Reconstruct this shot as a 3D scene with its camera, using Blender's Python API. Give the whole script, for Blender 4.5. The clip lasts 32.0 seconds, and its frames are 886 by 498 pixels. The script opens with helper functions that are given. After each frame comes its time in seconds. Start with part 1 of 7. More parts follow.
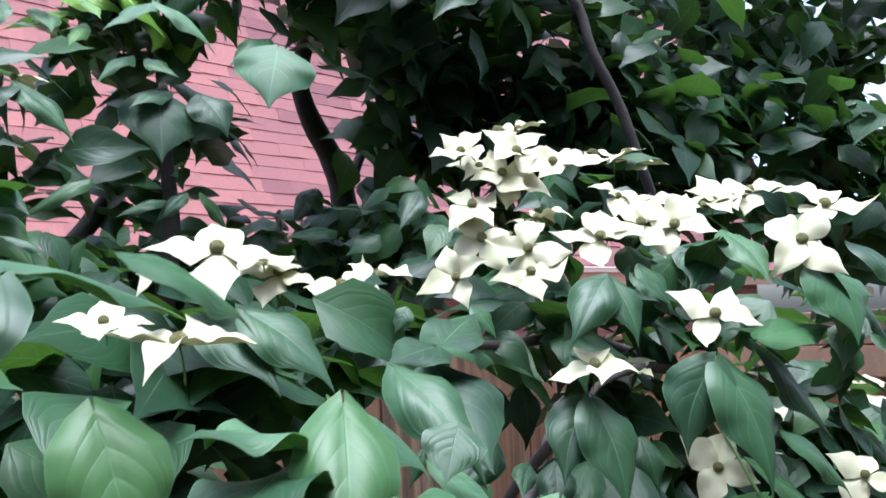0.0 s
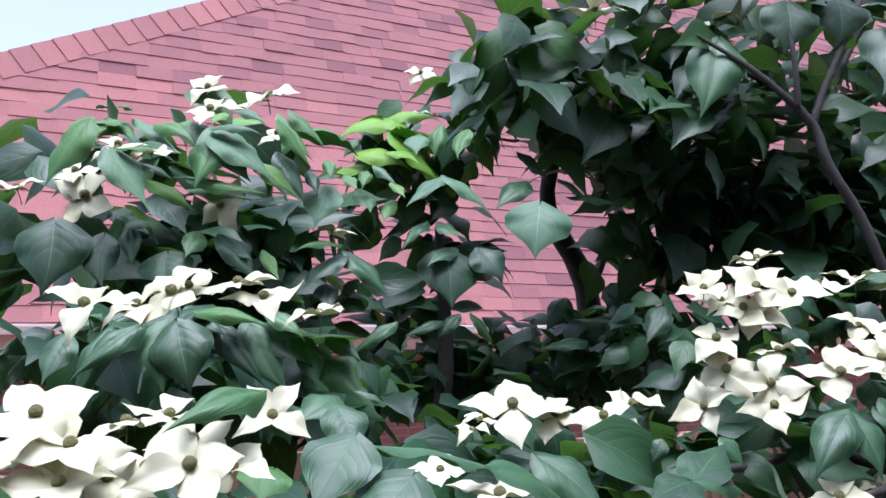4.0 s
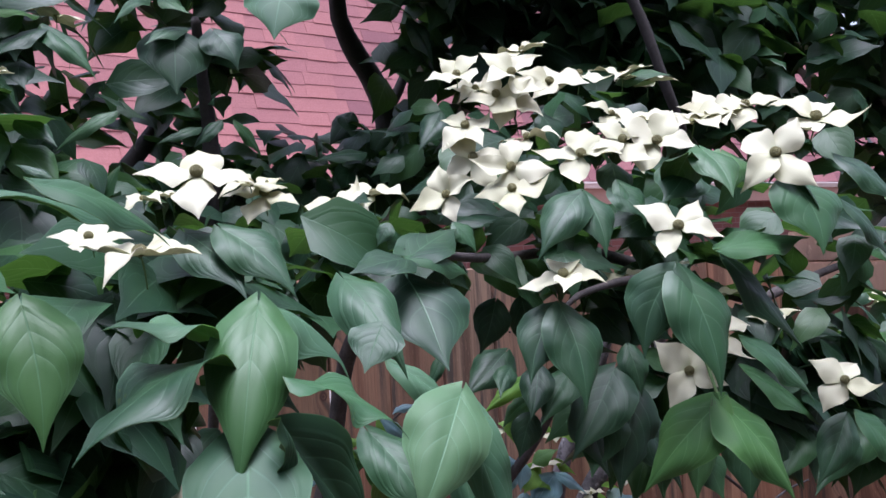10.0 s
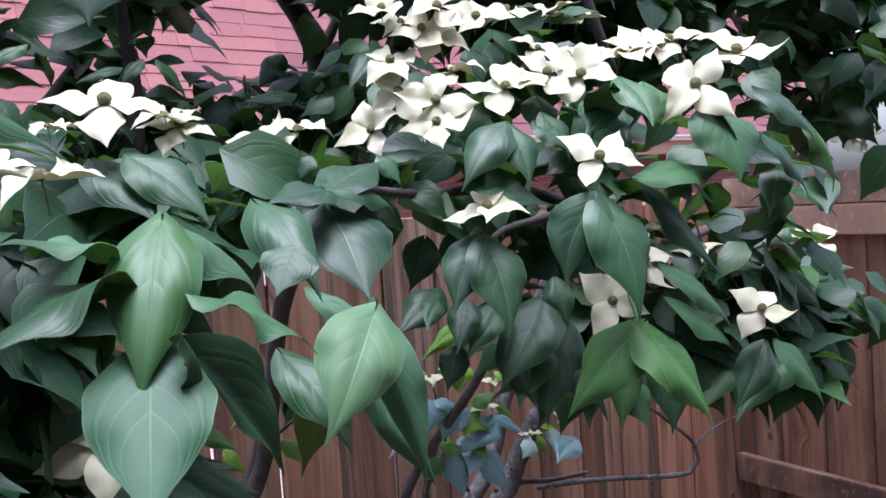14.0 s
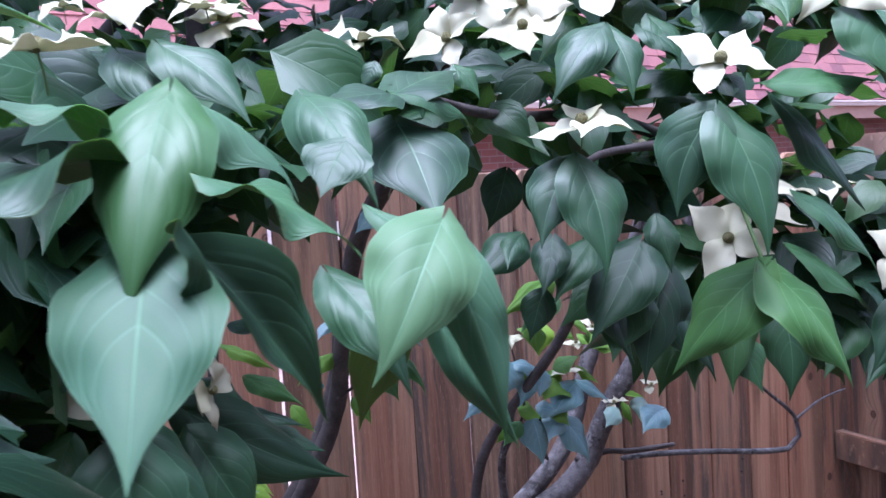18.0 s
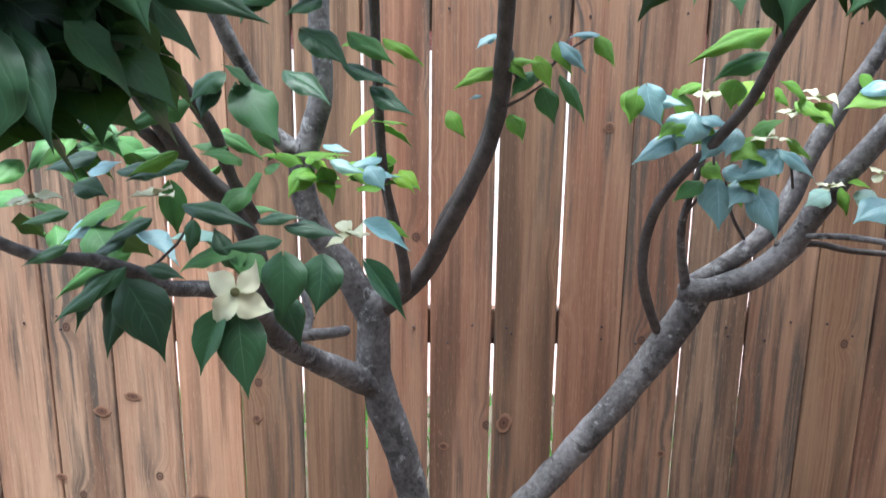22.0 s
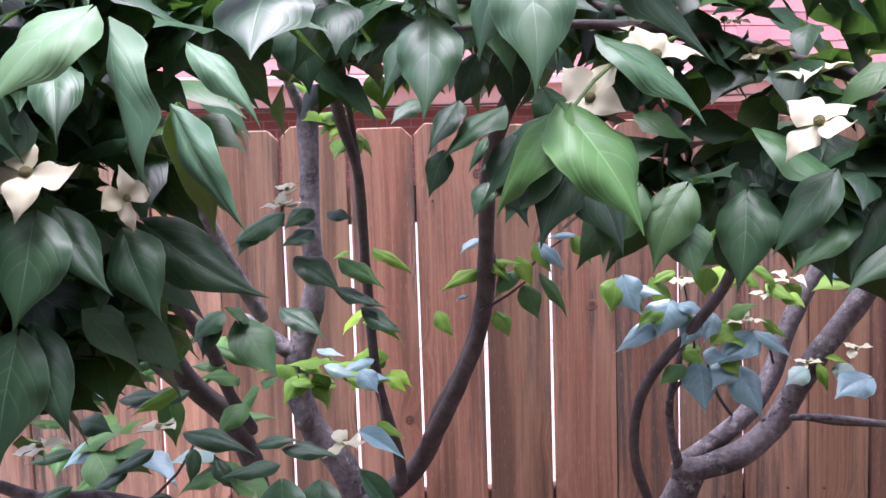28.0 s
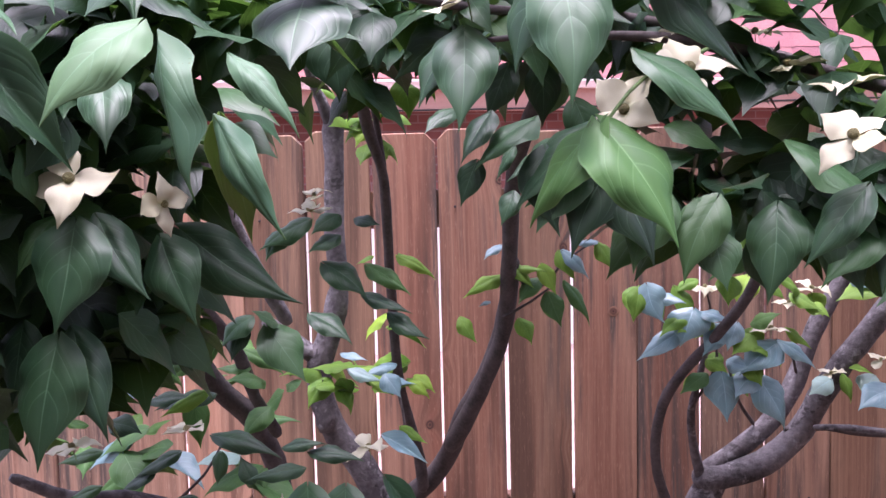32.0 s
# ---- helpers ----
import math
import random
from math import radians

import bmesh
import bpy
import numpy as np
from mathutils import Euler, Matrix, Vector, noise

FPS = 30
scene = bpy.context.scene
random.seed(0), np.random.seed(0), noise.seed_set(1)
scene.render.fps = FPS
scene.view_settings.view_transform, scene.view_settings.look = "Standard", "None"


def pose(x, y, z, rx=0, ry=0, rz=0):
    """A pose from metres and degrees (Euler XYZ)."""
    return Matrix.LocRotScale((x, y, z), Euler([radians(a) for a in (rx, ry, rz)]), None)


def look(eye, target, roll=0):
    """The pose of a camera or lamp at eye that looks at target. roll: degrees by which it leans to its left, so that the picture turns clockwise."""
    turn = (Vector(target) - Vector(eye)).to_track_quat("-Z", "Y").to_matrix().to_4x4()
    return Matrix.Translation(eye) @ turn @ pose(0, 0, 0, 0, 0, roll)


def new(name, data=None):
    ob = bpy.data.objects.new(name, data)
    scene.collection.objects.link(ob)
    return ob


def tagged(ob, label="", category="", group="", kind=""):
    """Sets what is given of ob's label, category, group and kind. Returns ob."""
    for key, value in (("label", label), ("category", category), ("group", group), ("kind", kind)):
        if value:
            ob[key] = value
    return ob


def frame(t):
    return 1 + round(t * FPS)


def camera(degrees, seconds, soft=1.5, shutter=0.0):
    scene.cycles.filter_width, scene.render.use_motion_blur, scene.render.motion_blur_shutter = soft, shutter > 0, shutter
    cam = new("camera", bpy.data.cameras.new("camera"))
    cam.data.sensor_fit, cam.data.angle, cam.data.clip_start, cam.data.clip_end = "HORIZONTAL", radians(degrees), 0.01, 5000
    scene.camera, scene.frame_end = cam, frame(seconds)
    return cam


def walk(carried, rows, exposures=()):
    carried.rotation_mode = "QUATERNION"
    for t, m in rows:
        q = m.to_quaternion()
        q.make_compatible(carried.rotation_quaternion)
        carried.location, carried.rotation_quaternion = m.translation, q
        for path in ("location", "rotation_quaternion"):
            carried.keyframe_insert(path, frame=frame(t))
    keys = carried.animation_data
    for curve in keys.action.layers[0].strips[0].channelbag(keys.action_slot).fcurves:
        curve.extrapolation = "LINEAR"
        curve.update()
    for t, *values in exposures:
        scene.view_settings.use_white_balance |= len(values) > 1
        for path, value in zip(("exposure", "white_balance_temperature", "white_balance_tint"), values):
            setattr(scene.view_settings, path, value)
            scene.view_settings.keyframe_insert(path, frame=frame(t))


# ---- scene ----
cam = camera(55.5, 32.0, 1.5, 0.4)
PATH = [
    (0, (0.0261, 0.0050, 1.7238), (1.1695, 1.6322, 1.9085), -3.05),
    (0.5, (0.0449, -0.0263, 1.7355), (1.1019, 1.6573, 1.9604), -3.90),
    (1, (0.0102, -0.0292, 1.7423), (1.0664, 1.6518, 1.9621), -4.56),
    (1.5, (-0.0251, -0.0449, 1.7543), (1.0371, 1.6293, 1.9844), -4.41),
    (2, (-0.0353, -0.0479, 1.7797), (0.9326, 1.6653, 2.0345), -3.49),
    (2.5, (-0.0293, -0.0681, 1.7835), (0.7814, 1.7155, 2.0889), -3.15),
    (3, (-0.0333, -0.0878, 1.7839), (0.7152, 1.7212, 2.1140), -3.15),
    (3.5, (-0.0466, -0.1008, 1.7821), (0.6406, 1.7306, 2.1177), -2.79),
    (5.5, (-0.0658, -0.105, 1.7797), (0.5752, 1.7575, 2.1267), -1.98),
    (6, (-0.0404, -0.101, 1.7771), (0.7816, 1.6926, 2.1049), -3.06),
    (6.5, (-0.0273, -0.0913, 1.7708), (0.8778, 1.6678, 2.0645), -3.61),
    (7, (-0.0056, -0.0796, 1.758), (0.9439, 1.6645, 1.9963), -4.16),
    (7.5, (0.0257, -0.0832, 1.7444), (1.0113, 1.6475, 1.926), -4.20),
    (8, (0.0412, -0.0798, 1.7276), (1.0444, 1.646, 1.8508), -3.83),
    (8.5, (0.053, -0.0761, 1.7211), (1.0381, 1.6632, 1.788), -4.00),
    (9, (0.0671, -0.0972, 1.7186), (1.0299, 1.6553, 1.7612), -4.13),
    (9.5, (0.0706, -0.079, 1.7165), (1.0217, 1.6801, 1.7507), -3.82),
    (10, (0.0718, -0.0801, 1.7151), (1.0241, 1.6786, 1.7206), -3.47),
    (10.5, (0.0728, -0.0708, 1.7107), (1.0427, 1.6782, 1.7029), -2.97),
    (11, (0.0785, -0.0727, 1.7131), (1.0752, 1.6611, 1.6864), -3.05),
    (11.5, (0.0786, -0.0718, 1.7147), (1.1031, 1.6453, 1.6724), -2.94),
    (12, (0.0779, -0.0791, 1.7163), (1.1159, 1.6302, 1.69), -2.88),
    (12.5, (0.0843, -0.0857, 1.7134), (1.1367, 1.6149, 1.6884), -3.51),
    (13, (0.0899, -0.0806, 1.7099), (1.1484, 1.6152, 1.6497), -3.80),
    (13.5, (0.0893, -0.0874, 1.7008), (1.1491, 1.6065, 1.6138), -4.08),
    (14, (0.0861, -0.0865, 1.6963), (1.1405, 1.6097, 1.5899), -4.16),
    (14.5, (0.0915, -0.0867, 1.6942), (1.1395, 1.6125, 1.5748), -4.39),
    (16.5, (0.101, -0.0847, 1.6844), (1.0834, 1.651, 1.5354), -4.72),
    (17, (0.1042, -0.0524, 1.6731), (1.0726, 1.6916, 1.5295), -4.87),
    (17.5, (0.1061, -0.0205, 1.666), (1.0486, 1.7376, 1.5212), -5.61),
    (18, (0.1286, -0.0082, 1.6612), (1.013, 1.778, 1.4959), -3.72),
    (18.5, (0.2052, -0.0048, 1.6764), (0.8755, 1.873, 1.5194), -2.42),
    (19, (0.2388, -0.0109, 1.6489), (0.6048, 1.947, 1.468), -2.54),
    (19.5, (0.2619, 0.0058, 1.6192), (0.599, 1.9699, 1.45), -2.05),
    (20, (0.3463, -0.0266, 1.5896), (0.5114, 1.958, 1.405), 0.64),
    (20.5, (0.4055, -0.0796, 1.5679), (0.3516, 1.9085, 1.3566), 1.36),
    (21, (0.4286, -0.1256, 1.5196), (0.3923, 1.856, 1.2515), 1.18),
    (21.5, (0.433, -0.1271, 1.4776), (0.4462, 1.8321, 1.076), 0.51),
    (22, (0.4355, -0.1307, 1.456), (0.4614, 1.8072, 0.9623), 0.67),
    (22.5, (0.4378, -0.1332, 1.4288), (0.4724, 1.784, 0.8601), 1.18),
    (23, (0.4403, -0.1362, 1.4118), (0.4816, 1.7579, 0.7707), 1.12),
    (23.5, (0.4378, -0.1467, 1.3901), (0.4718, 1.7228, 0.6802), 1.07),
    (24, (0.4367, -0.1667, 1.3867), (0.4594, 1.7148, 0.7091), 1.61),
    (24.5, (0.4284, -0.1622, 1.3872), (0.4587, 1.7759, 0.8943), 1.39),
    (26.5, (0.4246, -0.1522, 1.5179), (0.4783, 1.8084, 1.1266), -1.79),
    (27, (0.4319, -0.1574, 1.5447), (0.476, 1.8176, 1.2325), -2.12),
    (27.5, (0.4389, -0.1631, 1.556), (0.4871, 1.8241, 1.3356), -1.95),
    (28, (0.4371, -0.1644, 1.5564), (0.4901, 1.828, 1.3898), -1.84),
    (28.5, (0.4311, -0.1653, 1.5535), (0.4784, 1.8282, 1.3996), -1.62),
    (29, (0.424, -0.1648, 1.5498), (0.4516, 1.8285, 1.3883), -1.55),
    (29.5, (0.4186, -0.1665, 1.5544), (0.4267, 1.8265, 1.3878), -1.40),
    (30, (0.4126, -0.1683, 1.5536), (0.383, 1.8242, 1.3828), -1.40),
    (30.5, (0.4097, -0.1686, 1.5553), (0.3546, 1.8232, 1.3828), -1.32),
    (31, (0.4219, -0.1677, 1.5538), (0.4005, 1.8252, 1.3866), -1.27),
    (31.5, (0.4227, -0.1698, 1.557), (0.4226, 1.8238, 1.3969), -1.31),
    (32, (0.4251, -0.171, 1.5606), (0.4395, 1.8228, 1.4041), -1.35),
]
EXPOSURES = [(0.0, 1.45, 5600, 8), (3.5, 1.2, 5500, 15), (6.0, 0.95, 5550, 17), (8.0, 0.85, 5600, 20), (12.0, 1.1, 5600, 21), (17.0, 1.45, 5300, 22), (18.0, 1.55, 5100, 24), (19.2, 1.52, 5200, 10), (19.9, 2.02, 6450, 44), (20.6, 2.15, 6350, 46), (22.0, 2.3, 5700, 0), (23.2, 2.25, 5450, -10), (24.2, 2.2, 5450, -17), (26.5, 2.42, 5650, 6), (28.0, 2.13, 5900, 32), (30.0, 1.9, 6120, 44), (32.0, 1.95, 6000, 38)]
walk(cam, [(t, look(eye, target, roll)) for t, eye, target, roll in PATH], EXPOSURES)

# ---- light ----
world = bpy.data.worlds.new("overcast_sky")
scene.world = world
world.use_nodes = True
wn, wl = world.node_tree.nodes, world.node_tree.links
sky = wn.new("ShaderNodeTexSky")
sky.sky_type, sky.sun_disc = "NISHITA", False
sky.sun_elevation, sky.sun_rotation = radians(80), radians(180)
sky.air_density, sky.dust_density = 1.0, 4.0
pale = wn.new("ShaderNodeHueSaturation")
pale.inputs["Saturation"].default_value = 0.45
wl.new(sky.outputs[0], pale.inputs["Color"])
wl.new(pale.outputs[0], wn["Background"].inputs["Color"])
wn["Background"].inputs["Strength"].default_value = 0.15
sun = new("sun", bpy.data.lights.new("sun", "SUN"))
sun.data.energy, sun.data.angle, sun.data.color = 2.2, radians(40), (1.0, 0.98, 0.95)
sun.matrix_world = look((0, 0, 8), (0.1, 0.6, 4.0))


# ---- materials ----
def material(name, colour, rough=0.6, metal=0.0):
    m = bpy.data.materials.new(name)
    m.use_nodes = True
    b = m.node_tree.nodes["Principled BSDF"]
    b.inputs["Base Color"].default_value = (*colour, 1)
    b.inputs["Roughness"].default_value = rough
    b.inputs["Metallic"].default_value = metal
    return m


class Net:
    """Short hand for building a node material."""

    def __init__(self, m):
        self.n, self.l = m.node_tree.nodes, m.node_tree.links
        self.b = self.n["Principled BSDF"]
        self.out = self.n["Material Output"]

    def put(self, socket, value):
        if hasattr(value, "is_output"):
            self.l.new(value, socket)
        elif value is not None:
            socket.default_value = value

    def math(self, op, a, b=None, c=None, clamp=False):
        node = self.n.new("ShaderNodeMath")
        node.operation, node.use_clamp = op, clamp
        for i, v in enumerate((a, b, c)):
            self.put(node.inputs[i], v)
        return node.outputs[0]

    def coords(self, kind="Object"):
        return self.n.new("ShaderNodeTexCoord").outputs[kind]

    def mapped(self, vec, scale=(1, 1, 1), shift=None):
        node = self.n.new("ShaderNodeMapping")
        self.l.new(vec, node.inputs["Vector"])
        node.inputs["Scale"].default_value = scale
        if shift is not None:
            self.l.new(shift, node.inputs["Location"])
        return node.outputs[0]

    def noise(self, vec, scale, detail=4, rough=0.55, distort=0.0):
        node = self.n.new("ShaderNodeTexNoise")
        self.l.new(vec, node.inputs["Vector"])
        for key, v in (("Scale", scale), ("Detail", detail), ("Roughness", rough), ("Distortion", distort)):
            node.inputs[key].default_value = v
        return node.outputs["Fac"]

    def ramp(self, fac, *stops):
        node = self.n.new("ShaderNodeValToRGB")
        self.l.new(fac, node.inputs[0])
        e = node.color_ramp.elements
        while len(e) < len(stops):
            e.new(0.5)
        for k, (p, c) in zip(e, stops):
            k.position = p
            k.color = (*c, 1) if len(c) == 3 else c
        return node.outputs[0]

    def mix(self, fac, a, b, blend="MIX"):
        node = self.n.new("ShaderNodeMix")
        node.data_type, node.blend_type = "RGBA", blend
        self.put(node.inputs["Factor"], fac)
        self.put(node.inputs[6], a if hasattr(a, "is_output") else (*a, 1))
        self.put(node.inputs[7], b if hasattr(b, "is_output") else (*b, 1))
        return node.outputs[2]

    def bump(self, height, strength=0.3, dist=0.002):
        node = self.n.new("ShaderNodeBump")
        self.l.new(height, node.inputs["Height"])
        node.inputs["Strength"].default_value, node.inputs["Distance"].default_value = strength, dist
        self.l.new(node.outputs[0], self.b.inputs["Normal"])
        return node.outputs[0]

    def random(self):
        return self.n.new("ShaderNodeObjectInfo").outputs["Random"]

    def island(self):
        return self.n.new("ShaderNodeNewGeometry").outputs["Random Per Island"]

    def split(self, vec):
        node = self.n.new("ShaderNodeSeparateXYZ")
        self.l.new(vec, node.inputs[0])
        return node.outputs

    def combine(self, x, y, z):
        node = self.n.new("ShaderNodeCombineXYZ")
        for i, v in enumerate((x, y, z)):
            self.put(node.inputs[i], v)
        return node.outputs[0]


def leaf_material(name, dark, light, rough, glow, each, gloss=0.5):
    """Veined leaf; glow is how much light comes through the blade."""
    m = material(name, dark, rough)
    k = Net(m)
    uv = k.split(k.coords("UV"))
    side = k.math("ABSOLUTE", k.math("MULTIPLY", k.math("SUBTRACT", uv[0], 0.5), 2.0))
    rnd = k.random() if each else k.island()
    tone = k.ramp(rnd, (0.0, dark), (0.55, tuple(a * 0.62 + b * 0.38 for a, b in zip(dark, light))), (0.85, light), (1.0, (light[0] * 1.5, light[1] * 1.3, light[2] * 0.85)))
    spread = k.mapped(k.coords("UV"), (1, 1, 1), k.combine(k.math("MULTIPLY", rnd, 31.0), k.math("MULTIPLY", rnd, 17.0), 0.0))
    blot = k.noise(spread, 2.2, 3)
    tone = k.mix(k.ramp(blot, (0.35, (0, 0, 0)), (0.75, (0.34, 0.34, 0.34))), tone, (light[0] * 1.5, light[1] * 1.3, light[2] * 1.1))
    # side veins leave the midrib low and bend towards the tip
    sweep = k.math("MULTIPLY", k.math("LOGARITHM", k.math("SUBTRACT", 1.0, k.math("MULTIPLY", side, 0.965)), math.e), -0.27)
    arc = k.math("SUBTRACT", uv[1], sweep)
    cell = k.math("MULTIPLY", k.math("ADD", arc, 0.05), 6.0)
    saw = k.math("ABSOLUTE", k.math("SUBTRACT", k.math("FRACT", cell), 0.5))
    low = k.math("MULTIPLY", k.math("SUBTRACT", 0.52, arc), 8.0, clamp=True)
    fade = k.math("MULTIPLY", low, k.math("MULTIPLY", k.math("ADD", arc, 0.10), 14.0, clamp=True))
    fade = k.math("MULTIPLY", fade, k.math("MULTIPLY", k.math("SUBTRACT", 0.9, uv[1]), 3.0, clamp=True))
    vein = k.math("MULTIPLY", k.math("SUBTRACT", 1.0, k.math("MULTIPLY", saw, 13.0), clamp=True), fade)
    rib = k.math("SUBTRACT", 1.0, k.math("MULTIPLY", side, 30.0), clamp=True)
    fine = k.noise(k.mapped(k.coords("UV"), (20, 26, 1)), 3.0, 3)
    mark = k.math("MAXIMUM", k.math("MULTIPLY", vein, 0.32), k.math("MULTIPLY", rib, 0.65))
    margin = k.math("MULTIPLY", k.math("SUBTRACT", side, 0.955, clamp=True), 9.0, clamp=True)
    colour = k.mix(k.math("MAXIMUM", mark, margin), tone, tuple(min(1, c * 1.7 + 0.05) for c in light))
    k.l.new(colour, k.b.inputs["Base Color"])
    k.l.new(k.math("ADD", k.math("MULTIPLY", k.math("ADD", fine, blot), 0.12), rough - 0.12), k.b.inputs["Roughness"])
    swell = k.math("MULTIPLY", k.math("POWER", k.math("MULTIPLY", saw, 2.0), 0.5), fade)
    quilt = k.math("SUBTRACT", k.math("MULTIPLY", swell, 0.8), k.math("MULTIPLY", rib, 0.7))
    k.bump(k.math("ADD", quilt, k.math("ADD", k.math("MULTIPLY", fine, 0.10), k.math("MULTIPLY", blot, 0.8))), 0.35, 0.0007)
    k.b.inputs["Specular IOR Level"].default_value = gloss
    if glow:
        thin = k.n.new("ShaderNodeBsdfTranslucent")
        k.l.new(k.mix(0.6, colour, (0.25, 0.55, 0.06)), thin.inputs["Color"])
        both = k.n.new("ShaderNodeMixShader")
        both.inputs[0].default_value = glow
        k.l.new(k.b.outputs[0], both.inputs[1])
        k.l.new(thin.outputs[0], both.inputs[2])
        k.l.new(both.outputs[0], k.out.inputs["Surface"])
    return m


LEAF_TOP = leaf_material("leaf_upper_face", (0.012, 0.040, 0.022), (0.036, 0.108, 0.042), 0.48, 0.10, True, 0.5)
LEAF_UNDER = leaf_material("leaf_under_face", (0.07, 0.105, 0.055), (0.105, 0.155, 0.07), 0.65, 0.2, True, 0.25)
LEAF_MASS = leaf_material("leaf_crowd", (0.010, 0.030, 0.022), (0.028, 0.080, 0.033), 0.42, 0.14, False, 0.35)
LEAF_LIGHT = leaf_material("light_green_leaf_face", (0.055, 0.140, 0.078), (0.100, 0.210, 0.115), 0.52, 0.3, True, 0.45)
# lime young-leaf tone, brightened by skylight through the blade put into the colour
LEAF_FRESH = leaf_material("backlit_fresh_leaf_face", (0.19, 0.42, 0.055), (0.31, 0.56, 0.09), 0.5, 0.5, True, 0.4)
LEAF_MID = leaf_material("spring_green_leaf_face", (0.062, 0.170, 0.050), (0.105, 0.245, 0.070), 0.52, 0.3, True, 0.42)
# blue of the sky's reflection on young leaves, put into the base colour
LEAF_YOUNG = leaf_material("sky_sheen_young_leaf_face", (0.16, 0.33, 0.36), (0.27, 0.46, 0.50), 0.36, 0.2, True, 0.9)


def bract_material():
    m = material("cream_bract", (0.78, 0.78, 0.62), 0.55)
    k = Net(m)
    uv = k.split(k.coords("UV"))
    side = k.math("ABSOLUTE", k.math("MULTIPLY", k.math("SUBTRACT", uv[0], 0.5), 2.0))
    arc = k.math("SUBTRACT", uv[1], k.math("MULTIPLY", side, 0.9))
    saw = k.math("ABSOLUTE", k.math("SUBTRACT", k.math("FRACT", k.math("MULTIPLY", arc, 5.0)), 0.5))
    blot = k.noise(k.coords("UV"), 4.0, 4)
    tone = k.ramp(k.random(), (0.0, (0.60, 0.58, 0.38)), (0.5, (0.69, 0.67, 0.48)), (1.0, (0.75, 0.72, 0.55)))
    tone = k.mix(k.math("MULTIPLY", blot, 0.3), tone, (0.56, 0.57, 0.39))
    base = k.math("SUBTRACT", 0.5, k.math("MULTIPLY", uv[1], 2.2), clamp=True)
    tone = k.mix(base, tone, (0.55, 0.62, 0.30))
    k.l.new(tone, k.b.inputs["Base Color"])
    k.bump(k.math("ADD", k.math("MULTIPLY", saw, 0.5), k.math("MULTIPLY", blot, 0.5)), 0.2, 0.0004)
    thin = k.n.new("ShaderNodeBsdfTranslucent")
    k.l.new(tone, thin.inputs["Color"])
    both = k.n.new("ShaderNodeMixShader")
    both.inputs[0].default_value = 0.25
    k.l.new(k.b.outputs[0], both.inputs[1])
    k.l.new(thin.outputs[0], both.inputs[2])
    k.l.new(both.outputs[0], k.out.inputs["Surface"])
    return m


BRACT = bract_material()


def speckled(name, a, b, rough, scale, bump=0.4, dist=0.002, coords="Object", stretch=(1, 1, 1), each=None):
    """Two tones of noise with relief; each: a third tone by which pieces differ."""
    m = material(name, a, rough)
    k = Net(m)
    vec = k.mapped(k.coords(coords), stretch)
    big, small = k.noise(vec, scale, 5), k.noise(vec, scale * 6.3, 4)
    both = k.math("ADD", k.math("MULTIPLY", big, 0.6), k.math("MULTIPLY", small, 0.4))
    tone = k.ramp(both, (0.32, a), (0.68, b))
    if each:
        tone = k.mix(k.math("MULTIPLY", k.random(), 0.8), tone, each)
    k.l.new(tone, k.b.inputs["Base Color"])
    k.bump(both, bump, dist)
    return m


BUTTON = speckled("flower_button", (0.22, 0.2, 0.07), (0.5, 0.46, 0.2), 0.8, 3.0, 0.9, 0.2)
BARK = material("grey_bark", (0.15, 0.14, 0.145), 0.85)
k = Net(BARK)
vec = k.coords("Object")
blotch, grit = k.noise(k.mapped(vec, (1, 1, 0.6)), 13, 5, 0.6), k.noise(vec, 95, 5, 0.65)
both = k.math("ADD", k.math("MULTIPLY", blotch, 0.6), k.math("MULTIPLY", grit, 0.4))
tone = k.ramp(both, (0.36, (0.03, 0.026, 0.028)), (0.5, (0.115, 0.104, 0.108)), (0.66, (0.225, 0.207, 0.215)))
tone = k.mix(k.ramp(k.noise(vec, 30, 4, 0.7), (0.58, (0, 0, 0)), (0.64, (0.7, 0.7, 0.7))), tone, (0.30, 0.29, 0.30))
tone = k.mix(k.ramp(k.noise(vec, 22, 3, 0.7, 0.6), (0.62, (0, 0, 0)), (0.66, (0.8, 0.8, 0.8))), tone, (0.035, 0.03, 0.03))
k.l.new(tone, k.b.inputs["Base Color"])
k.bump(k.math("ADD", blotch, k.math("MULTIPLY", grit, 0.7)), 0.8, 0.006)
TWIG = speckled("dark_twig_bark", (0.034, 0.028, 0.028), (0.12, 0.098, 0.095), 0.8, 40, 0.5, 0.002)
# twig bark darkened for canopy boughs, the crown's shade put into its colour
SHADED_BARK = speckled("shaded_bough_bark", (0.018, 0.015, 0.015), (0.05, 0.042, 0.042), 0.85, 40, 0.5, 0.002)
STALK = speckled("green_stalk", (0.08, 0.16, 0.04), (0.14, 0.22, 0.07), 0.6, 60, 0.2, 0.001)


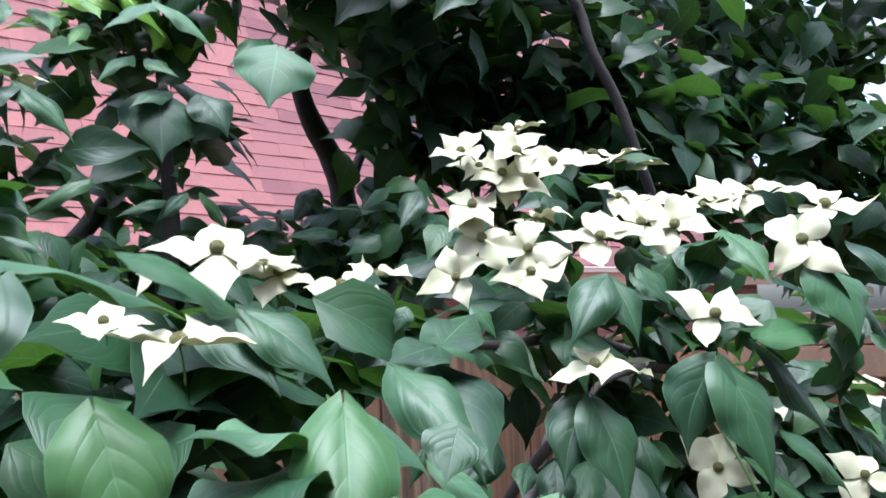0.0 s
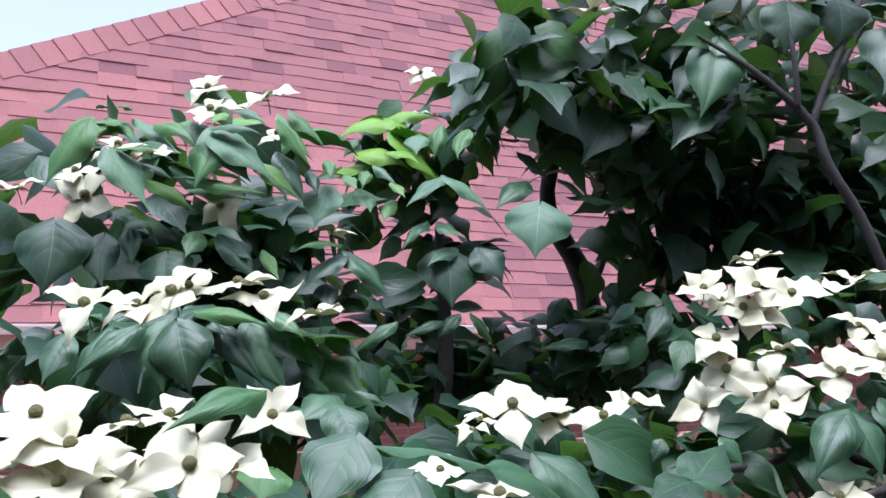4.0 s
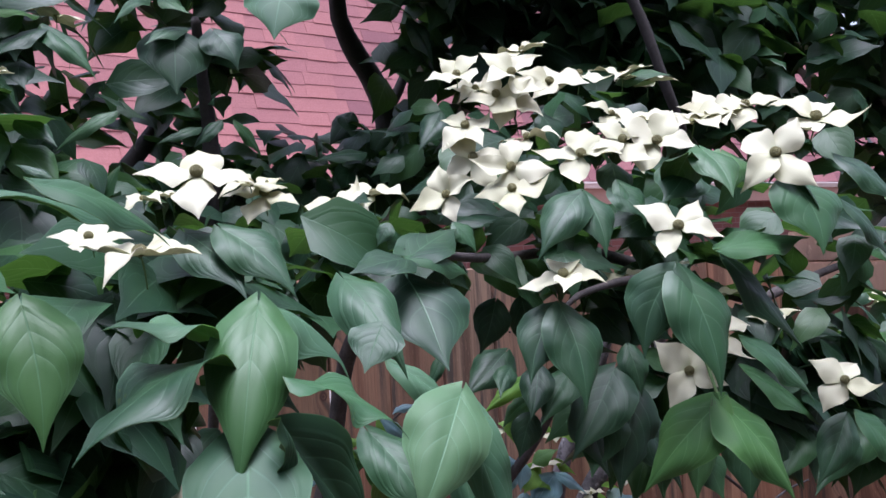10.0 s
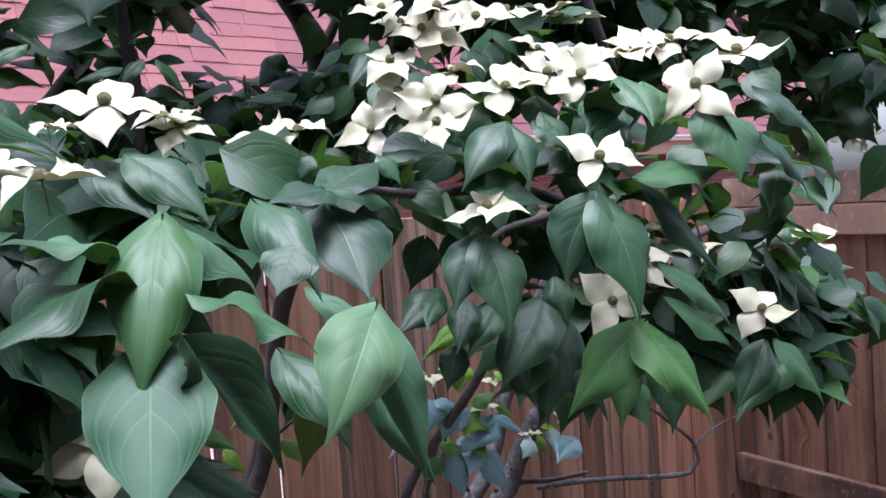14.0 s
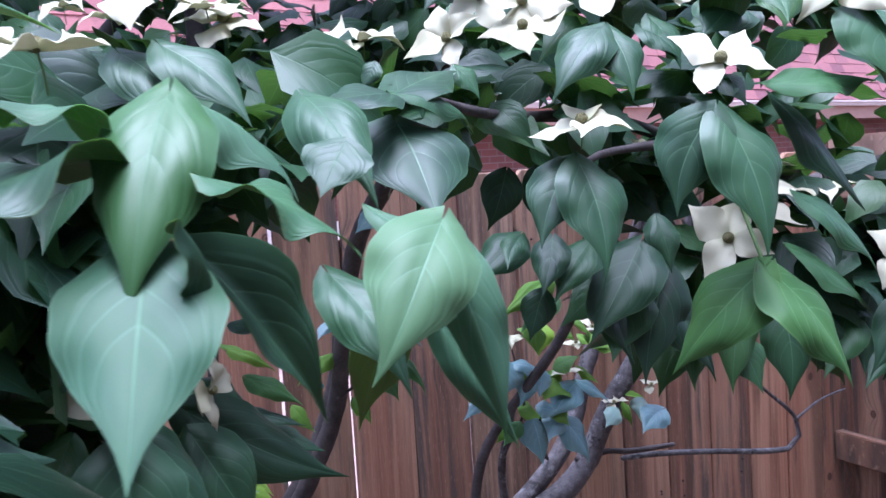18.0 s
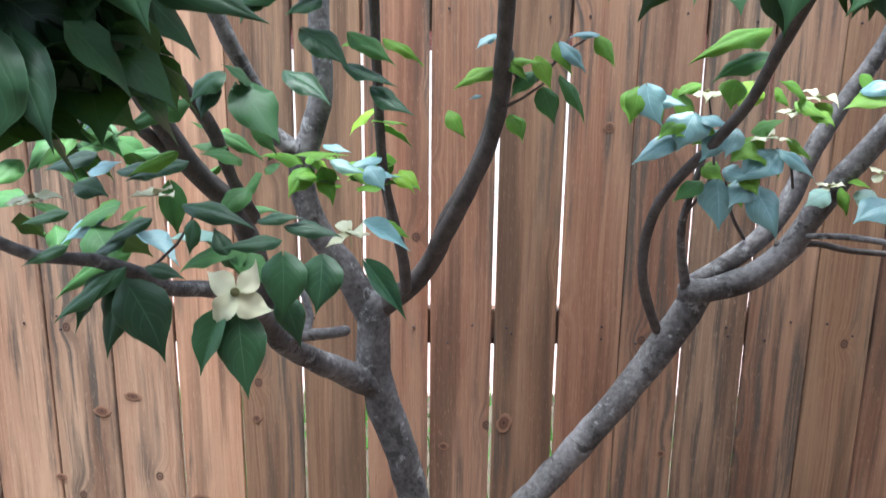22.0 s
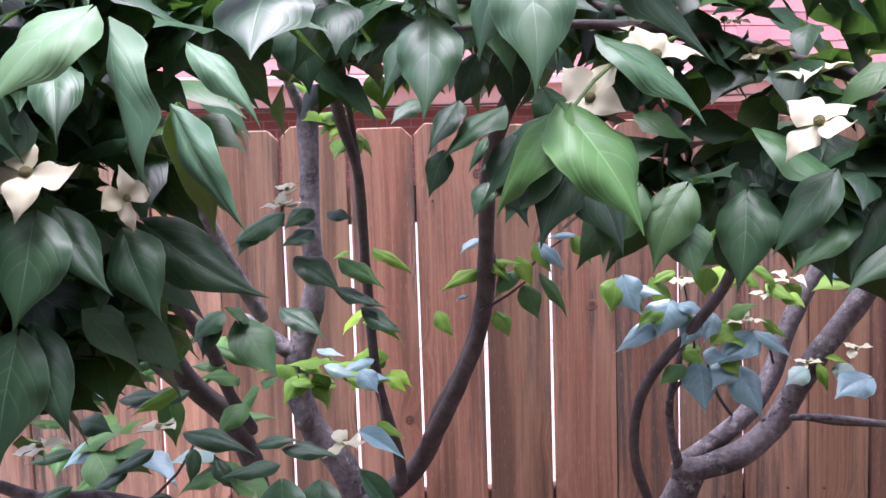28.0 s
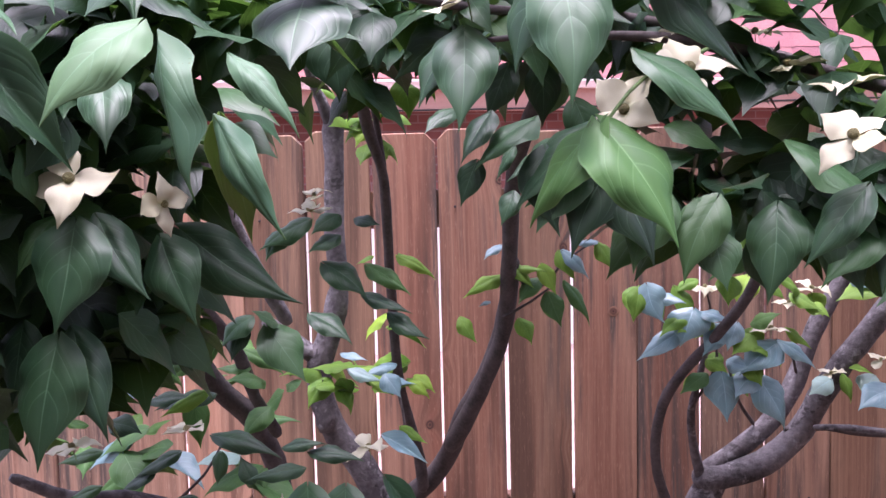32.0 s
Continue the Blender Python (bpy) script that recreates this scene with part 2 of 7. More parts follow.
def wood(name, dark, mid, light, red):
    """Weathered fence board: grain up the board, small knots, grey-black water streaks."""
    m = material(name, mid, 0.75)
    k = Net(m)
    rnd = k.random()
    shift = k.combine(k.math("MULTIPLY", rnd, 37.0), 0.0, k.math("MULTIPLY", rnd, 91.0))
    obj = k.mapped(k.coords("Object"), (1, 1, 1), shift)
    p = k.split(obj)
    knot = k.n.new("ShaderNodeTexVoronoi")
    knot.voronoi_dimensions = "2D"
    k.l.new(k.combine(k.math("MULTIPLY", p[0], 3.6), k.math("MULTIPLY", p[2], 2.9), 0.0), knot.inputs["Vector"])
    knot.inputs["Scale"].default_value = 1.0
    far = knot.outputs["Distance"]
    near = k.math("SUBTRACT", 1.0, k.math("MULTIPLY", far, 24.0), clamp=True)
    halo = k.math("SUBTRACT", 1.0, k.math("MULTIPLY", far, 5.0), clamp=True)
    warp = k.noise(k.mapped(obj, (4, 4, 0.9)), 1.6, 2)
    bend = k.math("ADD", p[0], k.math("ADD", k.math("MULTIPLY", warp, 0.028), k.math("MULTIPLY", k.math("MULTIPLY", halo, halo), 0.03)))
    grain = k.noise(k.combine(k.math("MULTIPLY", bend, 150.0), p[1], k.math("MULTIPLY", p[2], 1.3)), 1.0, 4, 0.65)
    band = k.noise(k.combine(k.math("MULTIPLY", bend, 34.0), p[1], k.math("MULTIPLY", p[2], 0.6)), 1.0, 3, 0.6)
    fibre = k.noise(k.mapped(obj, (700, 60, 14)), 1.0, 2)
    both = k.math("ADD", k.math("ADD", k.math("MULTIPLY", grain, 0.5), k.math("MULTIPLY", band, 0.35)), k.math("MULTIPLY", fibre, 0.15))
    tone = k.ramp(both, (0.31, dark), (0.5, mid), (0.70, tuple(c * 1.08 for c in light)))
    tone = k.mix(k.math("MULTIPLY", rnd, 0.6), tone, red)
    other = k.math("FRACT", k.math("MULTIPLY", rnd, 57.0))
    tone = k.mix(1.0, tone, k.ramp(other, (0.0, (1.35, 1.35, 1.32)), (0.45, (1.0, 1.0, 1.0)), (1.0, (0.55, 0.55, 0.56))), "MULTIPLY")
    tone = k.mix(k.ramp(k.noise(k.mapped(obj, (9, 5, 0.8)), 1.0, 3), (0.42, (0, 0, 0)), (0.62, (0.55, 0.55, 0.55))), tone, light)
    where = k.math("ADD", k.math("MULTIPLY", k.noise(k.mapped(obj, (7, 3, 1.5)), 1.0, 3), 1.0), k.math("MULTIPLY", other, 0.26))
    streak = k.noise(k.combine(k.math("MULTIPLY", bend, 48.0), p[1], k.math("MULTIPLY", p[2], 1.9)), 1.0, 5, 0.65)
    wet = k.math("MULTIPLY", k.ramp(where, (0.56, (0, 0, 0)), (0.68, (1, 1, 1))), k.ramp(streak, (0.46, (0, 0, 0)), (0.60, (1, 1, 1))))
    tone = k.mix(k.math("MULTIPLY", wet, 0.88), tone, (0.062, 0.052, 0.046))
    sap = k.math("MULTIPLY", k.ramp(k.noise(k.combine(k.math("MULTIPLY", bend, 40.0), 3.0, k.math("MULTIPLY", p[2], 0.9)), 1.0, 2), (0.63, (0, 0, 0)), (0.67, (1, 1, 1))), 0.55)
    tone = k.mix(sap, tone, (0.15, 0.072, 0.048))
    side = k.noise(k.combine(k.math("MULTIPLY", bend, 15.0), 7.0, k.math("MULTIPLY", p[2], 0.75)), 1.0, 3, 0.55)
    tone = k.mix(k.ramp(side, (0.50, (0, 0, 0)), (0.60, (0.62, 0.62, 0.62))), tone, tuple(c * 0.8 for c in dark))
    fleck = k.ramp(k.noise(k.mapped(obj, (520, 60, 38)), 1.0, 2, 0.6), (0.60, (0, 0, 0)), (0.70, (0.35, 0.35, 0.35)))
    tone = k.mix(fleck, tone, tuple(min(1, c * 1.25) for c in light))
    pore = k.ramp(k.noise(k.mapped(obj, (330, 60, 9)), 1.0, 3, 0.7), (0.34, (0.35, 0.35, 0.35)), (0.43, (0, 0, 0)))
    tone = k.mix(pore, tone, dark)
    ring = k.math("MULTIPLY", k.math("ADD", k.math("SINE", k.math("MULTIPLY", far, 330.0)), 1.5), 0.4)
    tone = k.mix(k.math("MULTIPLY", k.math("MULTIPLY", k.math("MULTIPLY", near, 3.0, clamp=True), k.math("ADD", ring, 0.25)), k.math("GREATER_THAN", k.split(knot.outputs["Color"])[0], 0.4), clamp=True), tone, (0.06, 0.026, 0.018))
    k.l.new(tone, k.b.inputs["Base Color"])
    k.bump(k.math("ADD", grain, k.math("MULTIPLY", fibre, 0.5)), 0.4, 0.0015)
    return m


FENCE_WOOD = wood("weathered_fence_board", (0.085, 0.040, 0.025), (0.25, 0.126, 0.078), (0.45, 0.275, 0.182), (0.235, 0.090, 0.055))
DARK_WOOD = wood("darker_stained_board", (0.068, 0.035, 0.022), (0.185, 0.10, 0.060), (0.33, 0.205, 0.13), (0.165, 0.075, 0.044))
# paler board tone, with the stronger light at the fence's left put in
PALE_WOOD = wood("pale_and_lit_board", (0.135, 0.070, 0.044), (0.33, 0.185, 0.118), (0.54, 0.36, 0.25), (0.34, 0.165, 0.105))
TRIM_WOOD = wood("pale_trim_board", (0.34, 0.20, 0.14), (0.52, 0.33, 0.235), (0.62, 0.43, 0.32), (0.50, 0.30, 0.20))
SHINGLE = speckled("red_asphalt_shingle", (0.215, 0.083, 0.086), (0.325, 0.138, 0.140), 0.9, 90, 0.6, 0.003)
k = Net(SHINGLE)
grain = k.b.inputs["Base Color"].links[0].from_socket
shade = k.ramp(k.math("ADD", k.math("MULTIPLY", k.random(), 0.5), k.math("MULTIPLY", k.island(), 0.5)), (0.12, (0.62, 0.58, 0.68)), (0.3, (0.92, 0.9, 0.94)), (0.7, (1.06, 1.04, 1.02)), (0.9, (1.24, 1.2, 1.14)))
k.l.new(k.mix(1.0, grain, shade, "MULTIPLY"), k.b.inputs["Base Color"])
BRICK = material("red_brick_wall", (0.42, 0.2, 0.16), 0.85)
k = Net(BRICK)
tex = k.n.new("ShaderNodeTexBrick")
turned = k.split(k.coords("Object"))
k.l.new(k.combine(turned[0], turned[2], 0.0), tex.inputs["Vector"])
tex.inputs["Color1"].default_value, tex.inputs["Color2"].default_value, tex.inputs["Mortar"].default_value = (0.11, 0.034, 0.029, 1), (0.16, 0.052, 0.042, 1), (0.16, 0.105, 0.095, 1)
tex.inputs["Scale"].default_value, tex.inputs["Mortar Size"].default_value, tex.inputs["Brick Width"].default_value, tex.inputs["Row Height"].default_value = 1.0, 0.006, 0.215, 0.075
k.l.new(tex.outputs["Color"], k.b.inputs["Base Color"])
k.bump(tex.outputs["Fac"], -0.4, 0.004)
CONCRETE = speckled("pale_concrete", (0.27, 0.185, 0.165), (0.36, 0.255, 0.235), 0.9, 3, 0.3, 0.003)
GAP_WHITE = speckled("pale_gap_backing", (0.58, 0.53, 0.51), (0.70, 0.65, 0.62), 0.85, 5, 0.2, 0.002)
# brown for the added, unseen walls that hold back skylight
UNSEEN_WALL = speckled("unseen_wall_brown", (0.22, 0.19, 0.165), (0.3, 0.26, 0.23), 0.8, 4, 0.3, 0.003)
PEACH = speckled("peach_painted_board", (0.34, 0.19, 0.15), (0.41, 0.235, 0.19), 0.55, 6, 0.15, 0.001)
GUTTER = speckled("pale_gutter_metal", (0.62, 0.54, 0.53), (0.74, 0.66, 0.65), 0.35, 5, 0.05, 0.001)
EARTH = speckled("garden_soil", (0.045, 0.032, 0.022), (0.10, 0.075, 0.05), 0.95, 14, 0.8, 0.01)
STRAW = speckled("pine_straw", (0.20, 0.11, 0.065), (0.38, 0.26, 0.19), 0.85, 30, 0.3, 0.001)
GRASS = speckled("grass_blades", (0.05, 0.14, 0.02), (0.10, 0.26, 0.04), 0.7, 20, 0.2, 0.001)
POT_GREY = speckled("grey_plastic", (0.30, 0.29, 0.345), (0.36, 0.35, 0.41), 0.4, 9, 0.1, 0.001)
RUST = speckled("rusty_purple_iron", (0.018, 0.010, 0.014), (0.036, 0.020, 0.027), 0.75, 30, 0.4, 0.001)
POTTING = speckled("speckled_potting_mix", (0.02, 0.018, 0.017), (0.16, 0.15, 0.145), 0.9, 40, 0.9, 0.004)
CABLE = material("black_cable", (0.012, 0.012, 0.012), 0.5)


# ---- building helpers ----
def part(name, bm, mat, parent=None, label=""):
    """Links a bmesh as one mesh object, under parent if there is one."""
    me = bpy.data.meshes.new(name)
    bm.to_mesh(me)
    bm.free()
    for m in mat if isinstance(mat, (list, tuple)) else [mat]:
        me.materials.append(m)
    ob = new(name, me)
    ob.parent = parent
    return tagged(ob, label)


def piece(name, me, m, parent):
    ob = new(name, me)
    ob.parent = parent
    ob.matrix_basis = m
    return ob


def thing(name, label, category, at=(0, 0, 0), group="", kind=""):
    return tagged(piece(name, None, Matrix.Translation(at), None), label, category, group, kind)


def box(bm, x0, x1, y0, y1, z0, z1, bevel=0.0):
    made = bmesh.ops.create_cube(bm, size=1, matrix=Matrix.LocRotScale(((x0 + x1) / 2, (y0 + y1) / 2, (z0 + z1) / 2), None, (x1 - x0, y1 - y0, z1 - z0)))
    if bevel:
        edges = list({e for v in made["verts"] for e in v.link_edges})
        bmesh.ops.bevel(bm, geom=edges, offset=bevel, segments=2, affect="EDGES")
    return bm


def smooth(ob):
    for p in ob.data.polygons:
        p.use_smooth = True
    return ob


def tube(bm, rows, sides=10, wob=0.0, cap=True):
    """A limb through rows of (x, y, z, radius), rounded between them."""
    pts = [Vector(r[:3]) for r in rows]
    rad = [r[3] for r in rows]
    for end, side in ((0, 1), (-1, -2)):
        tip = pts[end] + (pts[end] - pts[side]).normalized() * rad[end] * 0.8
        at = 0 if end == 0 else len(pts)
        pts.insert(at, tip)
        rad.insert(at, rad[end] * 0.35)
    fine, frad = [], []
    for i in range(len(pts) - 1):
        p0, p1, p2, p3 = pts[max(i - 1, 0)], pts[i], pts[i + 1], pts[min(i + 2, len(pts) - 1)]
        n = max(2, min(8, int((p2 - p1).length / 0.02)))
        for s in range(n):
            u = s / n
            fine.append(0.5 * (2 * p1 + (p2 - p0) * u + (2 * p0 - 5 * p1 + 4 * p2 - p3) * u * u + (3 * p1 - p0 - 3 * p2 + p3) * u**3))
            frad.append(rad[i] + (rad[i + 1] - rad[i]) * u)
    fine.append(pts[-1])
    frad.append(rad[-1])
    side = Vector((1, 0, 0))
    rings = []
    for i, p in enumerate(fine):
        d = (fine[min(i + 1, len(fine) - 1)] - fine[max(i - 1, 0)]).normalized()
        side = (side - d * side.dot(d)).normalized()
        up = d.cross(side)
        ring = []
        for s in range(sides):
            a = 2 * math.pi * s / sides
            w = 1 + wob * noise.noise(p * 25 + Vector((math.cos(a), math.sin(a), 0)) * 0.8)
            ring.append(bm.verts.new(p + (side * math.cos(a) + up * math.sin(a)) * frad[i] * w))
        rings.append(ring)
    for a, b in zip(rings, rings[1:]):
        for s in range(sides):
            bm.faces.new((a[s], a[(s + 1) % sides], b[(s + 1) % sides], b[s]))
    if cap:
        bm.faces.new(rings[0][::-1])
        bm.faces.new(rings[-1])
    return bm


# ---- leaves and flowers ----
OUTLINE = ((0, 0.02), (0.02, 0.16), (0.055, 0.285), (0.11, 0.39), (0.19, 0.465), (0.28, 0.5), (0.37, 0.492), (0.46, 0.455), (0.55, 0.388), (0.63, 0.305), (0.71, 0.215), (0.78, 0.138), (0.84, 0.083), (0.9, 0.046), (0.95, 0.022), (1, 0.003))
PETAL = ((0, 0.06), (0.08, 0.18), (0.2, 0.36), (0.34, 0.485), (0.44, 0.5), (0.55, 0.45), (0.66, 0.34), (0.77, 0.205), (0.87, 0.095), (0.95, 0.035), (1, 0.004))


def half(shape, v):
    for (a, x), (b, y) in zip(shape, shape[1:]):
        if v <= b:
            return x + (y - x) * (v - a) / (b - a)
    return 0.0


def blade(bm, shape, rows, cols, droop, fold, wave, phase, curl, m=None, thick=0.0, hook=0.0, belly=0.1, heart=0.0):
    """A leaf blade of length 1 and width 1 from the origin along +y, its face to +z."""
    uvs = bm.loops.layers.uv.verify()

    def grid(lift, flip, slot):
        g = []
        for i in range(rows + 1):
            v = i / rows
            w = half(shape, v)
            line = []
            for j in range(cols + 1):
                u = 2 * j / cols - 1
                edge = 1 + 0.015 * math.sin(31 * v + phase * 3 + (2 if u > 0 else 0))
                x = u * w * edge + curl * math.sin(math.pi * v) * 0.12 + hook * v**4 * 0.18
                z = droop * 4 * v * (1 - v) * 0.25 + fold * abs(u) * w + wave * u * u * w * (math.sin(2 * math.pi * 1.7 * v + phase + (1.2 if u > 0 else 0)) + 0.2 * abs(u) * math.sin(26 * v + phase * 2 + (2 if u > 0 else 0))) - hook * max(0, v - 0.7) ** 2 * 0.6
                z -= belly * u * u * w
                p = Vector((x, v - heart * abs(u) ** 1.5 * max(0.0, 1 - v * 7) ** 2, z + lift))
                line.append((bm.verts.new(m @ p if m else p), (0.5 + 0.5 * u, v)))
            g.append(line)
        for i in range(rows):
            for j in range(cols):
                q = [g[i][j], g[i][j + 1], g[i + 1][j + 1], g[i + 1][j]]
                if flip:
                    q.reverse()
                f = bm.faces.new([c[0] for c in q])
                f.smooth, f.material_index = True, slot
                for loop, c in zip(f.loops, q):
                    loop[uvs].uv = c[1]

    grid(0.0, False, 0)
    if thick:
        grid(-thick, True, 1)
    return bm


def mesh_of(name, bm, mats):
    me = bpy.data.meshes.new(name)
    bm.to_mesh(me)
    bm.free()
    for m in mats:
        me.materials.append(m)
    return me


# flat, arched, long drooping, folded, twisted, bent, mirrored, quilted, broad, frilled
LEAVES = []
rng = random.Random(5)
for droop, fold, curl, hook, wave, belly in ((0.14, 0.12, 0.1, 0.1, 0.08, 0.2), (0.32, 0.28, -0.3, 0.3, 0.09, 0.42), (0.55, 0.25, 0.35, 0.6, 0.10, 0.45), (0.2, 0.5, 0.3, 0.2, 0.07, 0.15), (0.42, -0.05, -0.6, 0.9, 0.2, 0.35), (0.3, 0.25, 0.8, -0.5, 0.1, 0.4), (0.35, 0.28, 0.5, -0.4, 0.1, 0.42), (0.38, 0.36, 0.15, 0.3, 0.12, 0.55), (0.3, 0.2, -0.15, -0.3, 0.12, 0.42), (0.35, 0.1, -0.3, 0.6, 0.3, 0.2)):
    LEAVES.append(mesh_of("leaf", blade(bmesh.new(), OUTLINE, 26, 12, droop, fold, wave, rng.uniform(0, 6), curl, None, 0.006, hook, belly, 0.09), [LEAF_TOP, LEAF_UNDER]))
FRESH, LIGHT, YOUNG, MID = [], [], [], []
for me in LEAVES:
    for kin, mat in ((FRESH, LEAF_FRESH), (LIGHT, LEAF_LIGHT), (YOUNG, LEAF_YOUNG), (MID, LEAF_MID)):
        twin = me.copy()
        twin.materials[0] = mat
        kin.append(twin)
BRACTS = [mesh_of("bract", blade(bmesh.new(), PETAL, 14, 6, d, f, 0.12, p, c, None, 0.008, h), [BRACT, BRACT]) for d, p, c, h, f in ((0.15, 0, 0.4, 0.9, 0.12), (0.45, 2, -0.7, -0.9, 0.25), (-0.3, 4, 0.8, -1.6, 0.2), (0.3, 1, 1.1, 0.5, -0.1), (0.55, 3, -0.3, 1.4, 0.3), (-0.1, 5, -1.0, 0.8, 0.4))]


def button_mesh():
    bm = bmesh.new()
    bmesh.ops.create_icosphere(bm, subdivisions=3, radius=1)
    for v in bm.verts:
        v.co *= 1 + 0.12 * (noise.voronoi(v.co * 3.2)[0][0] - 0.3)
        v.co.z = v.co.z * 0.9 + 0.75
    for f in bm.faces:
        f.smooth = True
    tube(bm, [(0, 0, 0.2, 0.16), (0.1, 0, -2.0, 0.14), (0.0, 0.2, -4.5, 0.14)], 6)
    for f in bm.faces:
        if f.calc_center_median().z < -0.2:
            f.material_index = 1
    return mesh_of("flower", bm, [BUTTON, STALK])


FLOWER = button_mesh()
frng = random.Random(11)


def along(base, tip, width, roll, hint=(-0.1, -0.55, 0.83)):
    """The pose of a blade that runs from base to tip."""
    b, t = Vector(base), Vector(tip)
    y = t - b
    n = y.length
    y = y / n
    z = Vector(hint)
    z = (z - y * z.dot(y)).normalized()
    x = y.cross(z)
    m = Matrix((x, y, z)).transposed().to_4x4() @ Matrix.Rotation(radians(roll), 4, "Y")
    return Matrix.Translation(b) @ m @ Matrix.Diagonal((n * width, n, n * 0.8, 1))


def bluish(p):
    """Which young leaves have the blue sky sheen coloured in: most on the outer limb, few in the middle."""
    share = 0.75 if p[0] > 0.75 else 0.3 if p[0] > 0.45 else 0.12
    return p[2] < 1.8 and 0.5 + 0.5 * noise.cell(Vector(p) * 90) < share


def leaf(base, tip, width=0.55, roll=0, kind=0, face=(-0.1, -0.55, 0.83)):
    m = along(base, tip, width, roll, face)
    young = base[1] > 0.95 and base[2] < 1.8
    kin = (LEAVES, LIGHT, MID, FRESH, YOUNG)[kind // 10]
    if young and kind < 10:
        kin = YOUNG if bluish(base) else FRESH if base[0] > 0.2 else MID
    return piece("leaf", kin[kind % 10], m, tree)


def flower(at, size, tilt, spin, toward=(-0.5, -0.86)):
    """Four pointed bracts round a button; tilt leans its face from the sky towards the viewer's side."""
    a, b = toward
    n = Vector((a * math.sin(radians(tilt)), b * math.sin(radians(tilt)), math.cos(radians(tilt))))
    q = Vector((0, 0, 1)).rotation_difference(n).to_matrix().to_4x4()
    m = Matrix.Translation(at) @ q @ Matrix.Rotation(radians(spin), 4, "Z")
    f = piece("flower", FLOWER, m @ Matrix.Scale(size * 0.058, 4), tree)
    for i in range(4):
        turn = radians(90 * i + frng.uniform(-9, 9))
        rise = radians(frng.uniform(-14, 20) - (7 if i % 2 else 0))
        s = size * 0.5 / (size * 0.058) * frng.uniform(0.92, 1.1)
        piece("bract", BRACTS[frng.randrange(6)], Matrix.Rotation(turn, 4, "Z") @ Matrix.Rotation(rise, 4, "X") @ Matrix.Diagonal((s * frng.uniform(0.58, 0.78), s, s, 1)), f)
    return f


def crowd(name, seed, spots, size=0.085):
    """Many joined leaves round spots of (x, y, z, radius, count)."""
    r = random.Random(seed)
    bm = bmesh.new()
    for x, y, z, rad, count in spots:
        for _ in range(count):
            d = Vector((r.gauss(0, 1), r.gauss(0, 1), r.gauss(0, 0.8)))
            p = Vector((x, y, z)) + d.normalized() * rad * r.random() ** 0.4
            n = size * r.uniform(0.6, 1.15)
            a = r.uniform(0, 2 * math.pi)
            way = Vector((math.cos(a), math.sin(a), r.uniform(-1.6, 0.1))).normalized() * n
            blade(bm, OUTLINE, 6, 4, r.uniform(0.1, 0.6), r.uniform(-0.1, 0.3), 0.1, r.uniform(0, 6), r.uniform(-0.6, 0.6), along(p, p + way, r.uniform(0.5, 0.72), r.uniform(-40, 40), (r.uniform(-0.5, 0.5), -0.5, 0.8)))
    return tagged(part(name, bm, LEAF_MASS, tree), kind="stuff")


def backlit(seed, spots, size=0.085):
    """Single leaves, the skylight through them coloured in as bright yellow-green, round spots of (x, y, z, radius,
    count).
    """
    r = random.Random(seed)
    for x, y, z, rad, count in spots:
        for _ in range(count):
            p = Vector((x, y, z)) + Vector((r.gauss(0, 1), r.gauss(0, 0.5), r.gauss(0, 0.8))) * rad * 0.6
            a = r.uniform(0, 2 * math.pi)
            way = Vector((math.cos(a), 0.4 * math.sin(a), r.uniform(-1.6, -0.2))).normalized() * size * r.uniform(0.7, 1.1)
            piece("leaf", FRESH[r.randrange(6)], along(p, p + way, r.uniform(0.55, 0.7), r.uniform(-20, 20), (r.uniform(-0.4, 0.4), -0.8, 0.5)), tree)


def spray(seed, spots, size=0.055, fresh=True, lift=0.0):
    """Single young leaves round spots of (x, y, z, radius, count), nearly level, tips drooping."""
    r = random.Random(seed)
    for x, y, z, rad, count in spots:
        for _ in range(count):
            d = Vector((r.gauss(0, 1), r.gauss(0, 0.8), r.gauss(0, 0.8))).normalized() * rad * r.random() ** 0.5
            p, a = Vector((x, y, z)) + d, r.uniform(0, 2 * math.pi)
            way = Vector((math.cos(a), math.sin(a), r.uniform(-1.1, 0.25) + lift)).normalized() * size * r.uniform(0.7, 1.25)
            m = along(p, p + way, r.uniform(0.55, 0.7), r.uniform(-25, 25), (r.uniform(-0.3, 0.3), -0.3, 0.95))
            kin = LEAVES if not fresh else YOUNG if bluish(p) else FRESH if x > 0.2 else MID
            piece("leaf", kin[r.randrange(6)], m, tree)


def limb(name, rows, mat, sides=14, wob=0.16):
    return smooth(part(name, tube(bmesh.new(), rows, sides, wob), mat, tree))


# ---- the place: ground, fence, garage ----
bm = bmesh.new()
for i in range(61):
    for j in range(61):
        s = lambda k: (abs(k - 30) / 30) ** 3 * 300 * (1 if k > 30 else -1) + (k - 30) * 0.12
        x, y = s(i), s(j)
        bm.verts.new((x, y, 0.02 * noise.noise((x * 2, y * 2, 0)) - 0.01))
bm.verts.ensure_lookup_table()
for i in range(60):
    for j in range(60):
        bm.faces.new([bm.verts[a * 61 + b] for a, b in ((i, j), (i + 1, j), (i + 1, j + 1), (i, j + 1))])
tagged(smooth(part("ground", bm, EARTH)), "dark garden soil with scattered straw", "ground", kind="structure")

FY = 1.677
fence = thing("fence", "weathered brown dog-eared picket fence with narrow gaps", "fence", (0.5, FY, 0), kind="structure")


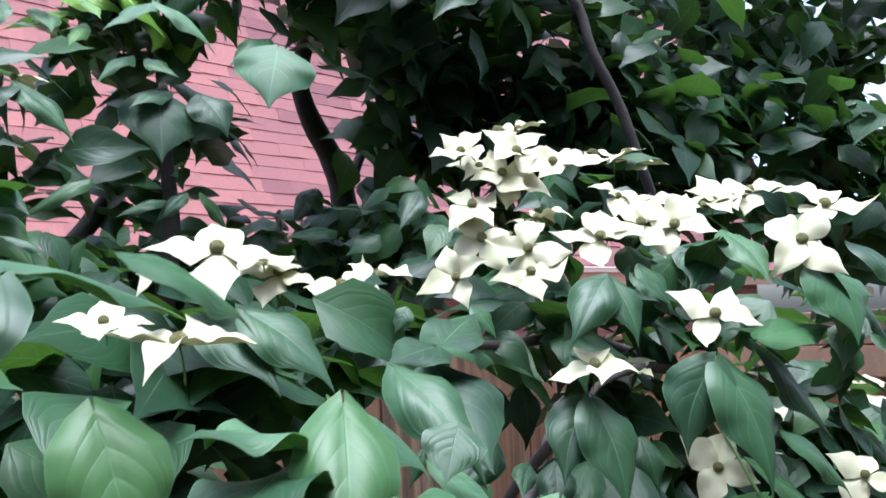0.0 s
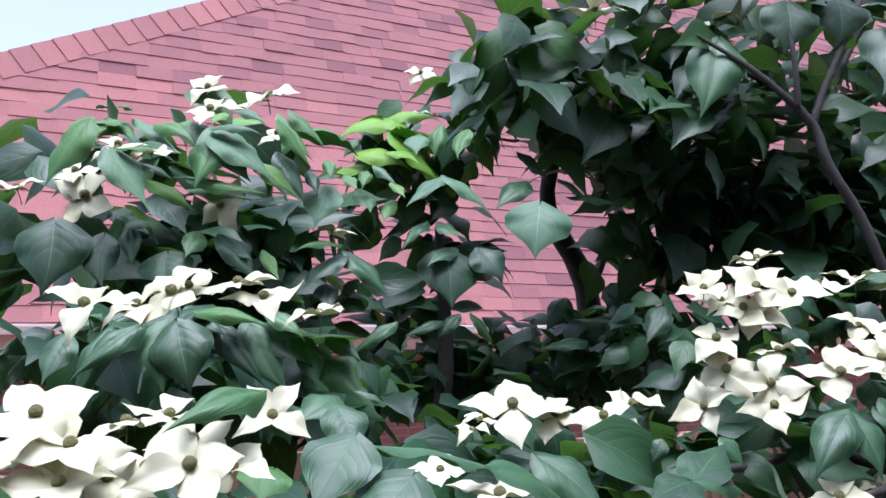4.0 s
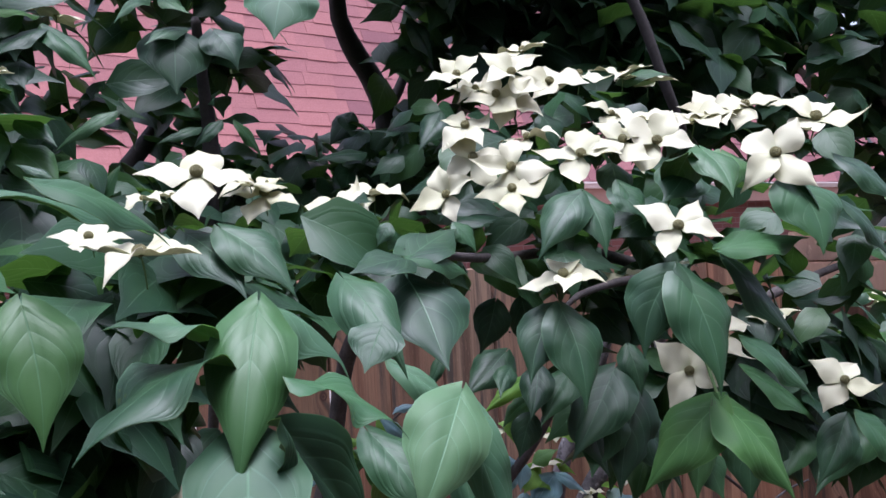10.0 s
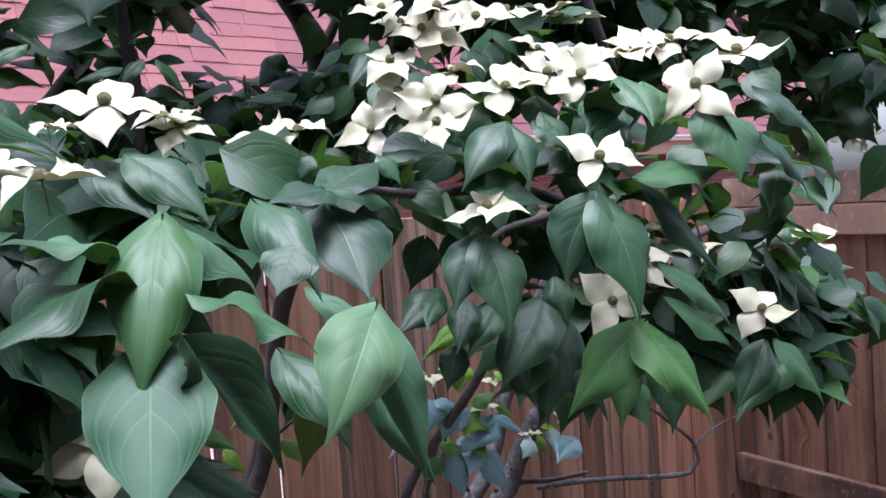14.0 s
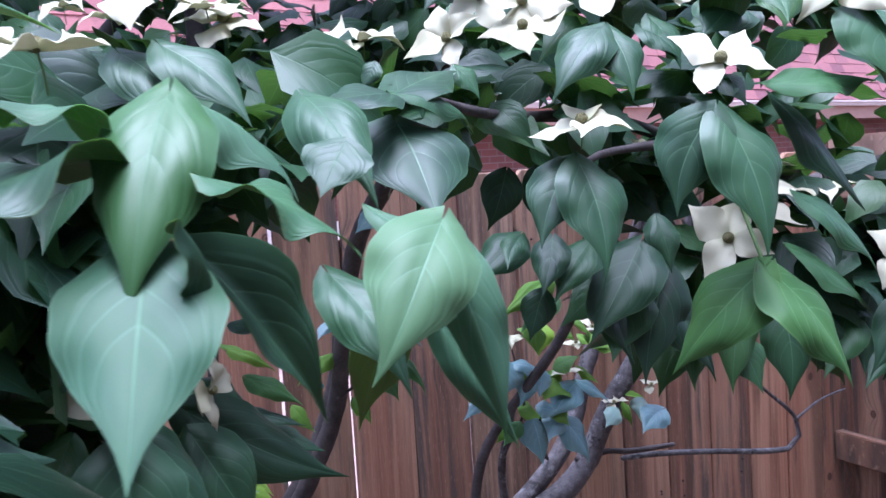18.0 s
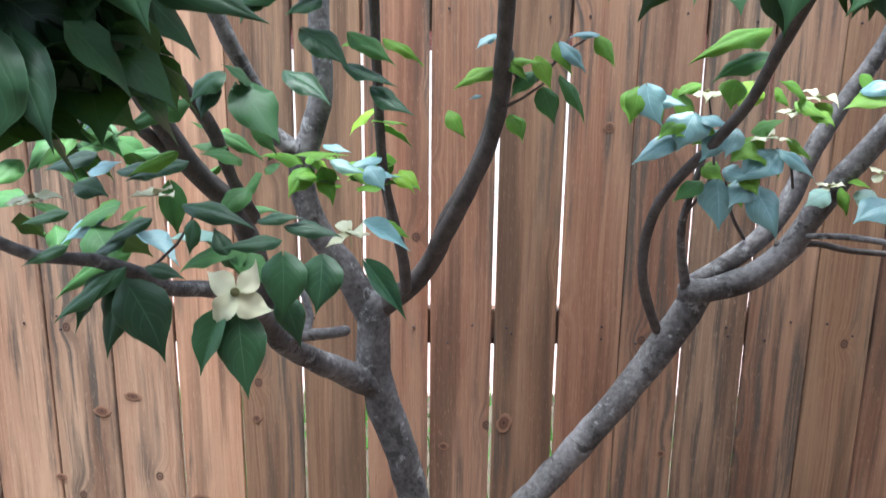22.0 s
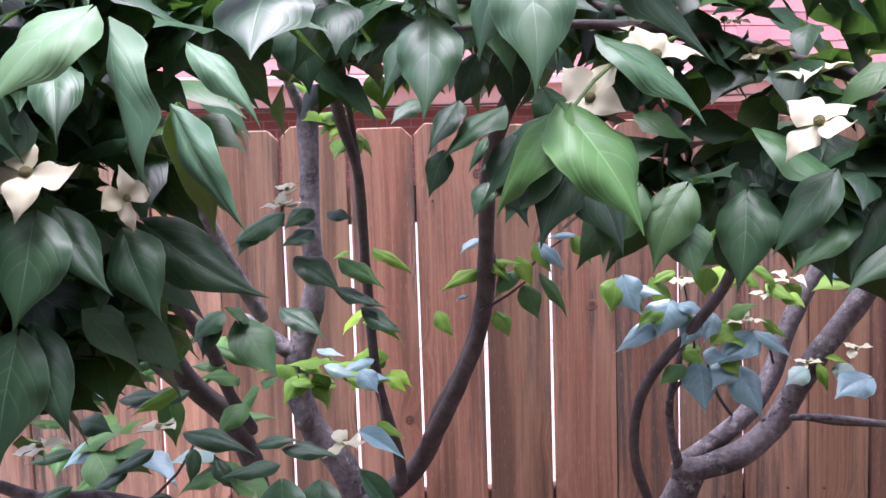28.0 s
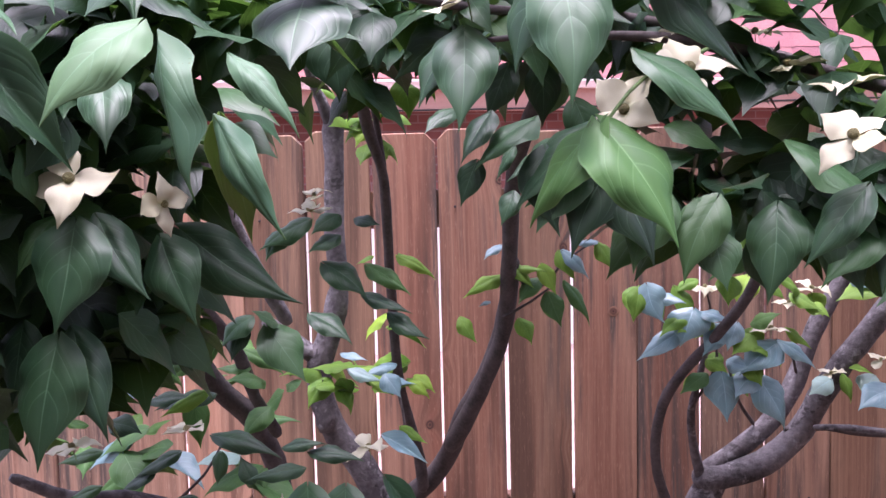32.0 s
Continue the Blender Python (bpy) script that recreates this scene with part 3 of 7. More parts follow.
def picket_mesh(w, h, t):
    bm = bmesh.new()
    c = 0.022
    pts = [(-w / 2, 0.03), (w / 2, 0.03), (w / 2, h - c), (w / 2 - c, h), (-w / 2 + c, h), (-w / 2, h - c)]
    f = bm.faces.new([bm.verts.new((x, 0, z)) for x, z in pts])
    g = bmesh.ops.extrude_face_region(bm, geom=[f])
    bmesh.ops.translate(bm, vec=(0, t, 0), verts=[v for v in g["geom"] if isinstance(v, bmesh.types.BMVert)])
    bmesh.ops.recalc_face_normals(bm, faces=bm.faces)
    bmesh.ops.bevel(bm, geom=list(bm.edges), offset=0.002, segments=1, affect="EDGES")
    return mesh_of("picket", bm, [FENCE_WOOD])


PICKETS = [picket_mesh(w, 1.675, 0.017) for w in (0.1385, 0.1395, 0.141, 0.1425)]
prng = random.Random(3)
EDGE0, PITCH = -0.003, 0.1447
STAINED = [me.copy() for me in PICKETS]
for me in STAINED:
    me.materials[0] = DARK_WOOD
PALE = [me.copy() for me in PICKETS]
for me in PALE:
    me.materials[0] = PALE_WOOD
# all boards left of the first edge are pale, to carry the light there
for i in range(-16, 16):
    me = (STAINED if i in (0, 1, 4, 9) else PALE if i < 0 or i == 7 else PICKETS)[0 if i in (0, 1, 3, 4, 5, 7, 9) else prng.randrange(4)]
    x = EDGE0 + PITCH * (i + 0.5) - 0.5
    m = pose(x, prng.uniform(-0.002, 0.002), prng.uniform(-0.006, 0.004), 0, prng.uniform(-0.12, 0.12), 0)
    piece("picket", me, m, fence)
for z0, z1 in ((0.10, 0.185), (0.765, 0.848), (1.462, 1.545)):
    part("rail", box(bmesh.new(), -2.9, 1.75, 0.021, 0.058, z0, z1, 0.003), FENCE_WOOD, fence)
KNOT = material("ringed_wood_knot", (0.12, 0.055, 0.035), 0.8)
k = Net(KNOT)
p = k.split(k.coords("Generated"))
p = [k.math("SUBTRACT", c, 0.5) for c in p]
out = k.math("SQRT", k.math("ADD", k.math("MULTIPLY", p[0], p[0]), k.math("MULTIPLY", p[2], p[2])))
out = k.math("ADD", out, k.math("MULTIPLY", k.math("SUBTRACT", k.noise(k.coords("Object"), 160, 3), 0.5), 0.16))
k.l.new(k.ramp(out, (0.05, (0.045, 0.018, 0.013)), (0.16, (0.14, 0.062, 0.038)), (0.24, (0.075, 0.034, 0.022)), (0.34, (0.19, 0.095, 0.06)), (0.46, (0.25, 0.13, 0.082))), k.b.inputs["Base Color"])
for x, z, w, h in ((0.607, 0.577, 0.017, 0.026), (-0.108, 0.371, 0.026, 0.016), (0.031, 0.585, 0.011, 0.011), (-0.326, 0.601, 0.019, 0.013), (-0.252, 0.639, 0.02, 0.01), (1.102, 0.371, 0.012, 0.014), (0.813, 1.268, 0.012, 0.012), (-0.436, 0.432, 0.014, 0.009), (0.981, 0.500, 0.009, 0.009), (0.466, 0.517, 0.012, 0.01)):
    bm = bmesh.new()
    rim = [bm.verts.new((w * math.cos(a * 0.449) * (1 + 0.15 * math.sin(a * 1.9)), 0, h * math.sin(a * 0.449))) for a in range(14)]
    top = [bm.verts.new((v.co.x * 0.75, -0.0004, v.co.z * 0.55)) for v in rim]
    for a in range(14):
        bm.faces.new((rim[a], rim[(a + 1) % 14], top[(a + 1) % 14], top[a]))
    bm.faces.new(top)
    part("knot", bm, KNOT, fence).matrix_basis = pose(x - 0.5, -0.0016, z, 0, 12, 0)
NAIL = bmesh.new()
bmesh.ops.create_cone(NAIL, cap_ends=True, segments=8, radius1=0.003, radius2=0.0022, depth=0.003, matrix=Matrix.Rotation(radians(90), 4, "X"))
NAIL = mesh_of("nail", NAIL, [RUST])
for i in range(-6, 13):
    for z in (0.79, 0.825, 0.13, 1.50):
        piece("nail", NAIL, pose(EDGE0 + PITCH * (i + prng.choice((0.25, 0.72))) - 0.5 + prng.uniform(-0.008, 0.008), -0.0025, z + prng.uniform(-0.015, 0.015)), fence)
for x in (-2.4, -0.02 - 0.5 + 2.2, ):
    part("post", box(bmesh.new(), x - 0.045, x + 0.045, 0.06, 0.15, 0, 1.6, 0.004), FENCE_WOOD, fence)

SX = 2.23
side_fence = thing("side_fence", "reddish wooden side fence with pale double top trim and a middle rail", "fence", (SX, 0.5, 0), kind="structure")
SIDE = PICKETS[3]
for i in range(-14, 8):
    m = pose(0.03, 0.147 * i + 0.07, prng.uniform(-0.004, 0.004) - 0.03, 0, 0, 90)
    piece("picket", SIDE, m, side_fence)
for z0, z1, mat, d in ((0.10, 0.185, FENCE_WOOD, 0.0), (0.765, 0.85, FENCE_WOOD, 0.0), (1.535, 1.618, TRIM_WOOD, 0.004), (1.621, 1.71, TRIM_WOOD, 0.0)):
    part("rail", box(bmesh.new(), -0.026 - d, 0.006, -2.09, 1.165, z0, z1, 0.003), mat, side_fence)

# driveway and grass strip behind the fence
bm = bmesh.new()
box(bm, -9, 13, 3.05, 7.6, -0.05, 0.035, 0.005)
tagged(part("driveway", bm, CONCRETE), "pale concrete driveway behind the fence", "driveway", kind="structure")
grng = random.Random(21)
bm = bmesh.new()
for _ in range(9000):
    x, y = grng.uniform(-2.5, 4.0), grng.uniform(1.8, 3.05)
    h, a, w = grng.uniform(0.05, 0.12), grng.uniform(0, 6.28), 0.004
    dx, dy = math.cos(a) * w, math.sin(a) * w
    t = bm.verts.new((x + grng.uniform(-0.03, 0.03), y + grng.uniform(-0.03, 0.03), h))
    bm.faces.new((bm.verts.new((x - dx, y - dy, -0.01)), bm.verts.new((x + dx, y + dy, -0.01)), t))
tagged(part("grass", bm, GRASS), "green grass strip behind the fence", "grass", kind="stuff")
# unseen plain walls added behind the viewer to close the yard and block low sky
tagged(part("wall_south", box(bmesh.new(), -4.0, 4.2, -1.9, -1.7, 0, 4.4), UNSEEN_WALL), "unseen plain brown wall added to block low sky", "wall", kind="structure")
for x0, x1 in ((-6.5, -4.0), (4.2, 7.5)):
    tagged(part("wall_yard", box(bmesh.new(), x0, x1, -1.88, -1.72, 0, 1.2), UNSEEN_WALL), "unseen plain brown low wall added to close the yard", "wall", kind="structure")
tagged(part("wall_west", box(bmesh.new(), -2.7, -2.5, -1.7, 1.65, 0, 1.0), UNSEEN_WALL), "unseen plain brown wall added at the yard's west", "wall", kind="structure")

# garage behind the fence
GY, GZ, GX0, GX1, STEEP = 7.25, 2.44, -5.6, 14.0, 2.6
garage = thing("garage", "garage with red shingled steep roof, peach fascia and pale gutter", "building", (0, GY, 0))
SWING = Matrix.Translation((2, GY, 0)) @ Matrix.Rotation(radians(8), 4, "Z") @ Matrix.Translation((-2, -GY, 0))
garage.matrix_basis = SWING @ garage.matrix_basis
part("wall", box(bmesh.new(), GX0 + 0.4, GX1 - 0.4, 0.4, 0.6, 0, 2.3), BRICK, garage)
# added pale panel, so that the fence gaps look bright
part("plinth", box(bmesh.new(), -2.2, 3.2, 0.36, 0.397, 0, 1.32, 0.004), GAP_WHITE, garage, "pale panel added to brighten the fence gaps")
part("fascia", box(bmesh.new(), GX0, GX1, 0.04, 0.07, GZ - 0.27, GZ - 0.02, 0.004), PEACH, garage)
part("soffit", box(bmesh.new(), GX0, GX1, 0.072, 0.4, GZ - 0.2, GZ - 0.18), PEACH, garage)
bm = bmesh.new()
prof = [(0.036, GZ - 0.085), (-0.055, GZ - 0.085), (-0.075, GZ - 0.055), (-0.105, GZ - 0.035), (-0.105, GZ - 0.015), (-0.095, GZ - 0.015), (-0.095, GZ - 0.032), (-0.067, GZ - 0.053), (-0.05, GZ - 0.078), (0.036, GZ - 0.078)]
a = [bm.verts.new((GX0, y, z)) for y, z in prof]
b = [bm.verts.new((GX1, y, z)) for y, z in prof]
n = len(prof)
for i in range(n):
    bm.faces.new((a[i], a[(i + 1) % n], b[(i + 1) % n], b[i]))
bm.faces.new(a[::-1])
bm.faces.new(b)
part("gutter", bm, GUTTER, garage)
# roof sheet under the shingles, its left edge a hip that climbs to the right
HX, HSLOPE = -5.38, 0.551
run = 1 / math.sqrt(1 + STEEP**2)
rise = STEEP * run
TOP = 7.4


def on_roof(x, s):
    """The place s metres up the slope."""
    return Vector((x, s * run, GZ + s * rise))


def hip_x(s):
    return HX + s * rise / HSLOPE


bm = bmesh.new()
vs = [bm.verts.new(on_roof(*p)) for p in ((HX, 0), (GX1, 0), (GX1, TOP), (hip_x(TOP), TOP))] if hip_x(TOP) < GX1 else [bm.verts.new(on_roof(*p)) for p in ((HX, 0), (GX1, 0), (GX1, (GX1 - HX) * HSLOPE / rise))]
f = bm.faces.new(vs)
g = bmesh.ops.extrude_face_region(bm, geom=[f])
bmesh.ops.translate(bm, vec=(0, 0.12, -0.05), verts=[v for v in g["geom"] if isinstance(v, bmesh.types.BMVert)])
bmesh.ops.recalc_face_normals(bm, faces=bm.faces)
roof = part("roof", bm, SHINGLE, garage)

TAB, EXPO = 0.33, 0.15
lay = Matrix.Rotation(math.atan2(rise, run), 4, "X")
bm = bmesh.new()
box(bm, 0.0, 1.0, 0, 1.0, 0, 1.0)
near = bmesh.new()
box(near, -TAB / 2, TAB / 2, 0, EXPO * 1.05, 0, 0.016)
SHINGLES = [mesh_of("shingle", near, [SHINGLE])]
bm.free()
srng = random.Random(8)
rest, rest_f, count = [], [], 0
for r in range(0, 52):
    s = r * EXPO
    if s > TOP:
        break
    x = HX - 0.3 + srng.random() * TAB
    while x < GX1:
        x += TAB
        if x < hip_x(s) + 0.12:
            continue
        tilt = Matrix.Rotation(radians(-2.6), 4, "X")
        m = Matrix.Translation(on_roof(x, s - srng.choice((0, 0, 0.004, 0.012))) + Vector((0, -0.006, 0.002)) * srng.uniform(0.6, 2.0)) @ lay @ tilt
        if -2.2 < x < 3.4 and r < 17 and count < 300:
            piece("shingle", SHINGLES[0], m, roof)
            count += 1
        else:
            k = len(rest)
            rest += [m @ Vector((u, v, w)) for u in (-TAB / 2, TAB / 2) for v in (0, EXPO * 1.05) for w in (0, 0.016)]
            rest_f += [[k + i for i in q] for q in ((1, 5, 7, 3), (0, 1, 3, 2), (4, 6, 7, 5), (0, 4, 5, 1))]
me = bpy.data.meshes.new("upper_shingles")
me.from_pydata([tuple(v) for v in rest], [], rest_f)
me.materials.append(SHINGLE)
tagged(piece("upper_shingles", me, Matrix(), roof), kind="stuff")
# cap shingles along the hip
cap = bmesh.new()
box(cap, -0.14, 0.14, 0, 0.24, 0, 0.02)
CAP = mesh_of("cap_shingle", cap, [SHINGLE])
d = (on_roof(hip_x(2), 2) - on_roof(hip_x(0), 0)).normalized()
side = Vector((0, -rise, run))
m3 = Matrix((d.cross(side), d, side)).transposed().to_4x4()
for i in range(60):
    if i * 0.2 * d.z > TOP * rise:
        break
    piece("cap_shingle", CAP, Matrix.Translation(on_roof(HX, 0) + d * i * 0.2 + side * 0.012) @ m3 @ Matrix.Rotation(radians(-3), 4, "X"), roof)

bm = bmesh.new()
tube(bm, [(x, GY + 0.032, z, 0.008) for x, z in ((-4, 2.26), (-2.5, 2.2), (-1, 2.175), (0.5, 2.18), (2, 2.2), (5, 2.26))], 6)
tagged(part("cable", bm, CABLE), "black cable sagging below the garage gutter", "cable").matrix_basis = SWING


# ---- the dogwood ----
tree = thing("dogwood_tree", "flowering dogwood with grey trunks, drooping leaves and cream bracts", "tree")
limb("trunk", [(0.529, 1.365, -0.030, 0.045), (0.509, 1.362, 0.18, 0.036), (0.479, 1.360, 0.172, 0.032), (0.464, 1.360, 0.243, 0.032), (0.438, 1.360, 0.402, 0.031), (0.406, 1.360, 0.562, 0.030), (0.380, 1.360, 0.663, 0.031), (0.344, 1.360, 0.771, 0.033), (0.326, 1.360, 0.852, 0.034), (0.327, 1.360, 0.930, 0.031), (0.325, 1.360, 0.974, 0.029)], BARK)
limb("trunk", [(0.503, 1.37, -0.030, 0.045), (0.513, 1.365, 0.18, 0.036), (0.523, 1.360, 0.172, 0.030), (0.531, 1.360, 0.244, 0.029), (0.549, 1.360, 0.362, 0.028), (0.574, 1.360, 0.458, 0.028), (0.609, 1.360, 0.536, 0.029), (0.679, 1.360, 0.626, 0.027), (0.776, 1.360, 0.753, 0.027), (0.857, 1.360, 0.870, 0.028), (0.898, 1.360, 0.938, 0.029), (0.933, 1.360, 1.001, 0.027)], BARK)
limb("limb", [(0.335, 1.360, 0.805, 0.028), (0.277, 1.300, 0.860, 0.024), (0.229, 1.220, 0.919, 0.02), (0.201, 1.120, 0.984, 0.018), (0.186, 1.000, 1.081, 0.013), (0.154, 0.920, 1.131, 0.011), (0.115, 0.860, 1.151, 0.01), (0.097, 0.820, 1.179, 0.009), (0.057, 0.780, 1.208, 0.008), (0.010, 0.750, 1.220, 0.007), (-0.035, 0.720, 1.253, 0.006)], BARK)
limb("limb", [(0.201, 1.120, 0.984, 0.012), (0.232, 1.120, 0.994, 0.01), (0.262, 1.130, 0.994, 0.009), (0.300, 1.130, 1.000, 0.009)], BARK)
limb("limb", [(0.236, 1.120, 0.994, 0.007), (0.243, 1.140, 1.021, 0.006), (0.228, 1.160, 1.061, 0.006)], BARK)
limb("limb", [(0.322, 1.366, 0.939, 0.028), (0.289, 1.360, 1.017, 0.026), (0.235, 1.350, 1.103, 0.024), (0.208, 1.340, 1.175, 0.023), (0.206, 1.330, 1.246, 0.022), (0.223, 1.330, 1.284, 0.019), (0.246, 1.330, 1.369, 0.018)], BARK)
limb("limb", [(0.216, 1.330, 1.129, 0.018), (0.214, 1.330, 1.232, 0.018), (0.247, 1.325, 1.355, 0.0175), (0.244, 1.323, 1.476, 0.018), (0.247, 1.323, 1.605, 0.018), (0.250, 1.320, 1.673, 0.019), (0.278, 1.300, 1.704, 0.013), (0.316, 1.270, 1.761, 0.011), (0.339, 1.250, 1.831, 0.009)], BARK)
limb("limb", [(0.248, 1.320, 1.659, 0.013), (0.230, 1.300, 1.711, 0.01), (0.215, 1.280, 1.756, 0.009), (0.213, 1.250, 1.816, 0.008)], BARK)
limb("limb", [(0.207, 1.330, 1.250, 0.018), (0.167, 1.320, 1.284, 0.014), (0.125, 1.300, 1.322, 0.012)], BARK)
limb("limb", [(0.326, 1.366, 0.950, 0.0224), (0.398, 1.350, 1.010, 0.0185), (0.438, 1.330, 1.069, 0.0178), (0.466, 1.290, 1.149, 0.0178), (0.502, 1.270, 1.221, 0.0163), (0.527, 1.250, 1.289, 0.0155), (0.544, 1.220, 1.379, 0.0148), (0.545, 1.200, 1.430, 0.0148)], TWIG)
limb("limb", [(0.446, 1.290, 1.102, 0.016), (0.502, 1.250, 1.221, 0.0148), (0.535, 1.220, 1.323, 0.0141), (0.541, 1.180, 1.439, 0.0133), (0.545, 1.120, 1.564, 0.0126), (0.559, 1.060, 1.636, 0.0133), (0.579, 1.000, 1.693, 0.0118), (0.595, 0.950, 1.751, 0.0096), (0.599, 0.900, 1.811, 0.0089)], TWIG)
limb("limb", [(0.388, 1.320, 1.012, 0.011), (0.385, 1.300, 1.071, 0.01), (0.369, 1.270, 1.151, 0.009), (0.353, 1.240, 1.248, 0.008), (0.348, 1.180, 1.435, 0.008), (0.346, 1.120, 1.570, 0.008), (0.327, 1.080, 1.644, 0.009), (0.319, 1.040, 1.712, 0.01), (0.319, 1.000, 1.782, 0.01)], TWIG)
limb("limb", [(0.346, 1.120, 1.587, 0.006), (0.339, 1.100, 1.653, 0.005), (0.332, 1.060, 1.722, 0.006)], TWIG)
limb("limb", [(0.199, 1.120, 0.987, 0.014), (0.181, 1.110, 1.065, 0.015), (0.168, 1.100, 1.139, 0.016), (0.142, 1.080, 1.210, 0.016), (0.098, 1.050, 1.270, 0.016), (0.059, 1.000, 1.364, 0.015), (0.032, 0.970, 1.420, 0.014), (0.005, 0.930, 1.477, 0.013)], TWIG)
limb("limb", [(0.179, 1.060, 1.198, 0.009), (0.157, 1.030, 1.258, 0.009), (0.145, 1.000, 1.322, 0.009), (0.130, 0.980, 1.359, 0.01), (0.107, 0.950, 1.408, 0.009), (0.089, 0.930, 1.447, 0.008)], TWIG)
limb("limb", [(0.097, 1.050, 1.262, 0.008), (0.074, 1.030, 1.295, 0.009), (0.045, 1.010, 1.326, 0.009)], TWIG)
limb("limb", [(0.174, 1.200, 1.346, 0.012), (0.134, 1.170, 1.433, 0.012), (0.093, 1.140, 1.542, 0.013), (0.042, 1.100, 1.661, 0.013), (0.010, 1.080, 1.709, 0.012), (-0.018, 1.050, 1.730, 0.01)], BARK)
limb("limb", [(0.036, 1.100, 1.669, 0.008), (0.032, 1.100, 1.711, 0.007), (0.016, 1.080, 1.741, 0.006)], BARK)
limb("limb", [(0.912, 1.355, 0.999, 0.026), (0.996, 1.340, 1.023, 0.024), (1.068, 1.330, 1.080, 0.022), (1.121, 1.320, 1.175, 0.021), (1.173, 1.310, 1.256, 0.02), (1.206, 1.300, 1.305, 0.02), (1.273, 1.270, 1.427, 0.018), (1.298, 1.240, 1.569, 0.015)], BARK)
limb("limb", [(0.925, 1.360, 1.016, 0.018), (1.030, 1.370, 1.091, 0.018), (1.087, 1.380, 1.163, 0.018), (1.116, 1.380, 1.246, 0.017), (1.155, 1.380, 1.326, 0.016), (1.213, 1.370, 1.433, 0.014), (1.257, 1.350, 1.561, 0.012)], BARK)
limb("limb", [(0.848, 1.330, 0.937, 0.009), (0.809, 1.300, 1.042, 0.009), (0.808, 1.280, 1.138, 0.009), (0.832, 1.260, 1.209, 0.009), (0.893, 1.240, 1.287, 0.009), (0.934, 1.200, 1.362, 0.009), (0.948, 1.150, 1.438, 0.01), (0.949, 1.050, 1.524, 0.01)], TWIG)
limb("limb", [(0.903, 1.350, 1.008, 0.01), (0.884, 1.330, 1.077, 0.008), (0.875, 1.310, 1.142, 0.007), (0.882, 1.290, 1.205, 0.006), (0.891, 1.280, 1.255, 0.005)], BARK)
limb("limb", [(1.057, 1.330, 1.098, 0.006), (1.126, 1.330, 1.099, 0.006), (1.189, 1.330, 1.087, 0.006), (1.293, 1.330, 1.079, 0.005)], TWIG)
# boughs inside the crown, in the bark with shade coloured in
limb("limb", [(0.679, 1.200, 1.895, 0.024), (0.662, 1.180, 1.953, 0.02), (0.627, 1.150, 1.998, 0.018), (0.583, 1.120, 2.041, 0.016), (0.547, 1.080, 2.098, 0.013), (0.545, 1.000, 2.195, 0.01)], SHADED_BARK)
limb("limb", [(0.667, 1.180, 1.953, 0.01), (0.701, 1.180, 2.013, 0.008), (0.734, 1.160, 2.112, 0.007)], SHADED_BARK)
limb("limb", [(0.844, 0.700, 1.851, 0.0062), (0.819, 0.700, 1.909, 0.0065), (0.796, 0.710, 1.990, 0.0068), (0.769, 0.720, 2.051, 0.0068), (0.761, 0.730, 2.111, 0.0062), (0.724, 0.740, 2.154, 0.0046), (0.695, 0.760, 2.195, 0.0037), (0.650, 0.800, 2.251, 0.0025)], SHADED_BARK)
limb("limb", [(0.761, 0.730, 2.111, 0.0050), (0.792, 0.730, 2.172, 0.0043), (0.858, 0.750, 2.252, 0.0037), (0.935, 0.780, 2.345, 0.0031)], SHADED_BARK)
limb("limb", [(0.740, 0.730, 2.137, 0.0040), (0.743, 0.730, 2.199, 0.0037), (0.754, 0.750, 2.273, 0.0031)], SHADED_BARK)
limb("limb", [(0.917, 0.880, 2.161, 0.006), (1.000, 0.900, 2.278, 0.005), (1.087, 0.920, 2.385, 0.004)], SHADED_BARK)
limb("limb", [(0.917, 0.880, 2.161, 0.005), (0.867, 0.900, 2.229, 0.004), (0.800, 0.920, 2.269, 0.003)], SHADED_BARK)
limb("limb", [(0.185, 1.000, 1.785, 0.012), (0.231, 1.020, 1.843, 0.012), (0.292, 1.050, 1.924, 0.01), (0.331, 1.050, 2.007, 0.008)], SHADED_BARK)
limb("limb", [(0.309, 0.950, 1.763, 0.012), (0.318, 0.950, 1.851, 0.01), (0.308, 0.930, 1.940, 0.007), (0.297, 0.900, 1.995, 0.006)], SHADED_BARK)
limb("limb", [(0.780, 0.600, 1.616, 0.007), (1.004, 0.700, 1.636, 0.007), (1.342, 0.850, 1.653, 0.006)], TWIG)
flower((0.190, 0.455, 1.772), 0.072, 33, 71, (-0.38, -0.93))
flower((0.156, 0.450, 1.757), 0.030, 21, 38)
flower((0.236, 0.500, 1.769), 0.052, 21, 13)
flower((0.246, 0.500, 1.762), 0.059, 28, 50)
flower((0.320, 0.555, 1.757), 0.073, 31, 27, (-0.60, -0.80))
flower((0.365, 0.580, 1.766), 0.067, 18, 19)
flower((0.417, 0.544, 1.762), 0.064, 61, 64, (-0.84, -0.55))
flower((0.448, 0.560, 1.823), 0.069, 40, 8)
flower((0.448, 0.550, 1.794), 0.074, 60, 2)
flower((0.454, 0.500, 1.780), 0.068, 60, 51)
flower((0.447, 0.490, 1.761), 0.066, 44, 70)
flower((0.503, 0.470, 1.786), 0.074, 34, 37)
flower((0.539, 0.460, 1.797), 0.066, 40, 7)
flower((0.567, 0.450, 1.795), 0.075, 54, 28)
flower((0.632, 0.470, 1.817), 0.071, 34, 66)
flower((0.652, 0.470, 1.825), 0.069, 40, 68)
flower((0.685, 0.460, 1.830), 0.073, 30, 46)
flower((0.597, 0.500, 1.820), 0.069, 30, 35)
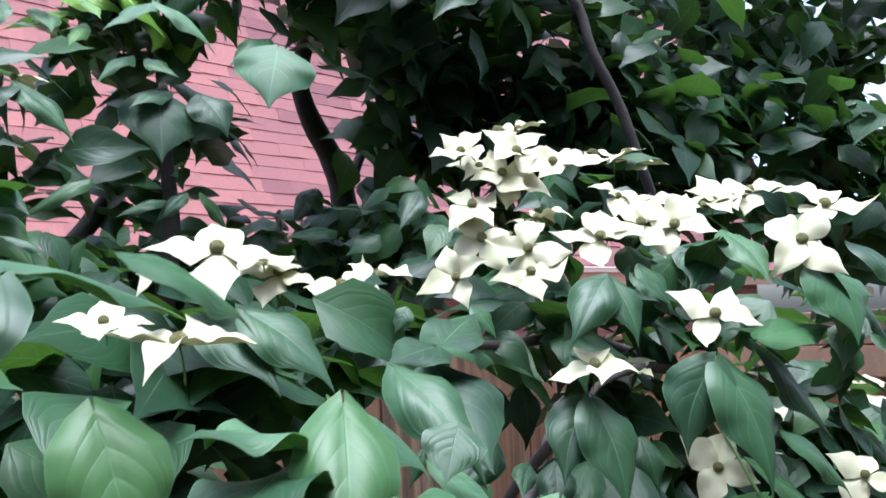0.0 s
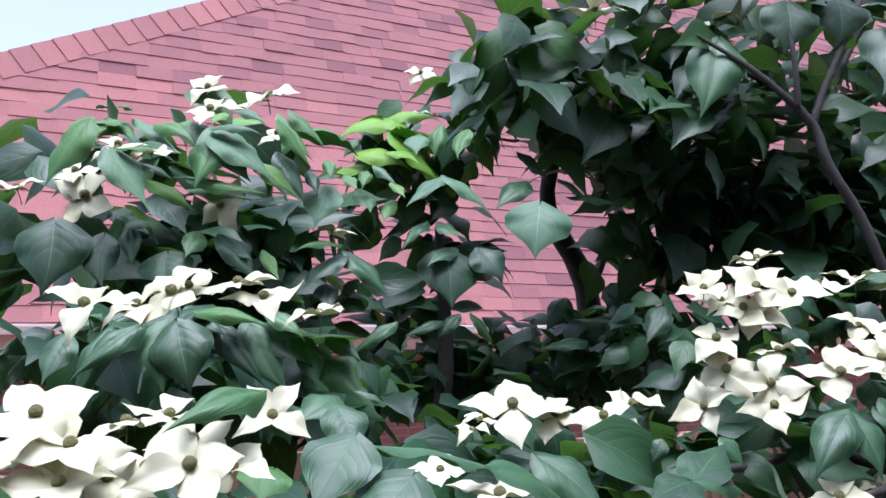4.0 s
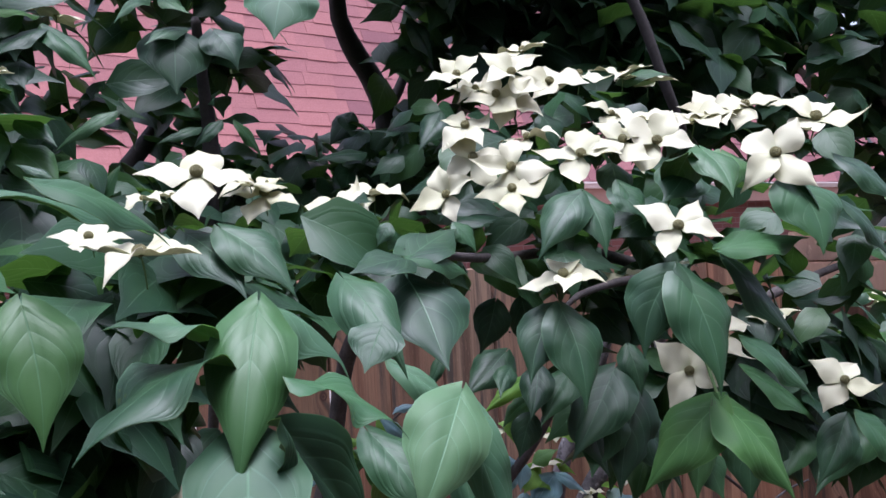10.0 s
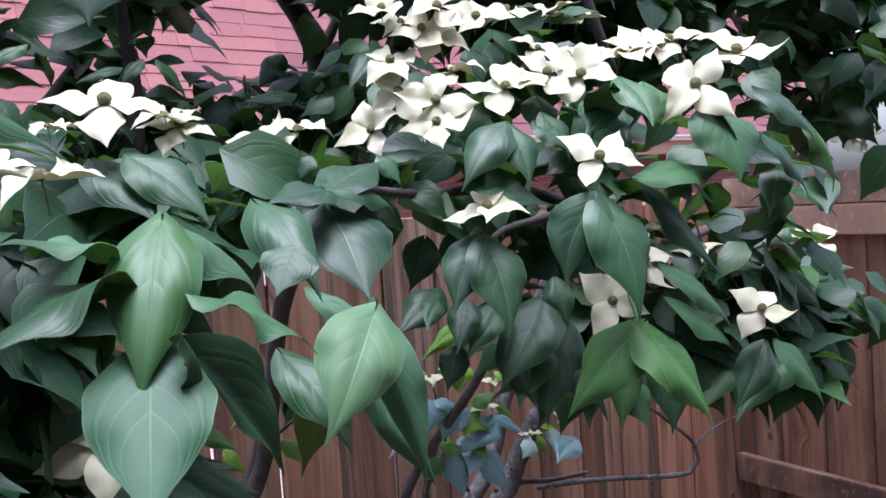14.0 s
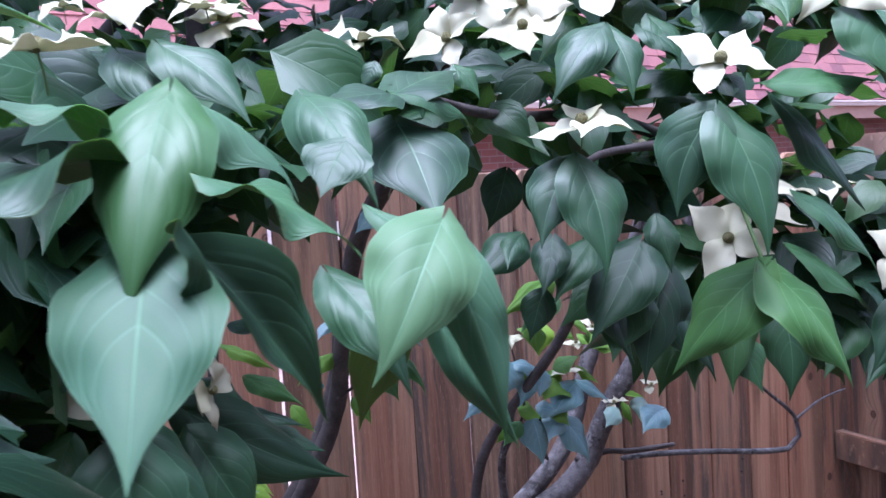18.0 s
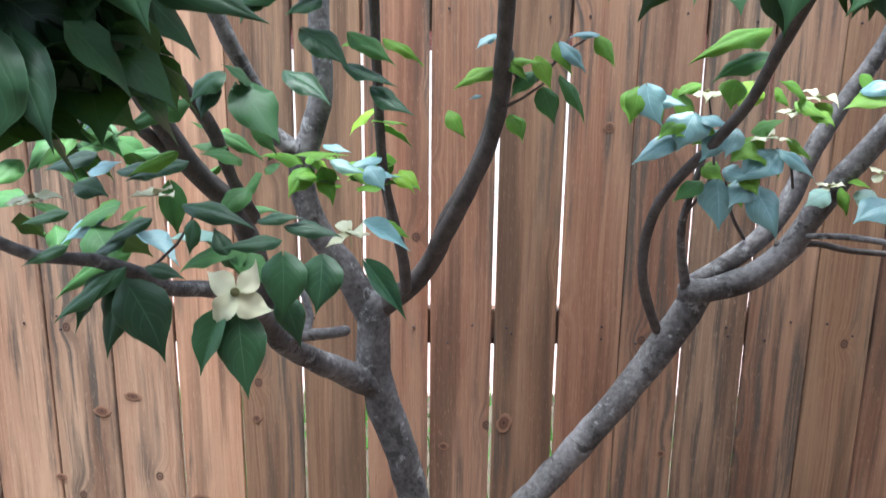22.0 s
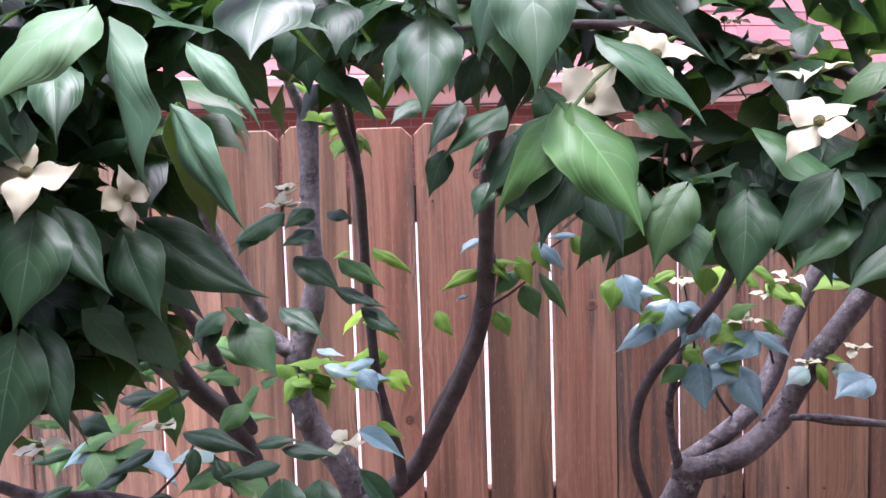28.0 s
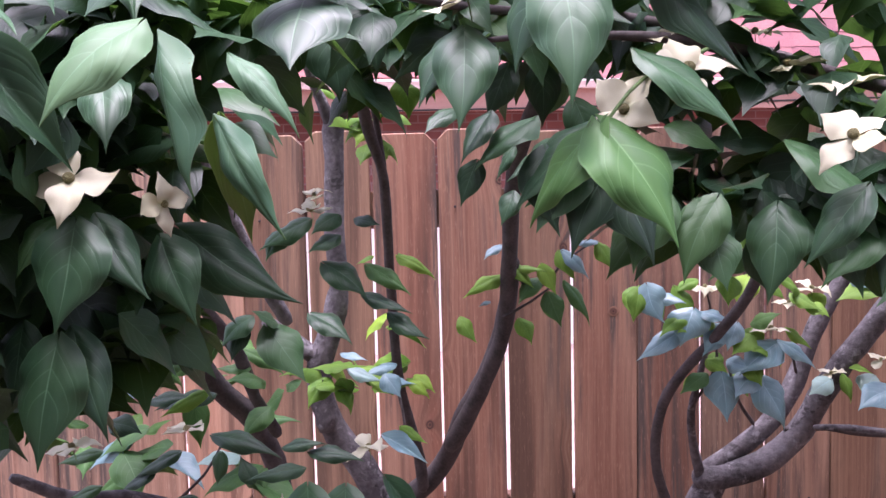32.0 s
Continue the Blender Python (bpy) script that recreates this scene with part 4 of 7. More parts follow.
flower((0.702, 0.400, 1.809), 0.084, 30, 22)
flower((0.609, 0.366, 1.774), 0.075, 56, 7, (-0.74, -0.67))
flower((0.517, 0.379, 1.722), 0.068, 42, 25, (-0.68, -0.73))
flower((0.450, 0.432, 1.691), 0.068, 26, 54, (-0.59, -0.81))
flower((0.500, 0.560, 1.872), 0.075, 40, 13)
flower((0.542, 0.560, 1.866), 0.071, 44, 33)
flower((0.585, 0.570, 1.877), 0.067, 26, 27)
flower((0.454, 0.580, 1.873), 0.062, 40, 3)
flower((0.482, 0.560, 1.852), 0.068, 50, 82)
flower((0.496, 0.560, 1.845), 0.062, 50, 33)
flower((0.492, 0.530, 1.809), 0.060, 10, 34)
flower((0.473, 0.580, 1.861), 0.057, 44, 24)
flower((0.555, 0.620, 1.910), 0.069, 20, 21)
flower((0.665, 0.600, 1.885), 0.069, 10, 39)
flower((0.700, 0.600, 1.884), 0.067, 10, 37)
flower((0.140, 0.366, 1.722), 0.064, 12, 58, (-0.93, -0.38))
flower((0.559, 0.420, 1.608), 0.066, 72, 12, (-0.7, -0.71))
flower((0.703, 0.388, 1.585), 0.064, 47, 18, (-0.70, -0.71))
flower((1.091, 0.600, 1.610), 0.082, 40, 80)
flower((1.835, 1.000, 1.775), 0.135, 40, 47)
flower((0.183, 0.500, 1.762), 0.036, 14, 11)
flower((0.122, 0.420, 1.734), 0.044, 31, 77)
flower((0.580, 0.520, 1.830), 0.054, 34, 43)
leaf((0.177, 0.290, 1.696), (0.156, 0.247, 1.625), 0.46, 0, 2)
leaf((0.271, 0.278, 1.646), (0.232, 0.250, 1.592), 0.59, 0, 12, (0, -0.7, 0.6))
leaf((0.530, 0.362, 1.595), (0.488, 0.399, 1.527), 0.55, 0, 27)
leaf((0.530, 0.362, 1.595), (0.574, 0.335, 1.520), 0.62, 0, 27)
leaf((0.508, 0.371, 1.690), (0.511, 0.338, 1.605), 0.59, 0, 1)
leaf((0.503, 0.372, 1.692), (0.477, 0.384, 1.631), 0.69, 0, 5)
leaf((0.448, 0.435, 1.667), (0.444, 0.402, 1.595), 0.60, 0, 1)
leaf((0.448, 0.443, 1.667), (0.413, 0.434, 1.614), 0.62, 0, 6)
leaf((0.333, 0.457, 1.697), (0.326, 0.399, 1.637), 0.89, 0, 8, (-0.1, -0.8, 0.55))
leaf((0.249, 0.368, 1.703), (0.262, 0.310, 1.653), 0.46, 10, 2)
leaf((0.327, 0.442, 1.712), (0.272, 0.417, 1.704), 0.57, 0, 0)
leaf((0.327, 0.442, 1.712), (0.392, 0.470, 1.692), 0.38, 0, 2)
leaf((0.327, 0.442, 1.712), (0.396, 0.495, 1.733), 0.46, 0, 0)
leaf((0.199, 0.437, 1.737), (0.235, 0.405, 1.694), 0.63, 0, 1)
leaf((0.181, 0.455, 1.736), (0.207, 0.410, 1.694), 0.62, 0, 1)
leaf((0.182, 0.305, 1.697), (0.224, 0.300, 1.659), 0.6, 0, 14, (0.1, -0.3, 0.95))
leaf((0.180, 0.255, 1.666), (0.227, 0.246, 1.638), 0.62, 0, 9, (0.0, -0.15, 0.97))
leaf((0.162, 0.263, 1.646), (0.146, 0.213, 1.587), 0.63, 0, 10)
leaf((0.169, 0.238, 1.652), (0.179, 0.259, 1.619), 0.38, 0, 4)
leaf((0.565, 0.382, 1.698), (0.622, 0.364, 1.620), 0.38, 0, 5)
leaf((0.554, 0.357, 1.637), (0.615, 0.348, 1.585), 0.45, 0, 1)
leaf((0.625, 0.362, 1.757), (0.686, 0.385, 1.691), 0.89, 0, 8)
leaf((0.537, 0.357, 1.705), (0.651, 0.373, 1.709), 0.30, 0, 0)
leaf((0.564, 0.399, 1.783), (0.555, 0.358, 1.742), 0.70, 0, 1)
leaf((0.542, 0.390, 1.776), (0.569, 0.448, 1.743), 0.45, 0, 2)
leaf((0.480, 0.445, 1.753), (0.432, 0.432, 1.703), 0.53, 0, 2)
leaf((0.484, 0.445, 1.753), (0.483, 0.418, 1.703), 0.62, 0, 1)
leaf((0.515, 0.449, 1.756), (0.531, 0.426, 1.729), 0.83, 0, 1)
leaf((0.277, 0.294, 1.640), (0.298, 0.278, 1.554), 0.30, 35, 14)
leaf((0.237, 0.316, 1.626), (0.254, 0.275, 1.581), 0.48, 0, 1)
leaf((0.296, 0.340, 1.599), (0.335, 0.336, 1.529), 0.30, 40, 17)
leaf((0.290, 0.374, 1.602), (0.290, 0.444, 1.520), 0.32, 0, 10, (0.1, 0.75, 0.35))
leaf((0.292, 0.403, 1.647), (0.339, 0.388, 1.594), 0.33, 0, 12)
leaf((0.249, 0.318, 1.679), (0.233, 0.306, 1.657), 1.00, 0, 0)
leaf((0.179, 0.277, 1.642), (0.227, 0.297, 1.572), 0.43, 0, 3, (0.35, -0.75, 0.55))
leaf((0.158, 0.300, 1.683), (0.111, 0.270, 1.693), 0.6, 0, 19, (0.0, -0.2, 0.97))
leaf((0.155, 0.295, 1.675), (0.097, 0.240, 1.650), 0.6, 0, 9, (-0.2, 0.0, 0.97))
leaf((0.082, 0.260, 1.705), (0.087, 0.240, 1.655), 0.62, 0, 1)
leaf((0.060, 0.280, 1.745), (0.023, 0.260, 1.712), 0.8, 0, 8)
leaf((0.089, 0.250, 1.748), (0.139, 0.280, 1.725), 0.45, 0, 1)
leaf((0.618, 0.360, 1.754), (0.615, 0.330, 1.696), 1, 0, 1)
leaf((0.701, 0.380, 1.774), (0.739, 0.350, 1.724), 0.6, 0, 2)
leaf((0.770, 0.380, 1.745), (0.792, 0.370, 1.683), 0.4, 0, 4)
leaf((0.524, 0.450, 1.762), (0.534, 0.430, 1.724), 0.7, 0, 1)
leaf((0.580, 0.430, 1.769), (0.534, 0.410, 1.741), 0.8, 0, 1)
leaf((0.609, 0.420, 1.783), (0.599, 0.400, 1.746), 0.9, 0, 1)
leaf((0.805, 0.450, 1.532), (0.848, 0.430, 1.466), 0.6, 0, 1)
leaf((0.899, 0.500, 1.592), (0.926, 0.480, 1.544), 0.7, 0, 1)
leaf((0.836, 0.500, 1.514), (0.766, 0.470, 1.457), 0.6, 0, 1)
leaf((0.326, 0.666, 1.972), (0.302, 0.643, 1.911), 1.01, 0, 18)
leaf((0.169, 0.600, 1.460), (0.139, 0.600, 1.414), 0.55, 0, 4)
leaf((0.145, 0.850, 1.307), (0.080, 0.850, 1.288), 0.4, 0, 1)
leaf((-0.032, 1.000, 1.311), (0.024, 1.000, 1.326), 0.5, 0, 1)
leaf((-0.026, 1.000, 1.271), (0.018, 1.000, 1.286), 0.6, 0, 0)
leaf((0.156, 1.000, 1.306), (0.109, 1.000, 1.307), 0.5, 0, 0)
leaf((0.197, 1.000, 1.336), (0.227, 1.000, 1.296), 0.5, 0, 0)
leaf((0.361, 0.700, 1.722), (0.370, 0.700, 1.671), 0.6, 0, 1)
leaf((0.309, 0.750, 1.727), (0.327, 0.750, 1.650), 0.8, 0, 1)
leaf((0.433, 0.620, 1.684), (0.419, 0.620, 1.633), 0.6, 0, 1)
leaf((0.493, 0.600, 1.664), (0.474, 0.600, 1.615), 0.7, 0, 1)
leaf((0.523, 0.600, 1.664), (0.525, 0.600, 1.608), 0.6, 0, 1)
leaf((0.290, 0.800, 1.743), (0.276, 0.800, 1.706), 0.8, 0, 1)
leaf((0.339, 0.700, 1.745), (0.348, 0.700, 1.689), 0.9, 0, 1)
leaf((0.562, 0.500, 1.564), (0.594, 0.470, 1.494), 0.6, 0, 1)
leaf((0.717, 0.400, 1.550), (0.677, 0.400, 1.496), 0.5, 0, 1)
leaf((0.710, 0.500, 1.529), (0.689, 0.480, 1.478), 0.7, 0, 1)
leaf((0.634, 0.500, 1.540), (0.644, 0.490, 1.491), 0.7, 0, 1)
leaf((0.698, 0.550, 1.504), (0.713, 0.550, 1.455), 0.7, 0, 1)
leaf((0.747, 0.500, 1.510), (0.740, 0.500, 1.470), 0.7, 0, 1)
leaf((0.545, 0.550, 1.627), (0.559, 0.550, 1.580), 0.7, 0, 1)
leaf((0.564, 0.700, 1.601), (0.498, 0.680, 1.560), 0.6, 0, 1)
leaf((0.511, 0.750, 1.597), (0.492, 0.750, 1.561), 0.4, 0, 1)
leaf((0.510, 0.750, 1.548), (0.496, 0.740, 1.512), 0.7, 0, 1)
flower((0.164, 0.435, 1.569), 0.072, 62, 12, (0.1, -1.0))
flower((0.215, 0.480, 1.549), 0.050, 79, 66, (0.80, -0.60))
flower((0.605, 0.429, 1.635), 0.078, 32, 2, (0.13, -0.99))
flower((0.612, 0.550, 1.677), 0.057, 20, 85)
flower((0.726, 0.550, 1.653), 0.062, 10, 49)
flower((0.750, 0.500, 1.628), 0.058, 15, 64)
flower((0.717, 0.600, 1.689), 0.056, 15, 31)
flower((0.259, 0.950, 1.527), 0.063, 20, 22)
flower((0.257, 1.000, 1.547), 0.054, 15, 31)
flower((0.126, 0.800, 1.278), 0.059, 3, 60)
flower((0.224, 0.742, 1.183), 0.086, 62, 49, (-0.15, -0.99))
flower((0.322, 1.000, 1.188), 0.073, 15, 35)
flower((0.036, 0.700, 1.292), 0.061, 15, 11)
leaf((0.087, 0.780, 1.195), (0.014, 0.760, 1.138), 0.35, 0, 1)
leaf((0.077, 0.780, 1.189), (0.033, 0.770, 1.122), 0.38, 0, 3)
leaf((0.086, 0.780, 1.185), (0.072, 0.760, 1.096), 0.45, 0, 1)
leaf((0.098, 0.770, 1.182), (0.143, 0.750, 1.100), 0.65, 0, 1)
leaf((0.111, 0.800, 1.194), (0.154, 0.800, 1.181), 0.5, 0, 1)
leaf((0.207, 0.740, 1.160), (0.187, 0.720, 1.094), 0.55, 0, 3)
leaf((0.226, 0.740, 1.157), (0.240, 0.710, 1.073), 0.62, 0, 0)
leaf((0.269, 0.780, 1.214), (0.271, 0.760, 1.145), 0.75, 0, 1)
leaf((0.313, 0.780, 1.212), (0.309, 0.760, 1.152), 0.8, 0, 1)
leaf((0.263, 0.800, 1.160), (0.286, 0.790, 1.102), 0.55, 0, 1)
leaf((0.146, 0.850, 1.256), (0.231, 0.830, 1.234), 0.35, 0, 1)
leaf((0.197, 0.820, 1.207), (0.177, 0.840, 1.233), 0.6, 0, 1)
leaf((0.256, 0.820, 1.222), (0.192, 0.800, 1.215), 0.4, 0, 1)
leaf((0.231, 0.850, 1.239), (0.284, 0.850, 1.243), 0.4, 0, 1)
leaf((0.264, 0.850, 1.232), (0.330, 0.850, 1.220), 0.4, 0, 1)
leaf((0.349, 0.950, 1.160), (0.404, 0.930, 1.088), 0.35, 0, 3)
leaf((0.345, 1.000, 1.204), (0.407, 0.980, 1.170), 0.4, 0, 3)
leaf((0.078, 0.820, 1.222), (0.037, 0.820, 1.198), 0.5, 0, 1)
leaf((0.109, 0.820, 1.245), (0.055, 0.820, 1.215), 0.4, 0, 1)
leaf((0.160, 0.820, 1.243), (0.154, 0.820, 1.203), 0.6, 0, 1)
leaf((0.041, 0.750, 1.230), (-0.004, 0.740, 1.210), 0.4, 0, 1)
leaf((0.052, 0.900, 1.289), (0.120, 0.900, 1.290), 0.4, 0, 1)
leaf((0.121, 0.900, 1.297), (0.054, 0.900, 1.275), 0.4, 0, 1)
leaf((0.020, 0.900, 1.308), (-0.044, 0.900, 1.287), 0.5, 0, 1)
leaf((0.039, 0.800, 1.289), (0.075, 0.800, 1.277), 0.9, 0, 1)
leaf((0.032, 0.780, 1.261), (-0.019, 0.780, 1.247), 0.4, 0, 1)
leaf((0.127, 1.100, 1.313), (0.190, 1.100, 1.273), 0.35, 0, 1)
leaf((-0.031, 1.000, 1.340), (0.023, 1.000, 1.290), 0.5, 0, 1)
leaf((0.288, 1.250, 1.248), (0.348, 1.250, 1.235), 0.4, 0, 1, (0, -0.3, 0.95))
leaf((0.330, 1.250, 1.225), (0.385, 1.250, 1.212), 0.45, 0, 1, (0, -0.3, 0.95))
leaf((0.371, 1.250, 1.226), (0.418, 1.250, 1.204), 0.6, 0, 1, (0, -0.3, 0.95))
leaf((0.275, 1.250, 1.257), (0.254, 1.250, 1.256), 0.5, 0, 1, (0, -0.3, 0.95))
leaf((0.283, 1.250, 1.211), (0.248, 1.250, 1.205), 0.4, 0, 1, (0, -0.3, 0.95))
leaf((0.366, 1.200, 1.445), (0.422, 1.200, 1.406), 0.4, 0, 1, (0, -0.3, 0.95))
leaf((0.324, 1.150, 1.448), (0.297, 1.150, 1.435), 0.6, 0, 1, (0, -0.3, 0.95))
leaf((0.529, 0.980, 1.627), (0.494, 0.970, 1.600), 0.7, 0, 1)
leaf((0.376, 1.150, 1.717), (0.389, 1.140, 1.659), 0.85, 0, 1, (0, -0.3, 0.95))
leaf((0.416, 1.150, 1.716), (0.429, 1.140, 1.684), 0.4, 0, 1, (0, -0.3, 0.95))
leaf((0.283, 1.200, 1.690), (0.319, 1.200, 1.671), 0.6, 0, 1, (0, -0.3, 0.95))
leaf((0.300, 1.200, 1.658), (0.281, 1.200, 1.627), 0.6, 0, 1, (0, -0.3, 0.95))
leaf((0.347, 1.150, 1.627), (0.368, 1.150, 1.591), 0.5, 0, 1, (0, -0.3, 0.95))
leaf((0.343, 1.150, 1.627), (0.311, 1.150, 1.597), 0.5, 0, 1, (0, -0.3, 0.95))
leaf((0.347, 1.150, 1.622), (0.337, 1.150, 1.584), 0.7, 0, 1, (0, -0.3, 0.95))
leaf((0.248, 1.200, 1.717), (0.274, 1.200, 1.690), 0.7, 0, 1, (0, -0.3, 0.95))
leaf((0.341, 1.150, 1.700), (0.349, 1.150, 1.666), 0.4, 0, 1, (0, -0.3, 0.95))
flower((0.896, 1.300, 1.366), 0.070, 15, 70)
flower((1.085, 1.300, 1.359), 0.075, 10, 38)
flower((1.001, 1.270, 1.295), 0.070, 10, 0)
flower((1.112, 1.280, 1.211), 0.058, 8, 37)
flower((1.045, 1.300, 1.335), 0.062, 12, 73)
flower((1.189, 1.260, 1.237), 0.056, 15, 39)
flower((-0.094, 0.480, 1.847), 0.066, 30, 65)
flower((-0.041, 0.485, 1.856), 0.068, 36, 24)
flower((-0.029, 0.500, 1.862), 0.052, 30, 52)
flower((0.007, 0.530, 1.869), 0.062, 22, 54)
flower((0.025, 0.520, 1.857), 0.062, 34, 76)
flower((-0.063, 0.500, 1.849), 0.058, 28, 10)
flower((0.073, 0.560, 1.848), 0.060, 8, 30)
flower((0.001, 0.780, 2.113), 0.063, 40, 36)
flower((0.062, 0.780, 2.109), 0.077, 40, 55)
flower((0.001, 0.740, 2.075), 0.069, 40, 57)
flower((0.067, 0.740, 2.055), 0.047, 40, 20)
flower((-0.084, 0.700, 2.020), 0.063, 25, 29)
flower((-0.056, 0.700, 2.014), 0.058, 30, 39)
flower((-0.110, 0.700, 1.971), 0.077, 60, 33)
flower((-0.121, 0.720, 1.999), 0.058, 40, 5)
flower((0.008, 0.700, 1.968), 0.065, 95, 10)
flower((-0.164, 0.680, 1.971), 0.053, 30, 5)
flower((0.146, 0.850, 1.977), 0.063, 4, 59)
flower((0.240, 1.000, 2.156), 0.056, 30, 80)
flower((0.314, 1.000, 2.245), 0.054, 50, 35)
flower((0.311, 1.000, 2.181), 0.037, 30, 66)
flower((0.490, 0.800, 2.270), 0.090, 10, 68)
flower((0.696, 0.820, 2.289), 0.085, 20, 82)
flower((0.517, 0.950, 2.167), 0.079, 100, 60)
flower((0.614, 0.950, 2.125), 0.081, 100, 89)
flower((0.454, 0.900, 2.309), 0.064, 20, 43)
flower((1.092, 0.950, 2.198), 0.093, 15, 18)
flower((0.915, 0.700, 2.263), 0.086, 10, 86)
flower((-0.036, 0.330, 1.753), 0.060, 58, 20, (-0.05, -1.00))
flower((-0.014, 0.355, 1.748), 0.054, 40, 50, (0.20, -0.98))
flower((0.015, 0.412, 1.773), 0.054, 52, 35, (-0.20, -0.98))
flower((-0.055, 0.352, 1.751), 0.057, 42, 65, (-0.30, -0.95))
flower((-0.089, 0.335, 1.765), 0.057, 50, 10, (-0.10, -1.00))
flower((-0.033, 0.360, 1.763), 0.054, 30, 40, (0.00, -1.00))
flower((-0.066, 0.390, 1.773), 0.055, 8, 20, (0.00, -1.00))
flower((-0.044, 0.385, 1.776), 0.052, 14, 60, (0.20, -0.98))
flower((-0.106, 0.350, 1.780), 0.057, 45, 35, (0.00, -1.00))
flower((-0.093, 0.330, 1.748), 0.055, 40, 5, (-0.20, -0.98))
flower((-0.125, 0.330, 1.760), 0.055, 30, 25, (-0.20, -0.98))
flower((-0.073, 0.340, 1.748), 0.052, 35, 75, (0.00, -1.00))
leaf((-0.131, 0.660, 1.938), (-0.135, 0.640, 1.872), 0.9, 0, 1)
leaf((0.222, 0.950, 2.081), (0.249, 0.950, 2.054), 0.5, 0, 1)
leaf((0.393, 0.850, 2.084), (0.435, 0.850, 2.047), 0.8, 0, 1)
leaf((0.448, 0.850, 2.052), (0.492, 0.850, 2.022), 0.5, 0, 1)
leaf((0.463, 0.850, 2.029), (0.539, 0.850, 2.019), 0.25, 0, 1)
leaf((0.384, 0.820, 2.038), (0.335, 0.800, 1.997), 0.6, 0, 1)
leaf((0.460, 0.850, 2.249), (0.397, 0.840, 2.184), 0.5, 0, 1)
leaf((0.480, 0.840, 2.249), (0.425, 0.830, 2.177), 0.3, 0, 1)
leaf((0.545, 0.850, 2.266), (0.581, 0.840, 2.218), 0.8, 0, 1)
leaf((0.547, 0.850, 2.245), (0.540, 0.850, 2.195), 0.8, 0, 1)
leaf((0.271, 1.000, 2.157), (0.294, 1.000, 2.113), 0.7, 0, 1)
leaf((0.229, 1.000, 2.143), (0.240, 1.000, 2.106), 0.7, 0, 1)
leaf((0.217, 1.000, 2.138), (0.196, 1.000, 2.109), 0.6, 0, 1)
leaf((0.338, 0.950, 2.142), (0.323, 0.950, 2.084), 0.8, 0, 1)
leaf((0.367, 0.950, 2.193), (0.373, 0.950, 2.148), 1, 0, 1)
leaf((0.431, 0.950, 2.232), (0.391, 0.950, 2.170), 0.7, 0, 1)
leaf((0.468, 0.950, 2.243), (0.478, 0.950, 2.201), 0.6, 0, 1)
leaf((0.681, 0.800, 2.247), (0.628, 0.780, 2.125), 0.6, 0, 1)
leaf((0.688, 0.800, 2.249), (0.699, 0.790, 2.173), 0.5, 0, 1)
leaf((0.761, 0.750, 2.290), (0.741, 0.740, 2.210), 0.95, 0, 1)
leaf((0.849, 0.750, 2.309), (0.835, 0.740, 2.231), 1, 0, 1)
leaf((0.928, 0.700, 2.252), (0.841, 0.680, 2.140), 0.9, 0, 1)
leaf((1.023, 0.850, 2.148), (1.018, 0.840, 2.082), 1, 0, 1)
leaf((0.970, 0.850, 2.146), (0.968, 0.840, 2.058), 0.6, 0, 1)
leaf((0.810, 0.900, 2.054), (0.856, 0.900, 2.002), 0.8, 0, 1)
leaf((0.635, 0.920, 2.079), (0.649, 0.920, 2.029), 0.8, 0, 1)
leaf((0.600, 0.950, 2.034), (0.633, 0.950, 1.974), 0.8, 0, 1)
leaf((0.644, 1.000, 1.965), (0.620, 1.000, 1.930), 0.9, 0, 1)
leaf((0.038, 0.300, 1.763), (0.014, 0.280, 1.732), 0.9, 0, 0)
leaf((0.041, 0.350, 1.777), (0.045, 0.330, 1.752), 0.8, 0, 1)
leaf((0.071, 0.500, 1.783), (0.042, 0.480, 1.766), 0.9, 0, 1)
leaf((0.110, 0.520, 1.779), (0.090, 0.530, 1.788), 0.4, 0, 1)
leaf((0.337, 0.900, 1.881), (0.367, 0.900, 1.836), 0.4, 0, 1)
leaf((0.318, 0.900, 1.881), (0.285, 0.900, 1.848), 0.5, 0, 1)
leaf((0.293, 0.900, 1.873), (0.244, 0.900, 1.853), 0.4, 0, 1)
leaf((0.175, 0.700, 1.853), (0.127, 0.700, 1.819), 0.35, 0, 1)
leaf((0.525, 1.000, 1.912), (0.490, 1.000, 1.865), 0.7, 0, 1)
leaf((0.540, 1.000, 1.889), (0.521, 1.000, 1.842), 0.9, 0, 1)
leaf((0.545, 0.900, 1.889), (0.557, 0.900, 1.832), 0.5, 0, 1)
leaf((0.556, 0.800, 1.880), (0.514, 0.780, 1.830), 0.5, 0, 1)
leaf((0.496, 0.900, 1.845), (0.429, 0.900, 1.834), 0.45, 0, 1)
leaf((0.525, 0.550, 1.833), (0.532, 0.540, 1.801), 1, 0, 1)
leaf((0.535, 0.470, 1.778), (0.528, 0.460, 1.744), 0.9, 0, 1)
leaf((0.340, 0.500, 1.738), (0.330, 0.500, 1.721), 0.8, 0, 1)
leaf((0.398, 0.500, 1.736), (0.411, 0.490, 1.713), 0.8, 0, 1)
leaf((0.343, 0.550, 1.749), (0.305, 0.550, 1.741), 0.4, 0, 1)
leaf((0.761, 0.420, 1.737), (0.810, 0.410, 1.677), 0.5, 0, 1)
leaf((0.987, 0.500, 1.517), (0.954, 0.480, 1.427), 0.35, 0, 4)
leaf((1.102, 0.600, 1.594), (1.162, 0.600, 1.550), 0.4, 0, 1)
leaf((1.176, 0.700, 1.641), (1.096, 0.700, 1.598), 0.7, 0, 1)
